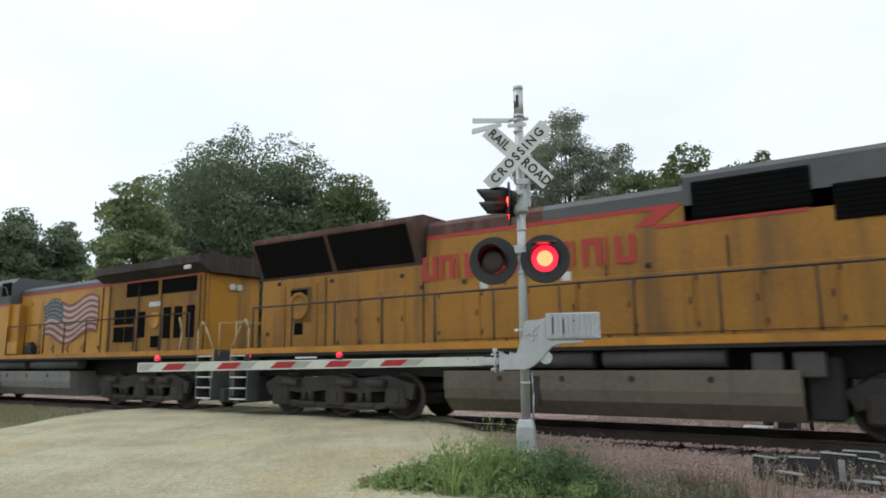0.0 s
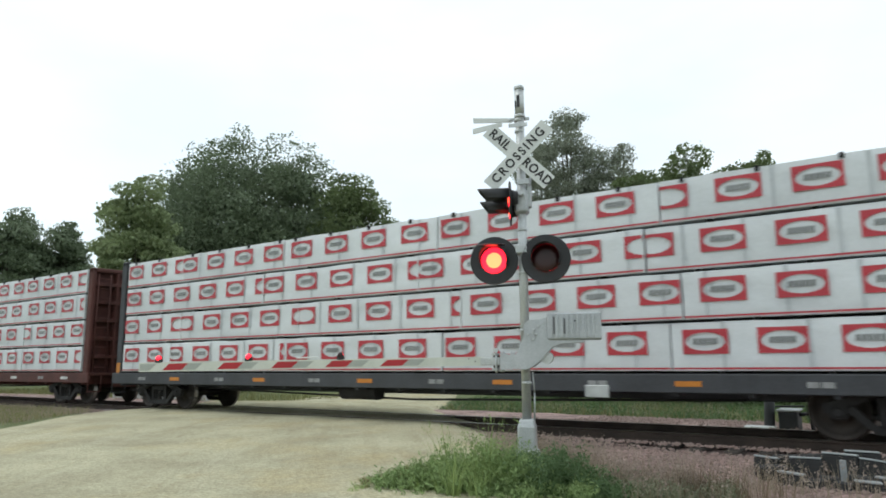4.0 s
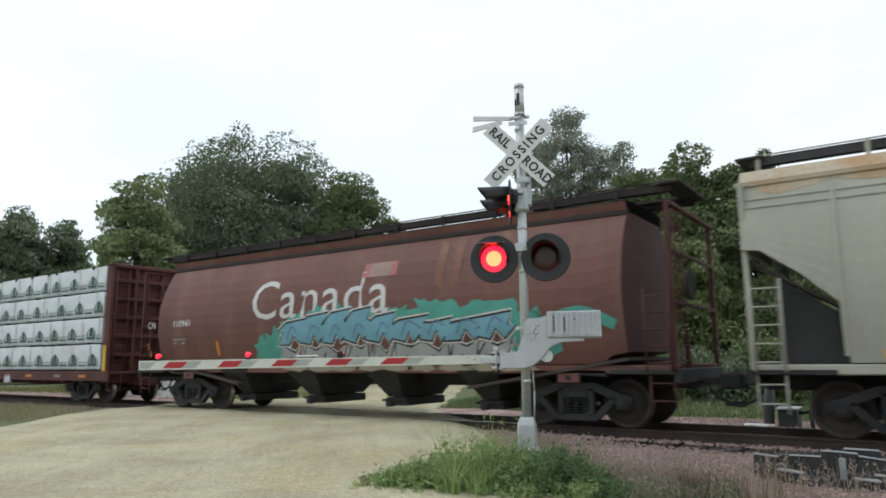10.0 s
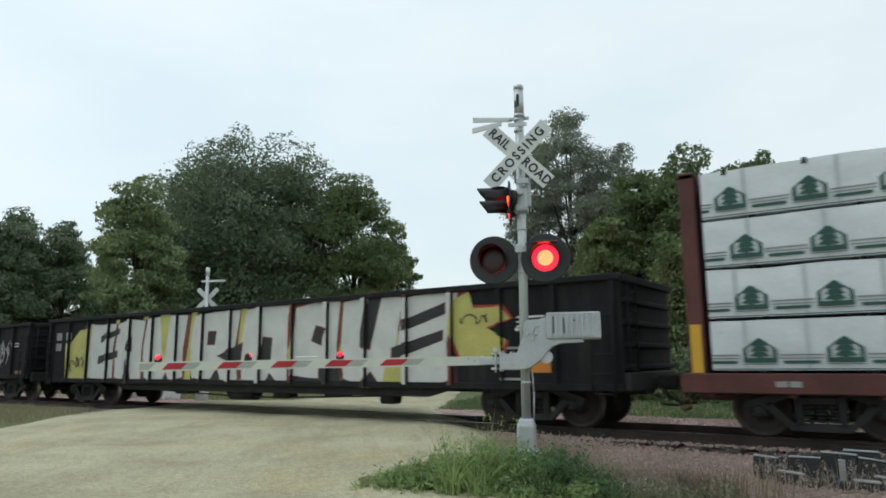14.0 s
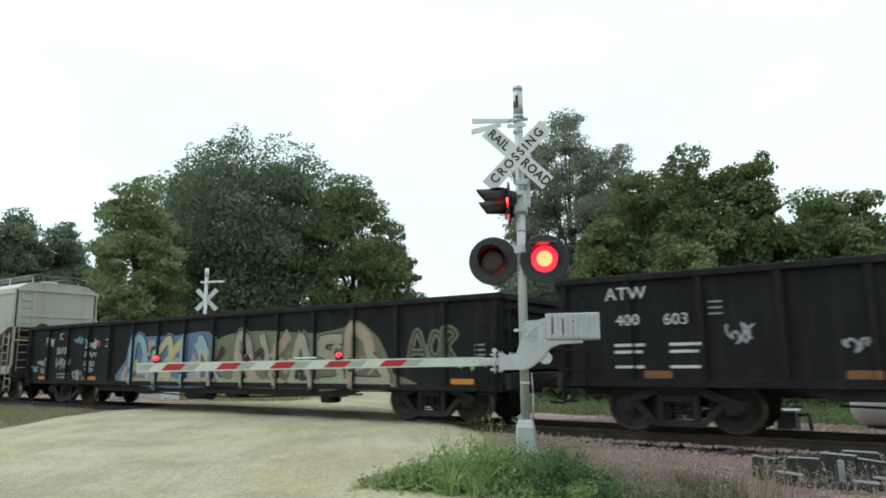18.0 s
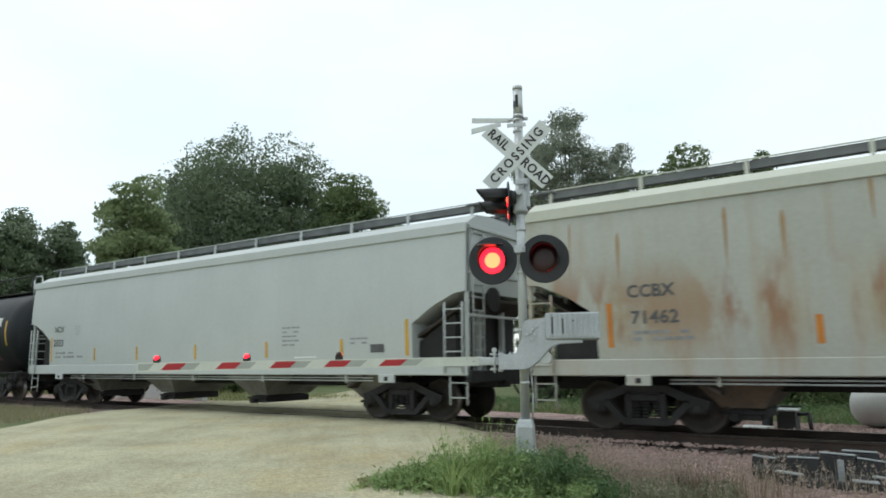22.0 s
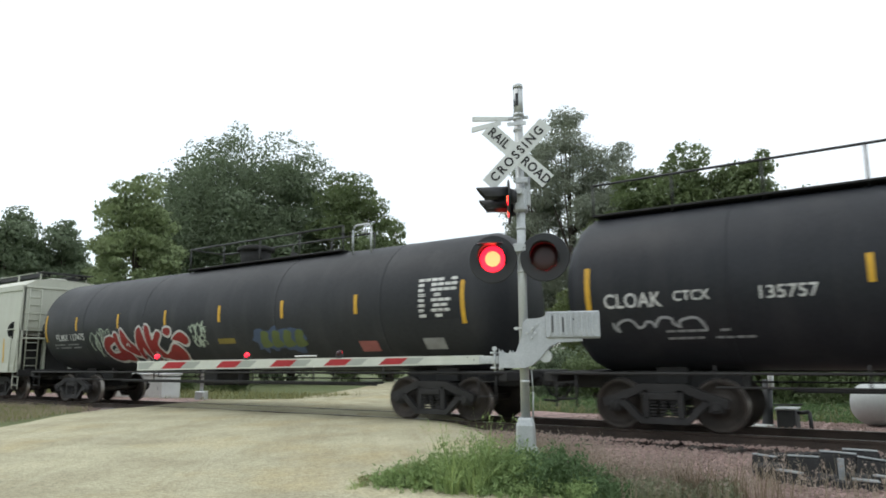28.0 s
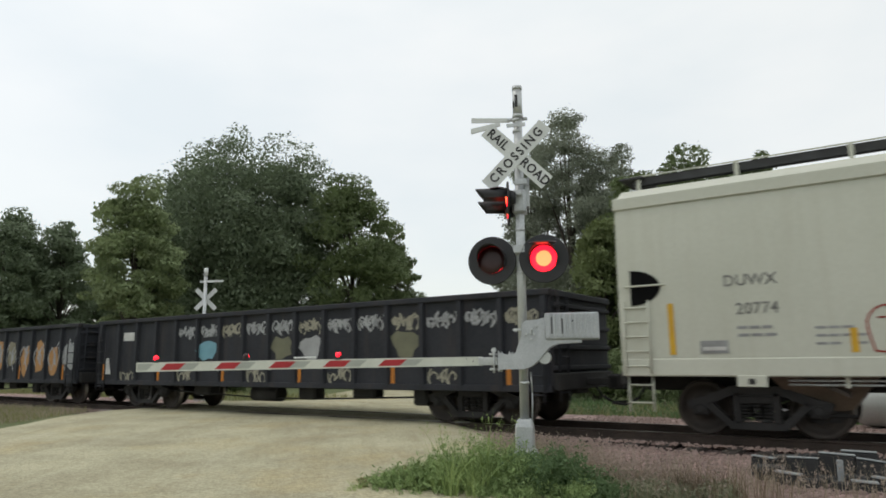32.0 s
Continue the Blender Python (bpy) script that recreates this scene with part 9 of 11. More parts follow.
panel(car, X(-251.83), X(-251.30), 1.51, 1.80, surf, M_STENG, "placard", "", 0.01, 2)
panel(car, X(-251.79), X(-251.34), 1.55, 1.76, surf, M_TANKB, "placard_face", "", 0.014, 2)
flat_shapes(car, "placard", [[(X(-250.22), 1.52), (X(-250.0), 1.3), (X(-250.22), 1.08), (X(-250.44), 1.3)]], P_RED, lambda z: -1.5, 0.01, "red and white diamond placard")
panel(car, X(-250.36), X(-250.08), 1.25, 1.36, lambda z: -1.5, M_STEN, "placard_band", nz=1, off=0.016)
words(car, "CTCX 135353", 0.26, X(-264.6), 1.88, surf, M_STEN, 1.0, "white reporting mark and number")
rows_of_text(car, X(-265.2), 1.68, 2, 1.3, surf, M_STENG, 0.04, 0.1, 16)
panel(car, X(-257.33), X(-256.58), 2.03, 2.31, surf, P_OLIVE, "pale_label", "", 0.01, 3)
rows_of_text(car, X(-257.28), 2.53, 1, 0.84, surf, M_STEN, 0.04, 0.1, 17)
car, qc, h, surf = TANK["j"]
X = lambda q: q - qc
words(car, "CLOAK", 0.36, X(-286.42), 2.28, surf, P_WHITE, 0.84, "white sprayed capital letters", 0.01, "sprayed_word")
flat_shapes(car, "graffiti", scrawl(random.Random(6), X(-286.9), X(-285.3), 1.75, 1.98, 9, 0.045), P_GREY, surf, 0.01, "pale green scrawled tag")
words(car, "CTCX", 0.24, X(-285.4), 2.32, surf, M_STEN, 0.9, "white reporting mark")
words(car, "135757", 0.29, X(-283.93), 2.30, surf, M_STEN, 1.0, "white car number")
rows_of_text(car, X(-285.9), 1.72, 2, 1.7, surf, M_STENG, 0.04, 0.12, 18)
rows_of_text(car, X(-272.4), 2.85, 2, 0.9, surf, M_STENG, 0.05, 0.1, 19)
rows_of_text(car, X(-271.3), 2.66, 6, 1.05, surf, M_STEN, 0.05, 0.10, 20)
rows_of_text(car, X(-273.3), 2.1, 3, 1.0, surf, M_STENG, 0.05, 0.12, 21)
panel(car, X(-274.0), X(-273.5), 1.86, 2.1, surf, M_STENG, "placard", "", 0.01, 2)
panel(car, X(-274.8), X(-274.2), 1.9, 2.2, surf, P_OLIVE, "olive_patch", "", 0.01, 2)
panel(car, X(-277.0), X(-276.2), 1.7, 2.3, surf, P_BLACK, "dark_patch", "", 0.01, 3)
panel(car, X(-278.5), X(-277.7), 1.78, 1.92, surf, M_YELM, "yellow_notice", "", 0.01, 1)
rows_of_text(car, X(-278.4), 3.3, 1, 0.25, surf, M_STEN, 0.07, 0.1, 22)
car, qc, h, surf = TANK["k"]
X = lambda q: q - qc
rnd = random.Random(8)
THROW = [    # rounded shapes of the red piece, place along the car and height
    [(-303.7, 1.75), (-303.5, 2.05), (-303.15, 2.12), (-302.95, 1.98), (-303.15, 1.9), (-303.36, 1.8), (-303.3, 1.6), (-303.0, 1.62), (-302.75, 1.6), (-302.8, 1.42), (-303.25, 1.36), (-303.6, 1.48)],
    [(-303.0, 2.16), (-302.8, 2.18), (-302.72, 1.75), (-302.4, 1.6), (-302.42, 1.38), (-302.85, 1.4), (-302.95, 1.7)],
    [(-302.6, 2.3), (-302.45, 2.25), (-302.2, 1.95), (-301.95, 1.75), (-301.98, 1.5), (-302.3, 1.58), (-302.6, 1.8)],
    [(-301.92, 1.5), (-301.75, 2.2), (-301.48, 2.3), (-301.33, 1.5), (-301.5, 1.4), (-301.6, 1.75), (-301.78, 1.42)],
    [(-301.3, 2.33), (-301.07, 2.32), (-301.0, 1.95), (-300.72, 2.2), (-300.52, 2.1), (-300.8, 1.8), (-300.62, 1.5), (-300.85, 1.42), (-301.05, 1.65), (-301.1, 1.38), (-301.28, 1.4)],
    [(-300.75, 1.46), (-300.4, 1.6), (-300.02, 1.82), (-299.7, 1.68), (-299.66, 1.5), (-299.9, 1.27), (-300.3, 1.32)],
    [(-300.38, 2.15), (-300.3, 2.28), (-300.05, 2.27), (-300.03, 2.15), (-300.2, 2.06)],
    [(-300.02, 1.96), (-299.6, 2.15), (-299.3, 2.0), (-299.3, 1.86), (-299.5, 1.79), (-299.75, 1.9)]]
shapes = [bubble([(X(a), z) for a, z in p], 4) for p in THROW]
for k, b in enumerate(shapes):
    flat_shapes(car, "graffiti", [fatten(b, 0.065)], P_WHITE, surf, 0.008 + 0.0007 * k, "white outline round the graffiti")
for k, b in enumerate(shapes):
    flat_shapes(car, "graffiti", [b], P_REDT, surf, 0.016 + 0.0007 * k, "red rounded graffiti")
flat_shapes(car, "graffiti", stroke([(X(-303.3), 1.62), (X(-303.1), 1.72), (X(-302.95), 1.7)], 0.05) + stroke([(X(-302.4), 1.82), (X(-302.32), 1.88), (X(-302.25), 1.8)], 0.05), P_WHITE, surf, 0.024, "white marks inside the graffiti")
flat_shapes(car, "graffiti", scrawl(rnd, X(-304.3), X(-303.5), 1.5, 2.3, 14, 0.035) + scrawl(rnd, X(-303.9), X(-303.1), 2.15, 2.36, 8, 0.03), P_MINT, surf, 0.007, "pale green scrawl beside the graffiti")
flat_shapes(car, "graffiti", scrawl(rnd, X(-299.1), X(-298.4), 1.95, 2.4, 14, 0.045) + scrawl(rnd, X(-299.0), X(-298.5), 1.7, 2.0, 9, 0.04), P_MINT, surf, 0.012, "pale green scrawl")
flat_shapes(car, "graffiti", [blob(rnd, X(-296.2 + 0.4 * i), 1.85, 0.34, 0.30, 16, 0.25) for i in range(4)], paint("spray_dull_blue", (0.05, 0.08, 0.15)), surf, 0.008, "faded blue cloud of the tag")
flat_shapes(car, "graffiti", [bubble([(X(-296.3 + 0.42 * i), 1.66), (X(-296.2 + 0.42 * i), 2.05), (X(-295.95 + 0.42 * i), 2.02), (X(-296.0 + 0.42 * i), 1.85), (X(-295.9 + 0.42 * i), 1.70)], 3) for i in range(4)], paint("spray_moss", (0.10, 0.13, 0.035)), surf, 0.011, "faded moss green tag")
panel(car, X(-291.12), X(-290.03), 2.14, 3.02, surf, M_TANKB, "stencil_panel", "", 0.006, 5)
rows_of_text(car, X(-291.1), 2.96, 8, 1.05, surf, M_STEN, 0.065, 0.11, 23)
words(car, "PLMX 137475", 0.30, X(-305.6), 2.14, surf, M_STEN, 1.0, "worn grey reporting mark and number")
rows_of_text(car, X(-306.7), 1.9, 2, 1.8, surf, M_STENG, 0.04, 0.1, 24)
panel(car, X(-293.0), X(-292.45), 1.5, 1.74, surf, P_MAPLE, "placard", "", 0.01, 2)
panel(car, X(-291.15), X(-290.6), 1.52, 1.76, surf, M_STENG, "notice_plate", "", 0.01, 2)
panel(car, X(-298.0), X(-297.3), 1.78, 1.92, surf, paint("dim_yellow", (0.22, 0.17, 0.03)), "yellow_notice", "", 0.01, 1)

# --- gondolas
def gon_frame(key, n):
    car, qc, h, surf = GON[key]
    return car, (lambda q: q - qc), gon_posts(h, n), h


car, X, posts, h = gon_frame("d", 18)
rnd = random.Random(3)
D = lambda name, polys, mat, label="", off=0.006: drape(car, name, polys, mat, posts, 0.055, -1.44, -1.53, label, off)
D("graffiti", [[(X(-164.5), 0.78), (X(-149.0), 0.78), (X(-149.0), 2.68), (X(-163.6), 2.55)]], P_BLACK, "black shadow of the letters", 0.006)
WORD = [    # place along the car, top and foot, then the cuts as shares of width and height
    (-163.25, -161.75, 2.55, 0.86, 0.10, [[(0.40, 0.26), (1.08, 0.38), (1.08, 0.50), (0.40, 0.40)], [(0.45, 0.66), (1.1, 0.80), (1.1, 0.90), (0.45, 0.78)]]),
    (-161.75, -160.25, 2.62, 0.82, 0.05, [[(0.30, -0.05), (0.62, -0.05), (0.50, 0.34)], [(0.42, 0.50), (0.60, 0.48), (0.58, 0.74)]]),
    (-160.25, -158.15, 2.66, 0.84, 0.0, [[(0.50, 0.0), (0.62, 0.0), (0.57, 0.10)]]),
    (-157.95, -155.85, 2.68, 0.86, 0.08, [[(0.36, 0.52), (0.50, 0.52), (0.52, 0.70), (0.37, 0.70)], [(0.58, 0.34), (1.05, 0.52), (1.02, 0.18), (0.84, 0.26)], [(0.42, -0.05), (0.66, -0.05), (0.58, 0.16)]]),
    (-155.80, -153.95, 2.70, 0.84, 0.05, [[(0.40, 0.22), (0.62, 0.20), (0.64, 0.56), (0.46, 0.58)], [(0.52, -0.05), (0.8, -0.05), (0.62, 0.09)]]),
    (-153.85, -152.30, 2.72, 0.90, 0.10, [[(0.42, 0.50), (0.64, 0.44), (0.74, 0.64), (0.50, 0.68)], [(0.62, -0.05), (1.05, -0.05), (1.0, 0.24), (0.60, 0.18)]]),
    (-152.25, -150.45, 2.72, 0.82, 0.12, [[(0.44, 1.05), (0.66, 1.05), (0.50, 0.40), (0.34, 0.44)], [(0.35, -0.05), (0.70, -0.05), (0.52, 0.12)]]),
    (-150.55, -149.10, 2.78, 0.80, 0.22, [[(0.10, 0.58), (0.82, 0.74), (0.82, 0.86), (0.10, 0.70)], [(-0.10, 0.26), (0.80, 0.46), (0.80, 0.57), (-0.10, 0.40)]]),
]
letters, holes, rims, golds, reds = [], [], [], [], []
for q0, q1, top, foot, lean, cuts in WORD:
    w, hh = q1 - q0, top - foot
    T = lambda u, v: (X(q0) + u * w + lean * (v - 0.5) * 0.8, foot + v * hh)
    j = lambda a: rnd.uniform(-a, a)
    letters.append([T(0.04 + j(0.04), 0.02 + j(0.03)), T(0.46, -0.03 + j(0.04)), T(0.97 + j(0.03), 0.0 + j(0.05)), T(0.93 + j(0.03), 0.45), T(1.0 + j(0.03), 0.97 + j(0.03)), T(0.5, 1.0 + j(0.03)), T(0.05 + j(0.04), 0.97 + j(0.03)), T(0.0, 0.5)])
    cuts = [[T(u, v) for u, v in c] for c in cuts]
    holes += cuts
    rims += [swell(c, 0.04) for c in cuts]
    golds.append([T(-0.10, 0.0), T(0.03, -0.02), T(0.10, 1.02), T(-0.02, 1.02)])
    reds.append([T(0.90, 0.98), T(1.10, 1.0), T(1.04, 0.48), T(0.96, 0.30)])
    reds.append([T(0.88, -0.03), T(1.10, 0.02), T(0.99, 0.40)])
golds += [[(X(-164.5), 0.85), (X(-163.4), 0.85), (X(-163.1), 1.5), (X(-162.9), 2.45), (X(-163.9), 2.4), (X(-164.6), 1.9)], [(X(-159.45), 2.72), (X(-158.95), 2.72), (X(-159.12), 1.5), (X(-159.25), 1.3)],
          [(X(-151.0), 0.82), (X(-150.4), 0.82), (X(-150.5), 1.35), (X(-150.9), 1.3)]]
D("graffiti", golds, P_YEL, "pale yellow fill between the letters", 0.008)
D("graffiti", reds + [[(X(-156), 2.62), (X(-149.2), 2.66), (X(-149.2), 2.74), (X(-156), 2.71)]], P_REDB, "dark red edges between the letters", 0.009)
D("graffiti", letters, P_WHITE, "large white letter-like graffiti", 0.012)
D("graffiti", [golds[-2], golds[-1]], P_YEL, "pale yellow wedge in a letter", 0.014)
D("graffiti", rims, P_REDB, "dark red edge of the cuts", 0.015)
D("graffiti", holes, P_BLACK, "black cuts in the letters", 0.018)
D("graffiti", scrawl(rnd, X(-164.4), X(-163.4), 1.1, 1.6, 12, 0.04), P_BLACK, "thin dark scrawl on the yellow", 0.016)
head = [(X(-149.1), 2.55), (X(-148.7), 2.7), (X(-148.6), 2.35), (X(-147.95), 2.35), (X(-147.75), 2.1), (X(-148.3), 1.95), (X(-147.85), 1.7), (X(-147.95), 1.35), (X(-148.9), 1.3), (X(-149.2), 1.9)]
D("graffiti", [swell(head, 0.07)], P_RED, "", 0.010)
D("graffiti", [head], P_YEL, "pale yellow bird-like figure", 0.013)
D("graffiti", scrawl(rnd, X(-148.9), X(-148.2), 2.0, 2.2, 6, 0.03), P_BLACK, "", 0.018)
D("reflective_strip", [[(X(-147.32), 1.05), (X(-146.86), 1.05), (X(-146.86), 1.30), (X(-147.32), 1.30)]], M_ORGM)
D("stencilling", [[(X(-147.6), 2.1 - 0.09 * i), (X(-147.0 - 0.2 * (i % 2)), 2.1 - 0.09 * i), (X(-147.0 - 0.2 * (i % 2)), 2.14 - 0.09 * i), (X(-147.6), 2.14 - 0.09 * i)] for i in range(3)], M_STEN)
D("stencilling", [[(X(-147.95), 1.5 - 0.2 * i), (X(-147.5), 1.5 - 0.2 * i), (X(-147.5), 1.55 - 0.2 * i), (X(-147.95), 1.55 - 0.2 * i)] for i in range(4)], M_STENG)
D("stencilling", [[(X(-165.4 + 0.62 * i), 2.1 - 0.35 * j), (X(-165.05 + 0.62 * i), 2.1 - 0.35 * j), (X(-165.05 + 0.62 * i), 2.35 - 0.35 * j), (X(-165.4 + 0.62 * i), 2.35 - 0.35 * j)] for i in range(2) for j in range(2)], M_STENG, "worn car number patches")

car, X, posts, h = gon_frame("e", 17)
rnd = random.Random(4)
D("graffiti", scrawl(rnd, X(-169.72), X(-168.8), 1.35, 2.15, 12, 0.045), P_GREY, "pale green star-like scrawl", 0.008)
D("graffiti", scrawl(rnd, X(-170.9), X(-169.95), 1.2, 1.78, 14, 0.05), P_WHITE, "white scrawled tag", 0.008)
for q, z, w in ((-178.6, 1.7, 0.45), (-177.0, 1.6, 0.4), (-175.5, 1.65, 0.5), (-173.2, 1.6, 0.4), (-172.2, 1.75, 0.5), (-182.4, 1.5, 0.4), (-184.0, 1.7, 0.35), (-180.5, 1.6, 0.3)):
    D("graffiti", scrawl(rnd, X(q), X(q + w), z - 0.14, z + 0.14, 8, 0.035), P_WHITE if rnd.random() < 0.5 else P_GREY, "small white scrawl", 0.008)
def onpanel(txt, size, q, z, mat, squeeze=1.0, label=""):
    me = lettering(txt, size, 0.0, squeeze=squeeze)
    return decal("lettering", car, me, mat, X(q), z, lambda zz: -1.53, 0.006, label)
onpanel("ATW", 0.32, -185.68, 2.44, M_STEN, 1.0, "white reporting mark")
onpanel("400", 0.28, -185.66, 1.97, M_STEN, 1.0, "white car number")
onpanel("603", 0.28, -184.82, 1.96, M_STEN, 1.0)
for q in (-185.2, -182.15, -180.25, -178.33, -175.0, -171.5, -168.0):
    D("reflective_strip", [[(X(q) - 0.24, 0.97), (X(q) + 0.24, 0.97), (X(q) + 0.24, 1.10), (X(q) - 0.24, 1.10)]], paint("dull_orange", (0.20, 0.09, 0.03)))
for q in (-185.95, -184.98):
    for z, w in ((1.52, 0.55), (1.40, 0.50), (1.14, 0.52)):
        D("stencilling", [[(X(q), z), (X(q) + w, z), (X(q) + w, z + 0.05), (X(q), z + 0.05)]], M_STEN, "small white stencilled lines", 0.008)
for z in (2.02, 2.12, 2.22):
    D("stencilling", [[(X(-184.3), z), (X(-184.08), z), (X(-184.08), z + 0.03), (X(-184.3), z + 0.03)]], M_STENG, "", 0.008)
D("notice_plate", [[(X(-169.82), 1.26), (X(-169.4), 1.26), (X(-169.4), 1.52), (X(-169.82), 1.52)]], M_STENG)
D("stencilling", [[(X(-168.5), 2.05 - 0.1 * i), (X(-168.1), 2.05 - 0.1 * i), (X(-168.1), 2.09 - 0.1 * i), (X(-168.5), 2.09 - 0.1 * i)] for i in range(2)], M_STEN)
D("stencilling", [blob(rnd, X(-167.36), 1.41, 0.1, 0.1, 14, 0.02)], P_YEL, "small round yellow mark")

car, X, posts, h = gon_frame("f", 16)
rnd = random.Random(9)
D("graffiti", [bubble([(X(-201.65), 0.76), (X(-201.4), 1.45), (X(-201.0), 2.05), (X(-199.0), 2.1), (X(-197.2), 2.08), (X(-197.0), 0.76)], 6)], P_BLUED, "blue shade behind the graffiti", 0.006)
D("graffiti", [bubble([(X(-197.3), 0.76), (X(-197.1), 1.9), (X(-195.5), 2.12), (X(-193.4), 2.0), (X(-192.2), 2.12), (X(-191.5), 1.9), (X(-191.0), 1.1), (X(-190.8), 0.76)], 6)], P_OLIVE, "olive fill behind the graffiti", 0.0065)
PASTEL = [
    (P_PALEB, [(-201.05, 0.82), (-200.85, 1.9), (-200.4, 1.92), (-200.3, 0.82)]), (P_PALEB, [(-200.95, 1.2), (-200.35, 1.15)]), (P_BLUSH, [(-200.22, 1.95), (-200.02, 1.0), (-199.85, 0.8)]),
    (P_PALEB, [(-199.95, 1.9), (-199.82, 1.0), (-199.5, 0.85)]), (P_PALEY, [(-199.6, 1.75), (-199.25, 1.95), (-199.15, 1.3), (-199.55, 1.1)]), (P_PALEY, [(-199.2, 0.8), (-199.0, 1.4), (-198.65, 1.98)]),
    (P_PALEB, [(-198.5, 2.0), (-198.42, 0.82)]), (P_LILAC, [(-198.05, 1.8), (-198.2, 1.2), (-197.9, 0.85)]), (P_PALEB, [(-197.75, 0.85), (-197.7, 1.95), (-197.3, 1.6), (-197.35, 0.85)]), (P_BLUSH, [(-201.5, 0.82), (-201.35, 1.3)]),
    (P_STONE, [(-196.3, 0.82), (-196.2, 1.9), (-195.7, 1.85), (-195.75, 1.45), (-196.1, 1.35)]), (P_BLUSH, [(-196.0, 1.35), (-195.55, 0.82)]), (P_STONE, [(-195.2, 1.95), (-194.85, 1.25), (-194.85, 0.82)]), (P_BLUSH, [(-194.4, 1.98), (-194.8, 1.3)]),
    (P_STONE, [(-194.2, 0.82), (-193.85, 1.85), (-193.5, 0.82)]), (P_BLUSH, [(-194.05, 1.2), (-193.6, 1.25)]), (P_STONE, [(-192.55, 1.85), (-193.05, 1.75), (-193.0, 1.42), (-192.6, 1.25), (-192.65, 0.92), (-193.2, 0.84)]),
    (P_BLUSH, [(-192.3, 0.82), (-192.2, 1.95), (-191.75, 1.85), (-191.8, 1.45), (-192.15, 1.35)]), (P_STONE, [(-192.1, 1.35), (-191.5, 1.2), (-191.1, 0.84), (-192.2, 0.84)])]
for k, (m, line) in enumerate(PASTEL):
    pts = [(X(a) + rnd.uniform(-0.13, 0.13), z + (rnd.uniform(-0.2, 0.2) if 0.9 < z < 1.8 else rnd.uniform(-0.04, 0.06))) for a, z in line]
    lift = 0.0009 * k
    D("graffiti", stroke(pts, 0.38), P_OLIVE if k >= 10 else P_BLUED, "dark shade of the letters", 0.008 + lift * 0.3)
    D("graffiti", stroke(pts, 0.29), P_STONE if k % 2 else P_BLACK, "edge of the letters", 0.016 + lift * 0.3)
    D("graffiti", stroke(pts, 0.23), m, "pastel letter-like graffiti", 0.024 + lift * 0.3)
for k in range(26):
    a = -201.3 + 0.385 * k
    m = (P_OLIVE, P_STONE, P_BLUSH, P_BLACK)[k % 4] if a > -197.2 else (P_BLUED, P_PALEY, P_LILAC, P_BLACK)[k % 4]
    z = rnd.uniform(0.95, 1.5)
    D("graffiti", stroke([(X(a), z), (X(a) + rnd.uniform(0.1, 0.3), z + rnd.uniform(0.1, 0.4)), (X(a) + rnd.uniform(0.2, 0.5), z + rnd.uniform(-0.2, 0.4))], rnd.uniform(0.05, 0.15)), m, "strokes across the letters", 0.034 + 0.0003 * k)
D("graffiti", [blob(rnd, X(-201.2 + 0.55 * k), 0.82, 0.30, 0.09, 12, 0.4) for k in range(19)], P_STONE, "dusty pale foot of the graffiti", 0.045)
for line in ([(-190.6, 1.25), (-190.35, 1.95), (-190.1, 1.3)], [(-190.5, 1.5), (-190.2, 1.5)], [(-190.02, 1.6), (-189.9, 1.9), (-189.72, 1.75), (-189.8, 1.4), (-189.98, 1.45), (-190.02, 1.6)], [(-189.62, 1.3), (-189.6, 1.95), (-189.35, 1.85), (-189.55, 1.6), (-189.3, 1.25)]):
    D("graffiti", stroke([(X(a), z) for a, z in line], 0.15), P_OLIVE, "olive letter-like tag", 0.008)
    D("graffiti", stroke([(X(a), z) for a, z in line], 0.045), P_BLACK, "dark line in the tag", 0.012)
D("graffiti", scrawl(rnd, X(-189.3), X(-188.2), 1.12, 1.34, 12, 0.04), P_STONE, "pale tan scrawl", 0.008)
onpanel("IC", 0.30, -205.15, 2.24, M_STEN, 1.0, "white reporting mark")
onpanel("3693", 0.32, -205.12, 1.77, M_STEN, 1.0, "white car number")
for q0, q1, z0, z1, m in ((-206.29, -205.8, 1.95, 2.24, P_WHITE), (-206.86, -206.04, 1.29, 1.52, P_GREY), (-207.28, -206.8, 1.08, 1.29, P_GREY), (-206.57, -206.25, 1.05, 1.25, P_GREY), (-205.57, -204.68, 1.21, 1.52, P_GREY),
                          (-204.45, -203.95, 1.99, 2.23, P_BLUE), (-203.74, -203.07, 1.84, 2.10, P_WHITE), (-203.7, -203.12, 1.55, 1.72, P_GREY), (-203.7, -203.2, 1.25, 1.43, P_GREY), (-203.58, -203.27, 1.07, 1.23, P_GREY)):
    k = max(6, int((q1 - q0) / 0.055))
    D("graffiti", scrawl(rnd, X(q0), X(q1), z0, z1, k, 0.034), m, "small white scrawl" if m is P_WHITE else "faded grey scrawl", 0.008)
    D("graffiti", scrawl(rnd, X(q0) + 0.03, X(q1) - 0.02, z0, z1 - 0.05, max(4, k // 2), 0.028), m, "", 0.010)
D("graffiti", scrawl(rnd, X(-204.44), X(-203.96), 0.80, 1.12, 9, 0.035) + scrawl(rnd, X(-204.42), X(-204.0), 0.78, 0.98, 7, 0.035), P_GREY, "faded grey scrawl", 0.008)
D("graffiti", [blob(rnd, X(-202.98), 1.97, 0.06, 0.13, 12, 0.1)], P_RED, "small red dab", 0.009)
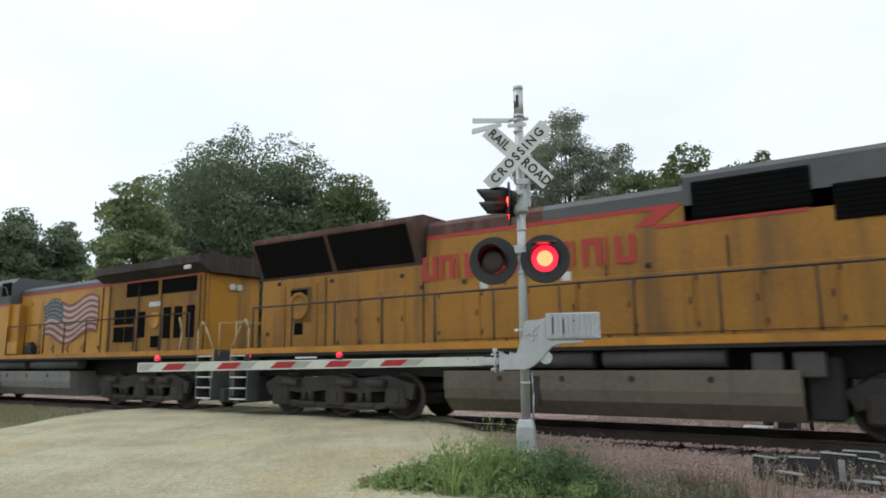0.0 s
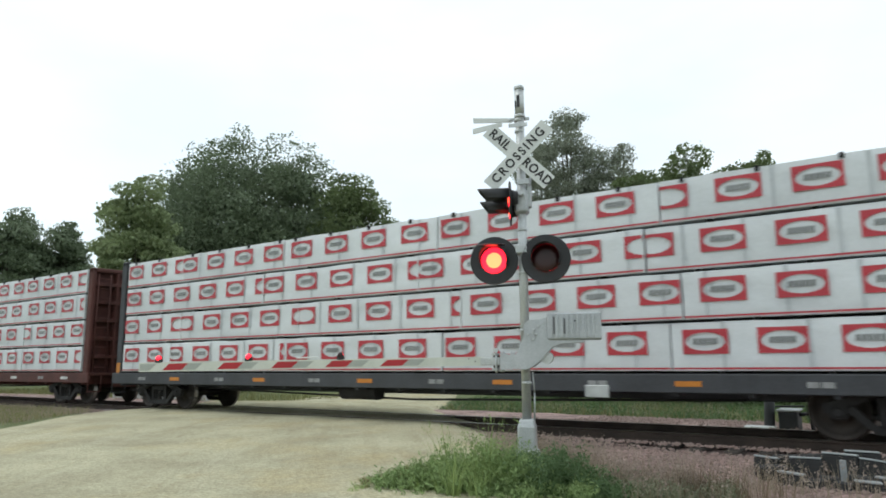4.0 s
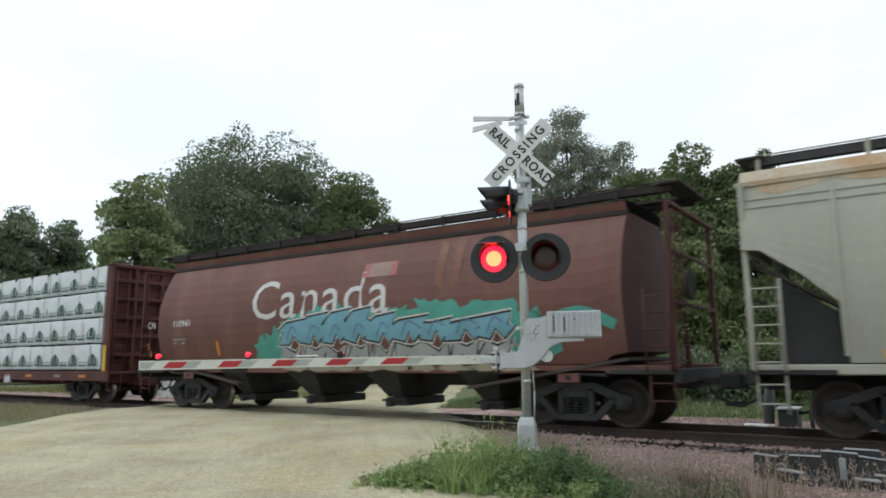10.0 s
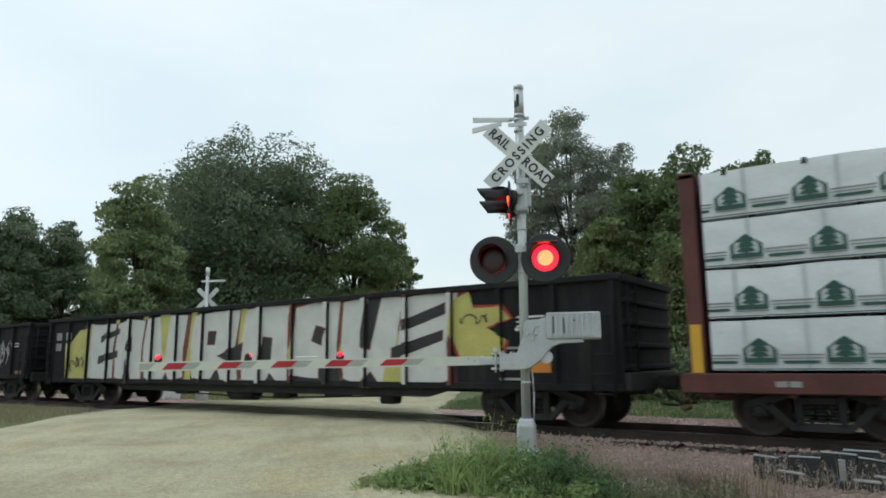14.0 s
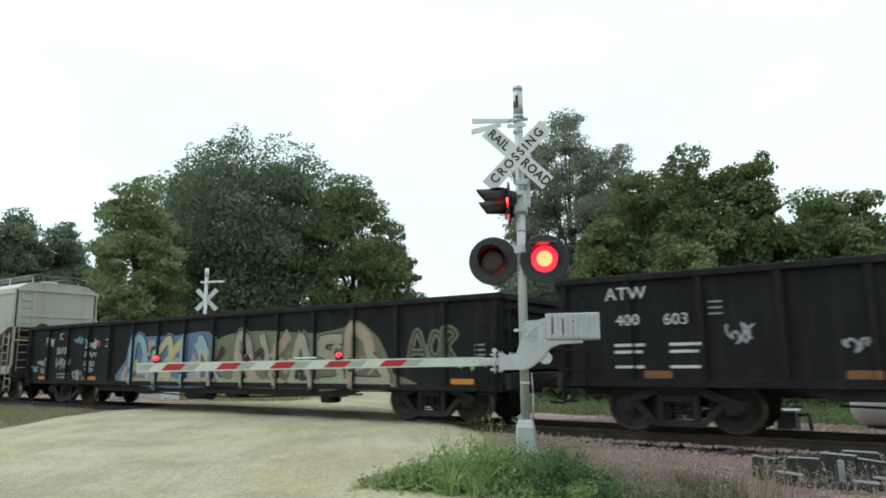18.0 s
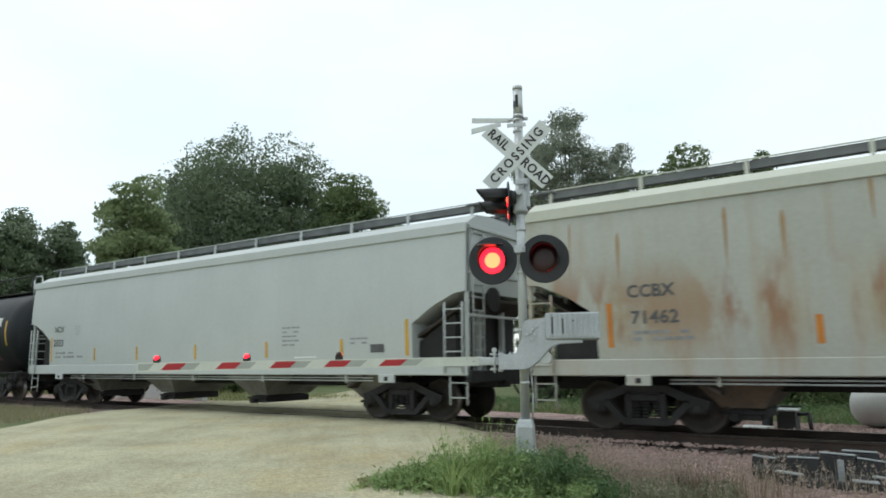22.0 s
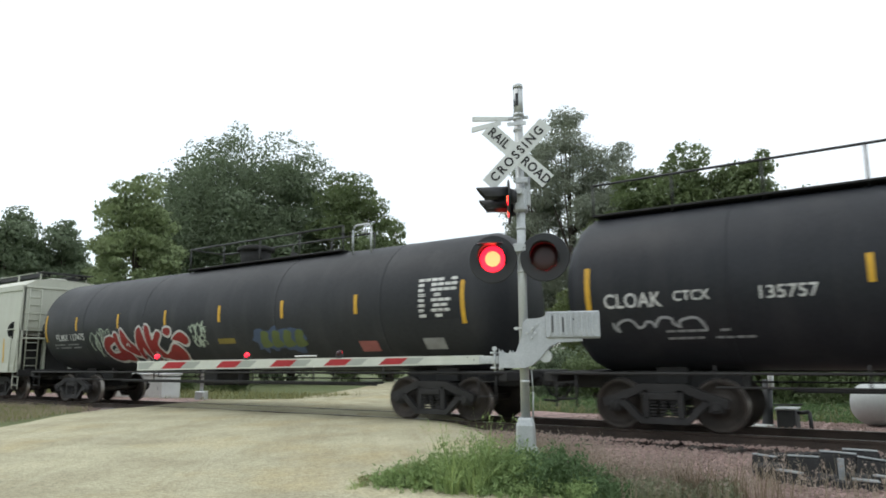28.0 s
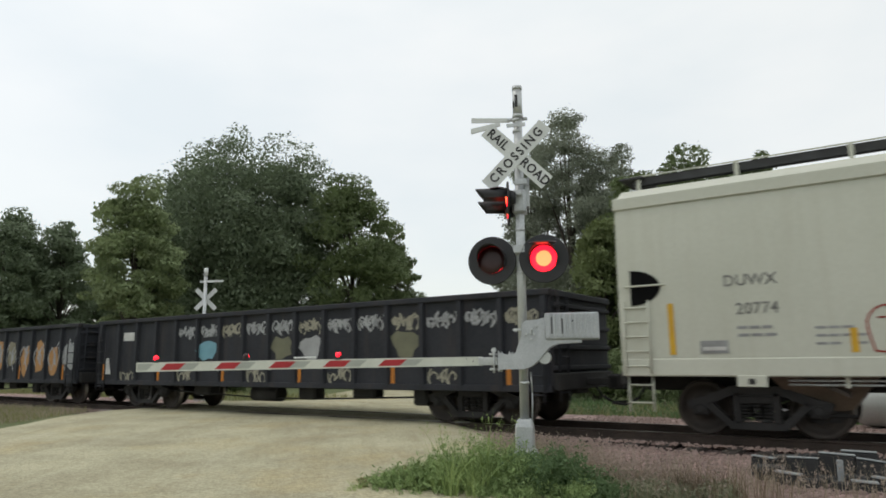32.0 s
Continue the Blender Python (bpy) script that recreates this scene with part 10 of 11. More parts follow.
for z in (0.99, 0.88):
    D("stencilling", [[(X(-205.49) + 0.155 * i, z), (X(-205.49) + 0.155 * i + (0.13 if i % 3 else 0.08), z), (X(-205.49) + 0.155 * i + (0.13 if i % 3 else 0.08), z + 0.05), (X(-205.49) + 0.155 * i, z + 0.05)] for i in range(5)], M_STENG, "small white stencilled lines", 0.008)
for q in (-206.4, -203.3, -200.75, -197.6, -194.8, -191.95, -189.2):
    D("reflective_strip", [[(X(q) - 0.28, 0.83), (X(q) + 0.28, 0.83), (X(q) + 0.28, 0.94), (X(q) - 0.28, 0.94)]], M_ORGM, "", 0.02)
D("stencilling", [[(X(-202.62), 1.86), (X(-202.3), 1.86), (X(-202.3), 1.9), (X(-202.62), 1.9)], [(X(-202.62), 2.06), (X(-202.3), 2.06), (X(-202.3), 2.1), (X(-202.62), 2.1)], [(X(-202.55), 1.95), (X(-202.37), 1.95), (X(-202.37), 2.0), (X(-202.55), 2.0)]], M_STENG)
D("stencilling", [[(X(-188.9), 1.6 - 0.1 * i), (X(-188.65), 1.6 - 0.1 * i), (X(-188.65), 1.64 - 0.1 * i), (X(-188.9), 1.64 - 0.1 * i)] for i in range(4)], M_STENG)

for key, n in (("m", 17), ("n", 17)):
    car, X, posts, h = gon_frame(key, n)
    rnd = random.Random(40 + n + ord(key))
    for i in range(n - 1):
        xc = (posts[i] + posts[i + 1]) / 2
        if key == "m":
            if i >= 4:
                D("graffiti", scrawl(rnd, xc - 0.34, xc + 0.34, 2.0, 2.32, 16, 0.04) + scrawl(rnd, xc - 0.3, xc + 0.32, 2.05, 2.28, 8, 0.04), P_GREY if i % 3 else P_STONE, "grey scrawl on the panel", 0.008)
            if i in (5, 8, 9, 12):
                D("graffiti", [blob(rnd, xc, 1.65, 0.36, 0.28, 12, 0.3)], {5: P_BLUE, 8: P_OLIVE, 9: P_GREY, 12: P_OLIVE}[i], "faded patch of colour", 0.006)
            if i % 3 == 1:
                D("graffiti", scrawl(rnd, xc - 0.32, xc + 0.32, 0.8, 1.15, 9, 0.04), P_STONE, "pale scrawl on the panel", 0.008)
        else:
            D("graffiti", [blob(rnd, xc, 1.6 + rnd.uniform(-0.2, 0.2), 0.34, 0.5, 12, 0.3)], rnd.choice([P_GREY, P_OLIVE, P_ORANGE, P_GREY, P_TAN]), "faded patch of colour", 0.006)
            D("graffiti", scrawl(rnd, xc - 0.32, xc + 0.32, 1.2, 2.0, 9, 0.045), P_GREY, "pale scrawl on the panel", 0.010)
    for i in range(0, n - 1, 3):
        xc = (posts[i] + posts[i + 1]) / 2
        D("reflective_strip", [[(posts[i] + 0.10, 0.8), (posts[i] + 0.2, 0.8), (posts[i] + 0.2, 1.3), (posts[i] + 0.10, 1.3)]], M_ORGM, "", 0.012)
    if key == "m":
        D("graffiti", [[(posts[0] + 0.15, 1.0), (posts[0] + 0.55, 1.0), (posts[0] + 0.4, 1.5), (posts[0] + 0.2, 1.45)]], P_WHITE, "white patch", 0.01)
        D("stencilling", [[(posts[1] + 0.2, 2.0), (posts[2] - 0.2, 2.0), (posts[2] - 0.2, 2.25), (posts[1] + 0.2, 2.25)]], M_STEN, "worn car number patch")


# ---- things beside the track ----
def far_signal():
    """The mast on the far side, seen from behind its crossbuck."""
    sg = thing("crossing_signal", pose(-24.9, 5.0, -0.25, 0, 0, 22), "far galvanised crossing mast with crossbuck sign", "crossing signal")
    bm = bmesh.new()
    tube(bm, (0, 0, 0), (0, 0, 5.3), 0.075, 0.075, 14)
    part("mast", bm, M_GALV, sg)
    bm = bmesh.new()
    tube(bm, (0, 0, 5.3), (0, 0, 5.62), 0.095, 0.085, 14)
    part("cap", bm, M_SIGNW, sg)
    crossbuck(sg, 4.28, 0.12, 1.22, 0.19, 12, False)
    bm = bmesh.new()
    block(bm, -0.25, 0.85, -0.06, 0.02, 4.98, 5.07, 0.01)
    part("sign_bracket", bm, M_SIGNW, sg)
    for s in (-1, 1):
        bm = bmesh.new()
        lathe(bm, [(0.0, 0.29), (0.03, 0.30), (0.14, 0.12), (0.2, 0.02)], "y", 24, (s * 0.36, 0.1, 2.8))
        part("flashing_light", bm, M_RUBBER, sg)
    bm = bmesh.new()
    block(bm, -0.2, 0.2, -0.2, 0.2, -0.4, 0.35, 0.03)
    part("base_casting", bm, M_GALV, sg)


far_signal()


def white_cabinet():
    c = thing("equipment_cabinet", pose(-29.6, 5.4, -0.45, 0, 0, 4), "low white metal cabinet beside the far side of the track", "cabinet")
    bm = bmesh.new()
    block(bm, -1.8, 1.8, -0.5, 0.5, 0.0, 1.2, 0.02)
    part("body", bm, M_SIGNW, c)
    bm = bmesh.new()
    block(bm, -1.86, 1.86, -0.56, 0.56, 1.2, 1.27, 0.015)
    part("lid", bm, M_SIGNW, c)
    for i in range(3):
        bm = bmesh.new()
        block(bm, -1.7 + 1.15 * i, -0.62 + 1.15 * i, -0.515, -0.49, 0.1, 1.1, 0.01)
        d = part("door", bm, M_SIGNW, c)
        bm = bmesh.new()
        block(bm, -0.75 + 1.15 * i, -0.70 + 1.15 * i, -0.55, -0.51, 0.55, 0.72, 0.008)
        part("handle", bm, M_GALV, d)


white_cabinet()


def propane_tank():
    t = thing("propane_tank", pose(0.3, 4.4, -0.36, 0, 0, 0), "pale grey propane tank lying on two saddles", "tank")
    bm = bmesh.new()
    r = 0.47
    prof = [(-1.62, 0.01), (-1.60, 0.16), (-1.54, 0.29), (-1.44, 0.39), (-1.30, 0.45), (-1.12, r), (1.12, r), (1.30, 0.45), (1.44, 0.39), (1.54, 0.29), (1.60, 0.16), (1.62, 0.01)]
    lathe(bm, prof, "x", 36, (0, 0, 0.62))
    part("shell", bm, M_TANKW, t)
    for x in (-0.8, 0.8):
        bm = bmesh.new()
        block(bm, x - 0.1, x + 0.1, -0.4, 0.4, -0.16, 0.25, 0.02)
        part("saddle", bm, M_CONC, t)
    bm = bmesh.new()
    tube(bm, (0, 0, 1.07), (0, 0, 1.28), 0.16, 0.15, 16)
    part("valve_dome", bm, M_TANKW, t)


M_TANKW = material("pale_tank_paint", (0.52, 0.55, 0.54), (0.44, 0.47, 0.46), 2, 0.4)
propane_tank()


def switch_heater():
    s = thing("switch_heater", pose(-2.35, 2.75, -0.42), "dark track switch heater box with a pale step plate", "switch heater")
    bm = bmesh.new()
    block(bm, -0.16, 0.20, -0.3, 0.3, 0.0, 0.62, 0.02)
    part("box", bm, M_HEAT, s)
    bm = bmesh.new()
    block(bm, -0.19, 0.23, -0.33, 0.33, 0.62, 0.66, 0.01)
    part("lid", bm, M_GALV, s)
    bm = bmesh.new()
    tube(bm, (-0.42, 0.1, 0.0), (-0.34, 0.1, 1.22), 0.11, 0.10, 14)
    part("flue", bm, M_HEAT, s)
    bm = bmesh.new()
    tube(bm, (-0.26, 0.02, 1.05), (-0.26, 0.02, 1.34), 0.06, 0.06, 12)
    part("cap", bm, M_SIGNW, s)
    bm = bmesh.new()
    block(bm, -0.85, -0.25, -0.45, 0.05, 0.26, 0.30, 0.01)
    part("step_plate", bm, M_SIGNW, s, "pale metal step plate")
    bm = bmesh.new()
    block(bm, -0.80, -0.74, -0.42, -0.36, 0.0, 0.26, 0.0)
    block(bm, -0.36, -0.30, -0.42, -0.36, 0.0, 0.26, 0.0)
    part("plate_leg", bm, M_HEAT, s)
    bm = bmesh.new()
    pipe(bm, [(0.2, 0, 0.55), (0.42, 0, 0.58), (0.45, -0.05, 0.1), (0.42, -0.1, 0.02)], 0.04, 8)
    pipe(bm, [(-0.2, -0.3, 0.72), (0.35, -0.3, 0.74)], 0.02, 6)
    part("hose", bm, M_RUBBER, s)


M_HEAT = material("heater_grey", (0.07, 0.075, 0.08), (0.05, 0.052, 0.055), 5, 0.6)
switch_heater()

# scrap steel lying in the weeds beside the track
M_SCRAP = material("dark_scrap_steel", (0.032, 0.032, 0.033), (0.016, 0.016, 0.016), 6, 0.75, 0.1, 0.3, 40)
M_SCRAPT = material("worn_scrap_top", (0.42, 0.44, 0.45), (0.20, 0.22, 0.225), 6, 0.5, 0.3)
rnd = random.Random(77)
for sx, sy, w, d, hh, top, rot in ((-1.62, -3.75, 0.34, 0.22, 0.16, 0, 8), (-1.40, -3.95, 0.30, 0.24, 0.12, 1, -5), (-1.28, -3.55, 0.36, 0.22, 0.22, 1, 3), (-1.02, -3.75, 0.22, 0.2, 0.10, 0, 12),
                                   (-0.92, -3.42, 0.40, 0.24, 0.26, 1, -3), (-0.72, -3.72, 0.26, 0.22, 0.12, 0, 6), (-0.52, -3.45, 0.46, 0.26, 0.22, 1, 2), (-0.40, -3.85, 0.3, 0.24, 0.12, 1, -9),
                                   (-0.1, -3.5, 0.34, 0.24, 0.2, 0, 5), (-1.15, -4.05, 0.3, 0.2, 0.1, 0, 15),
                                   (-1.75, -3.5, 0.3, 0.2, 0.2, 1, -6), (-1.5, -3.3, 0.4, 0.22, 0.22, 0, 4), (-1.05, -3.2, 0.5, 0.22, 0.25, 0, -2), (-0.7, -3.15, 0.4, 0.22, 0.27, 1, 3), (-0.62, -4.0, 0.28, 0.2, 0.1, 1, 10), (-0.85, -4.1, 0.2, 0.18, 0.1, 0, -12)):
    t = thing("scrap_block", pose(sx, sy, -0.25, rnd.uniform(-7, 7), rnd.uniform(-7, 7), rot), "dark steel track scrap block lying in dry weeds", "track scrap", "scrap beside the track")
    hh *= 1.35
    bm = bmesh.new()
    block(bm, -w / 2, w / 2, -d / 2, d / 2, 0, hh, 0.02)
    block(bm, -w / 2 - 0.02, w / 2 + 0.02, -d / 2 - 0.02, d / 2 + 0.02, 0.0, 0.04, 0.01)
    part("body", bm, M_SCRAP, t)
    if top:
        bm = bmesh.new()
        block(bm, -w * 0.5, w * 0.46, -d * 0.52, d * 0.1, hh, hh + 0.022, 0.006)
        part("top_plate", bm, M_SCRAPT, t, "worn pale top plate")
bm = bmesh.new()
block(bm, -0.035, 0.035, -0.01, 0.01, 0.0, 0.34, 0.004)
t = part("marker_tag", bm, M_SCRAPT)
t.matrix_basis = pose(-0.86, -3.85, -0.24, 4, 0, 8)
tagged(t, "small pale grey marker tag standing in the weeds", "marker")
# insulated joint plates lying between the rails
for x in (-21.2, -20.5):
    bm = bmesh.new()
    block(bm, -0.28, 0.28, -0.10, 0.10, -0.20, -0.13, 0.02)
    t = part("joint_plate", bm, M_SCRAPT)
    t.matrix_basis = pose(x, -1.15, 0.02)
    tagged(t, "pale steel plate on the tie ends", "track plate", "plates at the crossing edge")


# ---- grass and weeds ----
def blades(name, spots, mat, label, seed, hmin, hmax, width, lean=0.35, droop=0.3, mound=None, heights=None, lean_to=None):
    """Tapered bent blades; spots are (x, y, z) roots."""
    r = np.random.RandomState(seed)
    n = len(spots)
    p = np.asarray(spots)
    hgt = r.uniform(hmin, hmax, n)
    if mound:      # taller towards the heart of the clump, in uneven tufts
        d2 = ((p[:, 0] - mound[0]) / mound[2]) ** 2 + ((p[:, 1] - mound[1]) / mound[3]) ** 2
        tuft = np.array([noise.noise((x * 3.2, y * 3.2, seed)) for x, y in p[:, :2]])
        hgt = hgt * (0.35 + 0.65 * np.exp(-d2 * 0.5)) * (1 + 0.45 * tuft)
    if heights is not None:
        hgt = hgt * heights
    a = r.uniform(0, 2 * math.pi, n)
    if lean_to is not None:      # blades of a tuft fan out from its heart
        a = lean_to + r.normal(0, 0.5, n)
    ln = r.uniform(0.05, lean, n) * hgt
    dx, dy = np.cos(a) * ln, np.sin(a) * ln
    f = r.uniform(0, 2 * math.pi, n)
    wx, wy = np.cos(f) * width / 2 * r.uniform(0.6, 1.4, n), np.sin(f) * width / 2
    z0 = np.zeros(n)
    def pt(u, s):
        k = 1 - u ** 1.5
        return np.stack([p[:, 0] + dx * u * u * (1 + droop * u) + s * wx * k, p[:, 1] + dy * u * u * (1 + droop * u) + s * wy * k, p[:, 2] + hgt * (u - droop * 0.4 * u ** 3)], 1)
    rows = [pt(0.0, -1), pt(0.0, 1), pt(0.5, -1), pt(0.5, 1), pt(1.0, 0)]
    v = np.stack(rows, 1).reshape(-1, 3)
    faces = []
    for i in range(n):
        b = i * 5
        faces += [(b, b + 1, b + 3, b + 2), (b + 2, b + 3, b + 4)]
    ob = bulk(name, v.tolist(), faces, mat)
    return tagged(ob, label, "grass", kind="stuff"), (p, dx, dy, hgt, droop)


def seed_heads(name, info, mat, label, seed, share=0.5, size=0.10):
    r = np.random.RandomState(seed)
    p, dx, dy, hgt, droop = info
    sel = np.where(r.rand(len(p)) < share)[0]
    P, N = [], []
    for i in sel:
        tip = np.array([p[i, 0] + dx[i] * (1 + droop), p[i, 1] + dy[i] * (1 + droop), p[i, 2] + hgt[i] * (1 - 0.4 * droop)])
        for k in range(7):
            P.append(tip + r.normal(0, 0.012, 3) - np.array([dx[i] * 0.1, dy[i] * 0.1, size * k / 5]))
            N.append(r.normal(0, 1, 3))
    v = leaf_cards(np.array(P), np.array(N), 0.032, r, 0.5)
    ob = part(name, quads_mesh(name, v), mat)
    return tagged(ob, label, "grass", kind="stuff")


def scatter(n, seed, inside, zoff=0.0):
    r = random.Random(seed)
    out = []
    while len(out) < n:
        x, y, keep = inside(r)
        if r.random() < keep:
            out.append((x, y, ground_z(x, y) + zoff))
    return out


def gauss_patch(cx, cy, sx, sy, rot=0.0):
    c, s = math.cos(radians(rot)), math.sin(radians(rot))
    def f(r):
        u, v = r.gauss(0, sx), r.gauss(0, sy)
        return cx + u * c - v * s, cy + u * s + v * c, 1.0
    return f


def box_patch(x0, x1, y0, y1, keep=lambda x, y: 1.0):
    def f(r):
        x, y = r.uniform(x0, x1), r.uniform(y0, y1)
        return x, y, keep(x, y)
    return f


def leafy_stems(name, info, mat, label, seed, leaf=0.05, per=12, low=0.2, share=1.0):
    """Small leaves set along the stems of a clump."""
    r = np.random.RandomState(seed)
    p, dx, dy, hgt, droop = info
    sel = np.where(r.rand(len(p)) < share)[0]
    u = r.uniform(low, 1.0, (len(sel), per))
    k = u * u * (1 + droop * u)
    px, py = p[sel, 0][:, None] + dx[sel][:, None] * k, p[sel, 1][:, None] + dy[sel][:, None] * k
    pz = p[sel, 2][:, None] + hgt[sel][:, None] * (u - droop * 0.4 * u ** 3)
    pts = np.stack([px, py, pz], 2).reshape(-1, 3)
    out = r.normal(0, 1, pts.shape) * np.array([1, 1, 0.4])
    out /= np.linalg.norm(out, axis=1)[:, None]
    v = leaf_cards(pts + out * leaf * 0.6, out * 0.9 + np.array([0, 0, 0.45]), leaf * 1.25, r, 0.24)
    ob = part(name, quads_mesh(name, v), mat)
    return tagged(ob, label, "weeds", kind="stuff")


# the tall green clump in front of the signal
def tuft_patch(n_tufts, per, seed, x0, x1, y_of, spread, tall):
    """Roots gathered in tufts along a belt; tall(x) is the height of a tuft there."""
    r = np.random.RandomState(seed)
    spots, hs, az = [], [], []
    for k in range(n_tufts):
        cx = r.uniform(x0, x1)
        cy = y_of(cx) + r.normal(0, spread)
        th = tall(cx) * r.uniform(0.6, 1.15)
        rad = r.uniform(0.03, 0.09)
        for i in range(per):
            a, d = r.uniform(0, 2 * math.pi), abs(r.normal(0, rad))
            x, y = cx + d * math.cos(a), cy + d * math.sin(a)
            spots.append((x, y, ground_z(x, y)))
            hs.append(th * (1 - 0.35 * min(1.0, d / (2 * rad))))
            az.append(a)
    return spots, np.array(hs), np.array(az)


def clump_top(pairs):
    xs, zs = [p[0] for p in pairs], [p[1] for p in pairs]
    return lambda x: float(np.interp(x, xs, zs))


belt = lambda x: -6.80 + 0.32 * (x + 4.0)
top_green = clump_top([(-5.15, 0.16), (-4.95, 0.26), (-4.75, 0.33), (-4.5, 0.42), (-4.24, 0.56), (-4.0, 0.66), (-3.8, 0.66), (-3.5, 0.55), (-3.2, 0.40)])
top_deep = clump_top([(-3.75, 0.46), (-3.5, 0.58), (-3.25, 0.63), (-3.05, 0.50), (-2.85, 0.34), (-2.6, 0.16)])
sp, hs, az = tuft_patch(84, 40, 1, -5.1, -3.5, belt, 0.24, lambda x: 1.05 * top_green(x))
g1, i1 = blades("grass_clump", sp, M_GRASS, "fresh green grass clump below the signal mast", 1, 0.6, 1.05, 0.011, 0.6, 0.35, None, hs, az)
sp, hs, az = tuft_patch(120, 9, 2, -5.05, -3.45, belt, 0.26, top_green)
g1a, i1a = blades("weed_clump", sp, M_GRASSD, "thin stems of the leafy green weeds", 5, 0.7, 1.08, 0.006, 0.45, 0.15, None, hs, az)
leafy_stems("weed_leaves", i1a, M_WEED, "small fresh green leaves of the weeds below the mast", 6, 0.046, 15)
sp, hs, az = tuft_patch(44, 9, 8, -5.2, -4.45, lambda x: belt(x) - 0.02, 0.16, lambda x: 0.8 * top_green(x))
g1e, i1e = blades("weed_clump", sp, M_GRASSM, "thin stems of the browning weeds", 9, 0.6, 1.08, 0.006, 0.5, 0.2, None, hs, az)
leafy_stems("weed_leaves", i1e, M_WEEDB, "olive and brownish leaves at the thin end of the clump", 12, 0.042, 12)
sp, hs, az = tuft_patch(16, 8, 32, -4.45, -3.85, belt, 0.12, lambda x: 0.84)
g1b, i1b = blades("grass_clump", sp, M_GRASS, "tall seeding stalks in the green clump", 33, 0.9, 1.12, 0.010, 0.3, 0.25, None, hs, az)
seed_heads("grass_seed_heads", i1b, M_GRASS, "pale green seed heads of the tall grass", 2, 0.3, 0.11)
sp, hs, az = tuft_patch(70, 12, 3, -3.75, -2.62, lambda x: belt(x) + 0.05, 0.17, top_deep)
g2, i2 = blades("weed_clump", sp, M_GRASSD, "stems of the deep green weeds beside the signal mast", 4, 0.65, 1.08, 0.007, 0.45, 0.2, None, hs, az)
leafy_stems("weed_leaves", i2, M_WEEDD, "deep green leaves of the weeds beside the mast", 14, 0.05, 15)
sp, hs, az = tuft_patch(40, 34, 43, -3.75, -2.7, belt, 0.18, lambda x: 0.85 * top_deep(x))
g2b, i2b = blades("grass_clump", sp, M_GRASSD, "deep green grass among the weeds", 44, 0.6, 1.05, 0.010, 0.6, 0.35, None, hs, az)
sp, hs, az = tuft_patch(26, 26, 51, -3.6, -2.2, lambda x: -5.7 + 0.3 * (x + 3.4), 0.22, lambda x: 0.45)
g4c, i4c = blades("dry_weeds", sp, M_DRY, "feathery tan grass beside the green clump", 52, 0.6, 1.2, 0.006, 0.4, 0.3, None, hs, az)
seed_heads("weed_seed_heads", i4c, M_SEED, "brownish seed heads of dry weeds", 53, 0.45, 0.11)
sp, hs, az = tuft_patch(56, 10, 71, -4.75, -2.8, lambda x: belt(x) - 0.34, 0.12, lambda x: 0.34)
g1d, i1d = blades("weed_clump", sp, M_GRASSD, "low stems at the foot of the clump", 72, 0.6, 1.1, 0.007, 0.6, 0.3, None, hs, az)
leafy_stems("weed_leaves", i1d, M_WEED, "low green leaves at the foot of the clump", 73, 0.045, 12)
# grey-green and dark weeds in front of the shoulder
sp, hs, az = tuft_patch(46, 12, 81, -2.9, -1.7, lambda x: -5.95 + 0.3 * (x + 2.5), 0.22, lambda x: 0.30)
g3a, i3a = blades("dry_weeds", sp, M_GRASSM, "mixed tan and green weeds on the shoulder", 82, 0.5, 1.1, 0.006, 0.5, 0.3, None, hs, az)
leafy_stems("weed_leaves", i3a, M_WEEDG, "small grey-green leaves among the dry weeds", 83, 0.036, 11)
sp, hs, az = tuft_patch(26, 16, 84, -2.35, -1.75, lambda x: -5.35, 0.16, lambda x: 0.42)
g3b, i3b = blades("dry_weeds", sp, M_DARKW, "dark brown dead stalks in the foreground", 85, 0.5, 1.1, 0.007, 0.5, 0.3, None, hs, az)
# dry weeds on the shoulder
g3, i3 = blades("dry_weeds", scatter(480, 6, box_patch(-4.4, -1.4, -6.6, -4.3, lambda x, y: 0.25 + 0.75 * max(0, noise.noise((x * 1.3, y * 1.3, 2))))), M_DRY, "dry reddish weeds on the ballast shoulder", 7, 0.15, 0.50, 0.007)
seed_heads("weed_seed_heads", i3, M_SEED, "brownish seed heads of dry weeds", 8, 0.25, 0.10)
g4, i4 = blades("dry_weeds", scatter(900, 9, gauss_patch(-4.1, -5.0, 0.45, 0.22, 10)), M_DRY, "dry grass behind the signal base", 10, 0.2, 0.55, 0.008)
seed_heads("weed_seed_heads", i4, M_SEED, "brownish seed heads of dry weeds", 11, 0.6, 0.12)
g5, i5 = blades("dry_weeds", scatter(240, 12, gauss_patch(-1.85, -5.6, 0.34, 0.2, 15)), M_DRY2, "brown weeds in the foreground", 13, 0.22, 0.55, 0.009)
g6, i6 = blades("dry_weeds", scatter(500, 14, box_patch(-1.8, 0.3, -5.3, -3.3)), M_DRY, "sparse dry stalks among the scrap", 15, 0.15, 0.42, 0.006)
seed_heads("weed_seed_heads", i6, M_SEED, "brownish seed heads of dry weeds", 16, 0.3, 0.08)
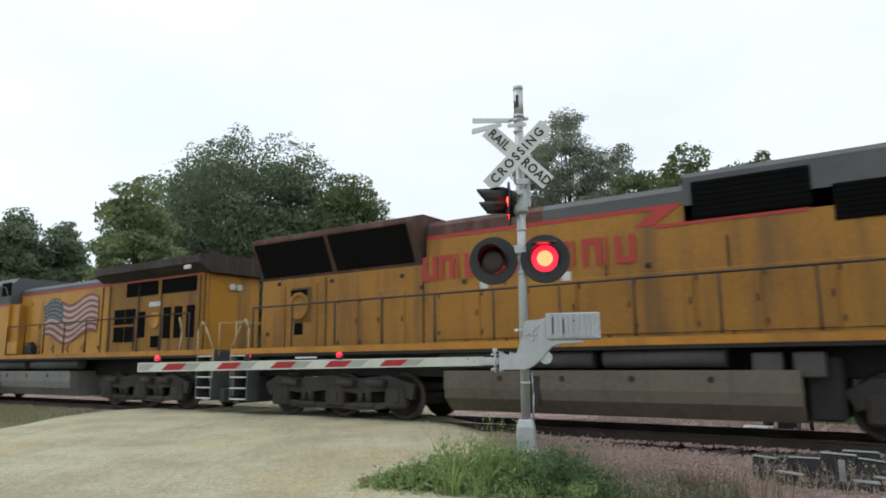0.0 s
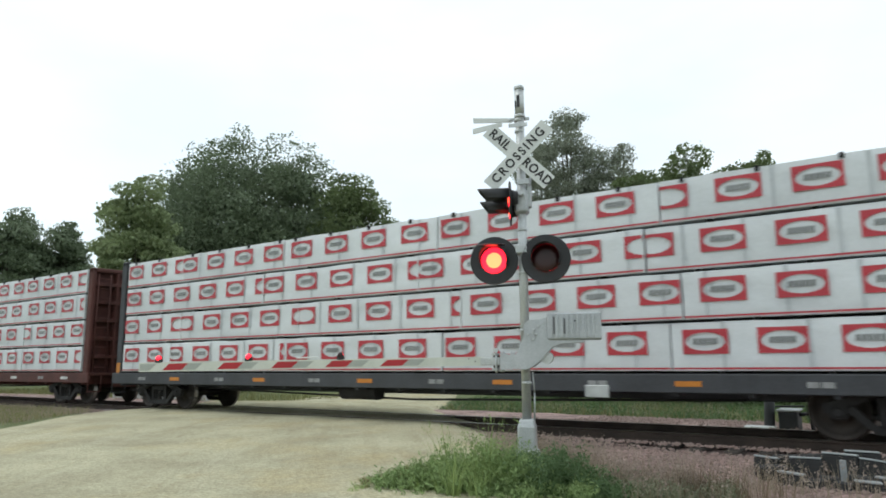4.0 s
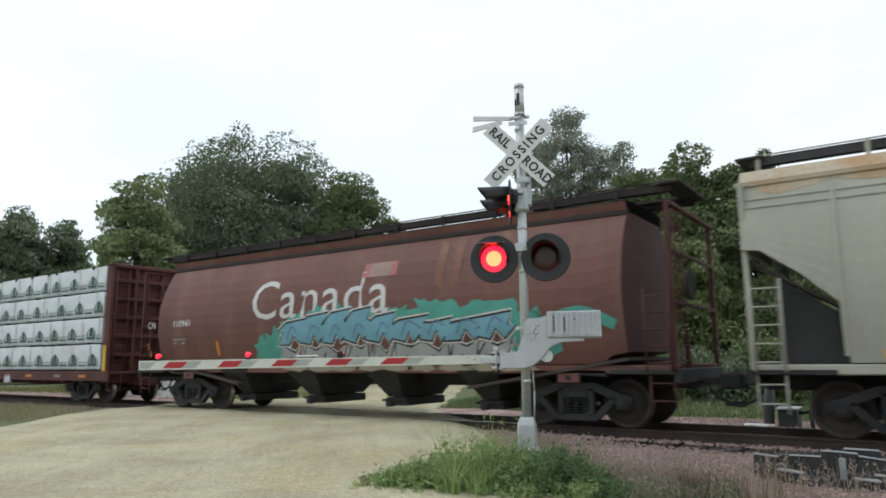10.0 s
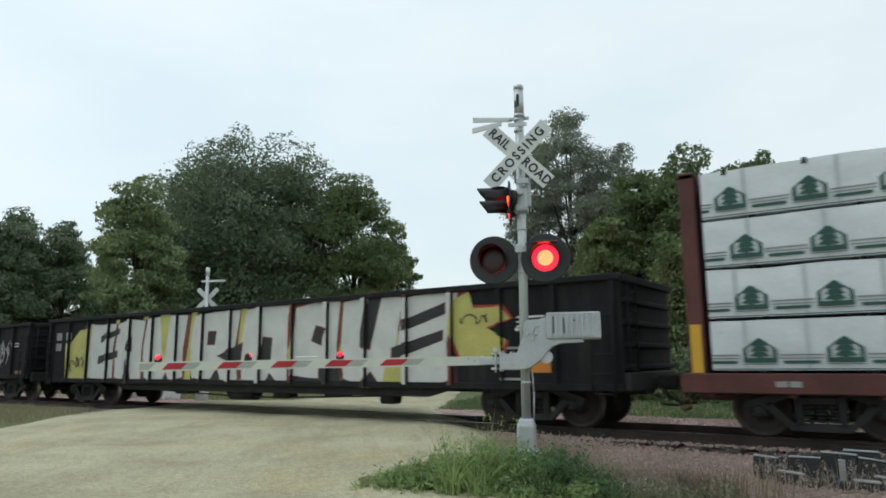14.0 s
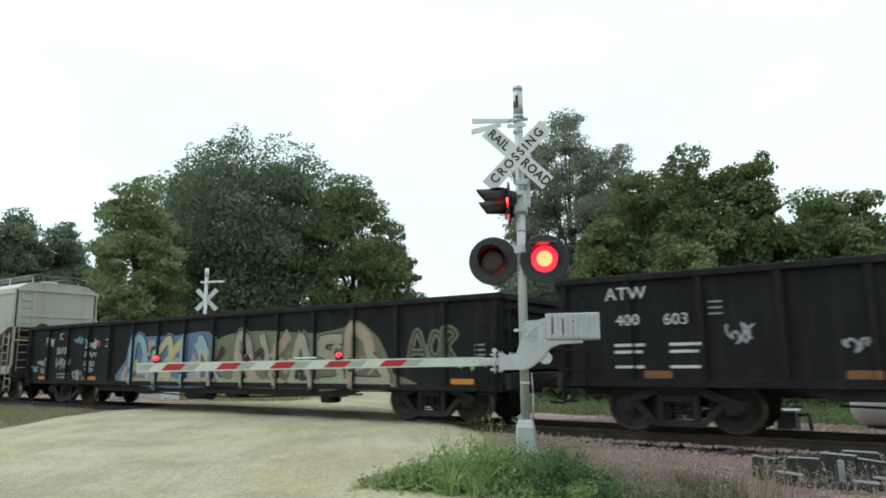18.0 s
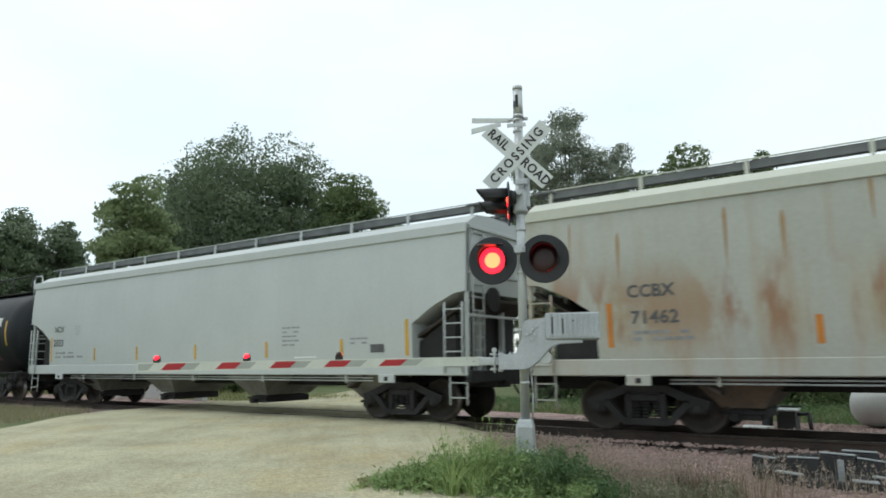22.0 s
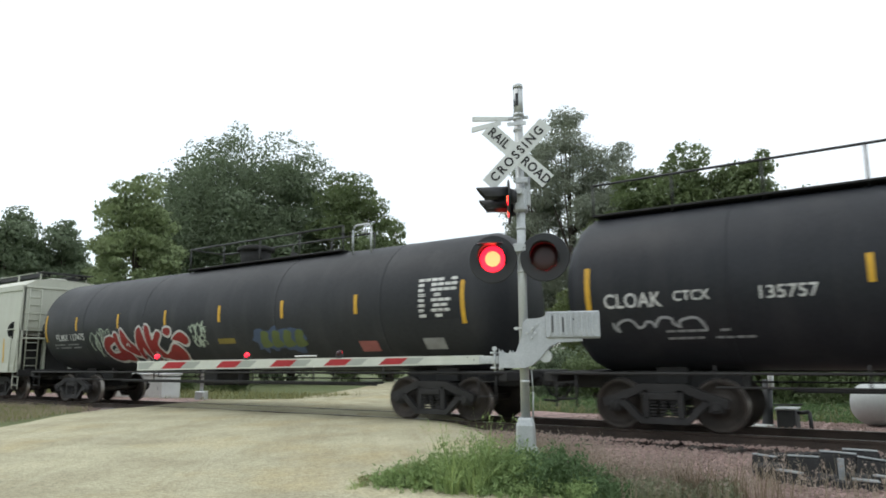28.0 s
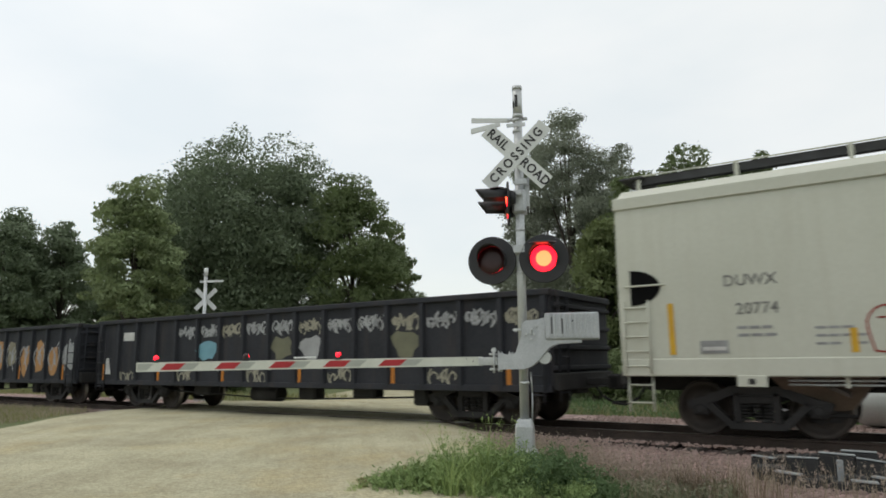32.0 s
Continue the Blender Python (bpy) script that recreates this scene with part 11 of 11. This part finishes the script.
# verge at the edge of the road by the track
left_verge = lambda x, y: 1.0 if x < -17.6 - 0.72 * (y + 5.6) else 0.0
g7, i7 = blades("dry_weeds", scatter(5200, 17, box_patch(-27.0, -17.0, -6.2, -2.3, left_verge), 0.05), M_DRY, "dry tan grass at the road edge", 18, 0.05, 0.20, 0.016, 0.8)
g7b, i7b = blades("dry_weeds", scatter(2600, 18, box_patch(-27.0, -17.2, -6.2, -2.5, lambda x, y: left_verge(x, y) * max(0, 0.3 + noise.noise((x * 0.7, y * 0.7, 3)))), 0.05), M_GRASSM, "olive weeds at the road edge", 19, 0.05, 0.24, 0.018, 0.8)
# far side of the track: grass right of the road, in tufts of mixed height
far_edge = lambda x, y: 1.0 if x > -12.2 - 0.42 * (y - 3.0) else 0.0
g8, i8 = blades("grass_verge", scatter(9000, 19, box_patch(-16.5, 2.5, 5.6, 13.0, lambda x, y: far_edge(x, y) * (0.15 + 0.85 * max(0, 0.4 + noise.noise((x * 0.5, y * 0.5, 5)))))), M_GRASSD, "green grass verge beyond the track", 20, 0.06, 0.34, 0.03, 0.7)
leafy_stems("weed_leaves", i8, M_WEEDD, "small leaves in the far verge", 24, 0.075, 4, 0.3, 0.6)
g8b, i8b = blades("dry_verge", scatter(2600, 61, box_patch(-13.5, 2.5, 5.2, 10.0, lambda x, y: far_edge(x, y) * (0.05 + 0.95 * max(0, 0.2 + noise.noise((x * 0.6, y * 0.6, 9)))))), M_GRASSM, "tan and green weeds beyond the track", 62, 0.08, 0.5, 0.02, 0.7)
seed_heads("weed_seed_heads", i8b, M_SEED, "pale seed heads beyond the track", 63, 0.3, 0.12)
g9, i9 = blades("grass_verge", scatter(6000, 21, box_patch(-52, -22, 4.0, 12.0)), M_GRASSM, "mixed green and tan grass beyond the track", 22, 0.1, 0.4, 0.04, 0.7)


def shrub(x, y, w, hgt, leaf, seed, n=4200):
    r = np.random.RandomState(seed)
    s = thing("shrub", pose(x, y, ground_z(x, y)), "low dense green shrub beyond the track", "shrub", "shrubs beyond the track")
    P, N = [], []
    stems = bmesh.new()
    for k in range(26):
        c = np.array([r.uniform(-0.5, 0.5) * w * 0.7, r.uniform(-0.5, 0.5) * w * 0.5, hgt * r.uniform(0.05, 0.80)])
        rad = w * r.uniform(0.14, 0.22)
        d = r.normal(0, 1, (n // 14, 3)) * np.array([1.0, 1.0, 0.8])
        d /= np.linalg.norm(d, axis=1)[:, None]
        q = c + d * (rad * r.uniform(0.4, 1.2, n // 14) ** 0.6)[:, None]
        q[:, 2] = np.maximum(q[:, 2], 0.03)
        P.append(q)
        N.append(d)
        tube(stems, (c[0] * 0.2, c[1] * 0.2, -0.05), c, 0.03, 0.012, 5, False)
    part("foliage", quads_mesh("foliage", leaf_cards(np.concatenate(P), np.concatenate(N), 0.13, r)), leaf, s)
    part("stem", stems, M_BARK, s)


for k, (x, y, w, hh) in enumerate([(-12.6, 14.2, 3.4, 2.4), (-10.4, 13.0, 3.0, 2.1), (-8.2, 12.4, 3.2, 2.3), (-6.0, 12.6, 3.0, 2.2), (-4.0, 13.0, 3.0, 2.4), (-1.6, 13.4, 3.4, 2.4), (1.0, 13.6, 3.4, 2.6),
                                   (-37, 11.5, 3.4, 2.4), (-41, 12.0, 3.6, 2.6), (-46, 11.0, 4.0, 2.8), (-33.5, 13.0, 3.0, 2.0)]):
    shrub(x, y, w, hh, M_LEAF4 if k % 3 else M_LEAF, 60 + k)

# loose stones on the road edge and shoulder
def stones(name, n, seed, spot, lo, hi, mat, label):
    r = random.Random(seed)
    verts, faces = [], []
    for _ in range(n):
        x, y, keep = spot(r)
        if r.random() > keep:
            continue
        s = r.uniform(lo, hi)
        b = len(verts)
        a0 = r.uniform(0, 6.28)
        z = ground_z(x, y) + r.uniform(-0.2, 0.3) * s
        if abs(y) < 5.4 and not (-20 < x < -7.5):
            z = max(z, ballast_z(y) + r.uniform(-0.2, 0.3) * s)
        for k in range(4):
            a = a0 + k * 1.57 + r.uniform(-0.3, 0.3)
            verts.append((x + math.cos(a) * s, y + math.sin(a) * s * r.uniform(0.6, 1), z))
        verts.append((x + r.uniform(-0.3, 0.3) * s, y + r.uniform(-0.3, 0.3) * s, z + s * r.uniform(0.5, 1.0)))
        verts.append((x, y, z - s * 0.5))
        for k in range(4):
            j = (k + 1) % 4
            faces += [(b + k, b + j, b + 4), (b + j, b + k, b + 5)]
    ob = bulk(name, verts, faces, mat)
    return tagged(ob, label, "stones", kind="stuff")


stones("ballast_stones", 9000, 5, box_patch(-7.6, 1.2, -5.2, -1.4), 0.012, 0.034, M_STONEP, "loose pink and grey ballast stones")
stones("ballast_stones", 7000, 6, box_patch(-13.0, 2.0, 1.3, 6.0), 0.02, 0.05, M_STONEP, "loose pink ballast stones beyond the rails")
stones("ballast_stones", 3000, 8, box_patch(-24.0, -7.6, -2.7, -1.3, lambda x, y: 1.0 if x > -12 or x < -17 else 0.45), 0.015, 0.035, M_STONEP, "pink ballast scattered along the crossing")
stones("road_stones", 2600, 7, box_patch(-15.0, -5.0, -9.5, -1.8), 0.006, 0.022, M_STONEY, "loose limestone chips on the road")
stones("road_stones", 500, 9, box_patch(-15.0, -5.0, -9.0, -1.8), 0.008, 0.026, M_STONEG, "darker chips on the road")


# ---- what moves ----
FLASH_START, FLASH_STEP = 0.8380, 0.5955    # the lamps change over at these times, right lamp first


def motions():
    for ob, q in TRAIN:
        z = ob.matrix_basis.translation.z
        walk(ob, [(0.0, pose(q, 0, z)), (32.0, pose(q + V * 32.0, 0, z))])
    # wheels turn while their car is anywhere near the crossing
    for w, q, r, lx in WHEELS:
        t0 = max(0.0, (-34.0 - q) / V)
        t1 = min(32.0, (6.0 - q) / V)
        if t1 <= 0.1 or t0 >= 31.9:
            walk(w, [(0.0, pose(lx, 0, r)), (32.0, pose(lx, 0, r))])
            continue
        f0, f1 = math.ceil(t0 * FPS), math.floor(t1 * FPS)
        step = 2
        rows = []
        if f0 > 0:
            rows.append((0.0, pose(lx, 0, r)))
        for f in range(f0, f1 + 1, step):
            ang = math.degrees(V * (f - f0) / FPS / r)
            rows.append((f / FPS, pose(lx, 0, r) @ Matrix.Rotation(radians(ang), 4, "Y")))
        if rows[-1][0] < 31.99:
            rows.append((32.0, rows[-1][1]))
        walk(w, rows)
    # flashing lights: an added vane swings up under the visor to uncover the lamp
    turns = []
    k = -1
    while FLASH_START + k * FLASH_STEP < 32.2:
        turns.append((FLASH_START + k * FLASH_STEP, k % 2 == 0))
        k += 1
    for key, with_right in (("left", False), ("right", True), ("side_low", False), ("side_high", True)):
        for vane in VANES[key]:
            at = vane.matrix_basis.copy()
            state = lambda lit: at @ pose(0, 0, 0, -86 if lit else 0)
            lit = with_right
            rows = [(0.0, state(lit))]
            for t, right in turns:
                new_state = right == with_right
                if t > 31.9:
                    break
                f = math.floor(t * FPS)
                rows.append((f / FPS, state(lit)))
                rows.append(((f + 1) / FPS, state(new_state)))
                lit = new_state
            rows.append((32.0, state(lit)))
            walk(vane, rows)
    # the two inner lamps of the gate arm turn their lit face to and from the road
    for i, bulb in enumerate(ARM_BULBS):
        at = bulb.matrix_basis.copy()
        if i == 2:
            walk(bulb, [(0.0, at), (32.0, at)])
            continue
        with_right = i == 0
        face = lambda a: at @ pose(0, 0, 0, 0, 0, a)
        ang = 0 if with_right else 180
        rows = [(0.0, face(ang))]
        for t, right in turns:
            if t > 31.9:
                break
            goal = 0 if right == with_right else 180
            if goal == ang:
                continue
            for k, dt in enumerate((-0.1, -0.0334, 0.0334, 0.1)):
                rows.append((t + dt, face(ang + (goal - ang) * k / 3)))
            ang = goal
        rows.append((32.0, face(ang)))
        walk(bulb, rows)


motions()
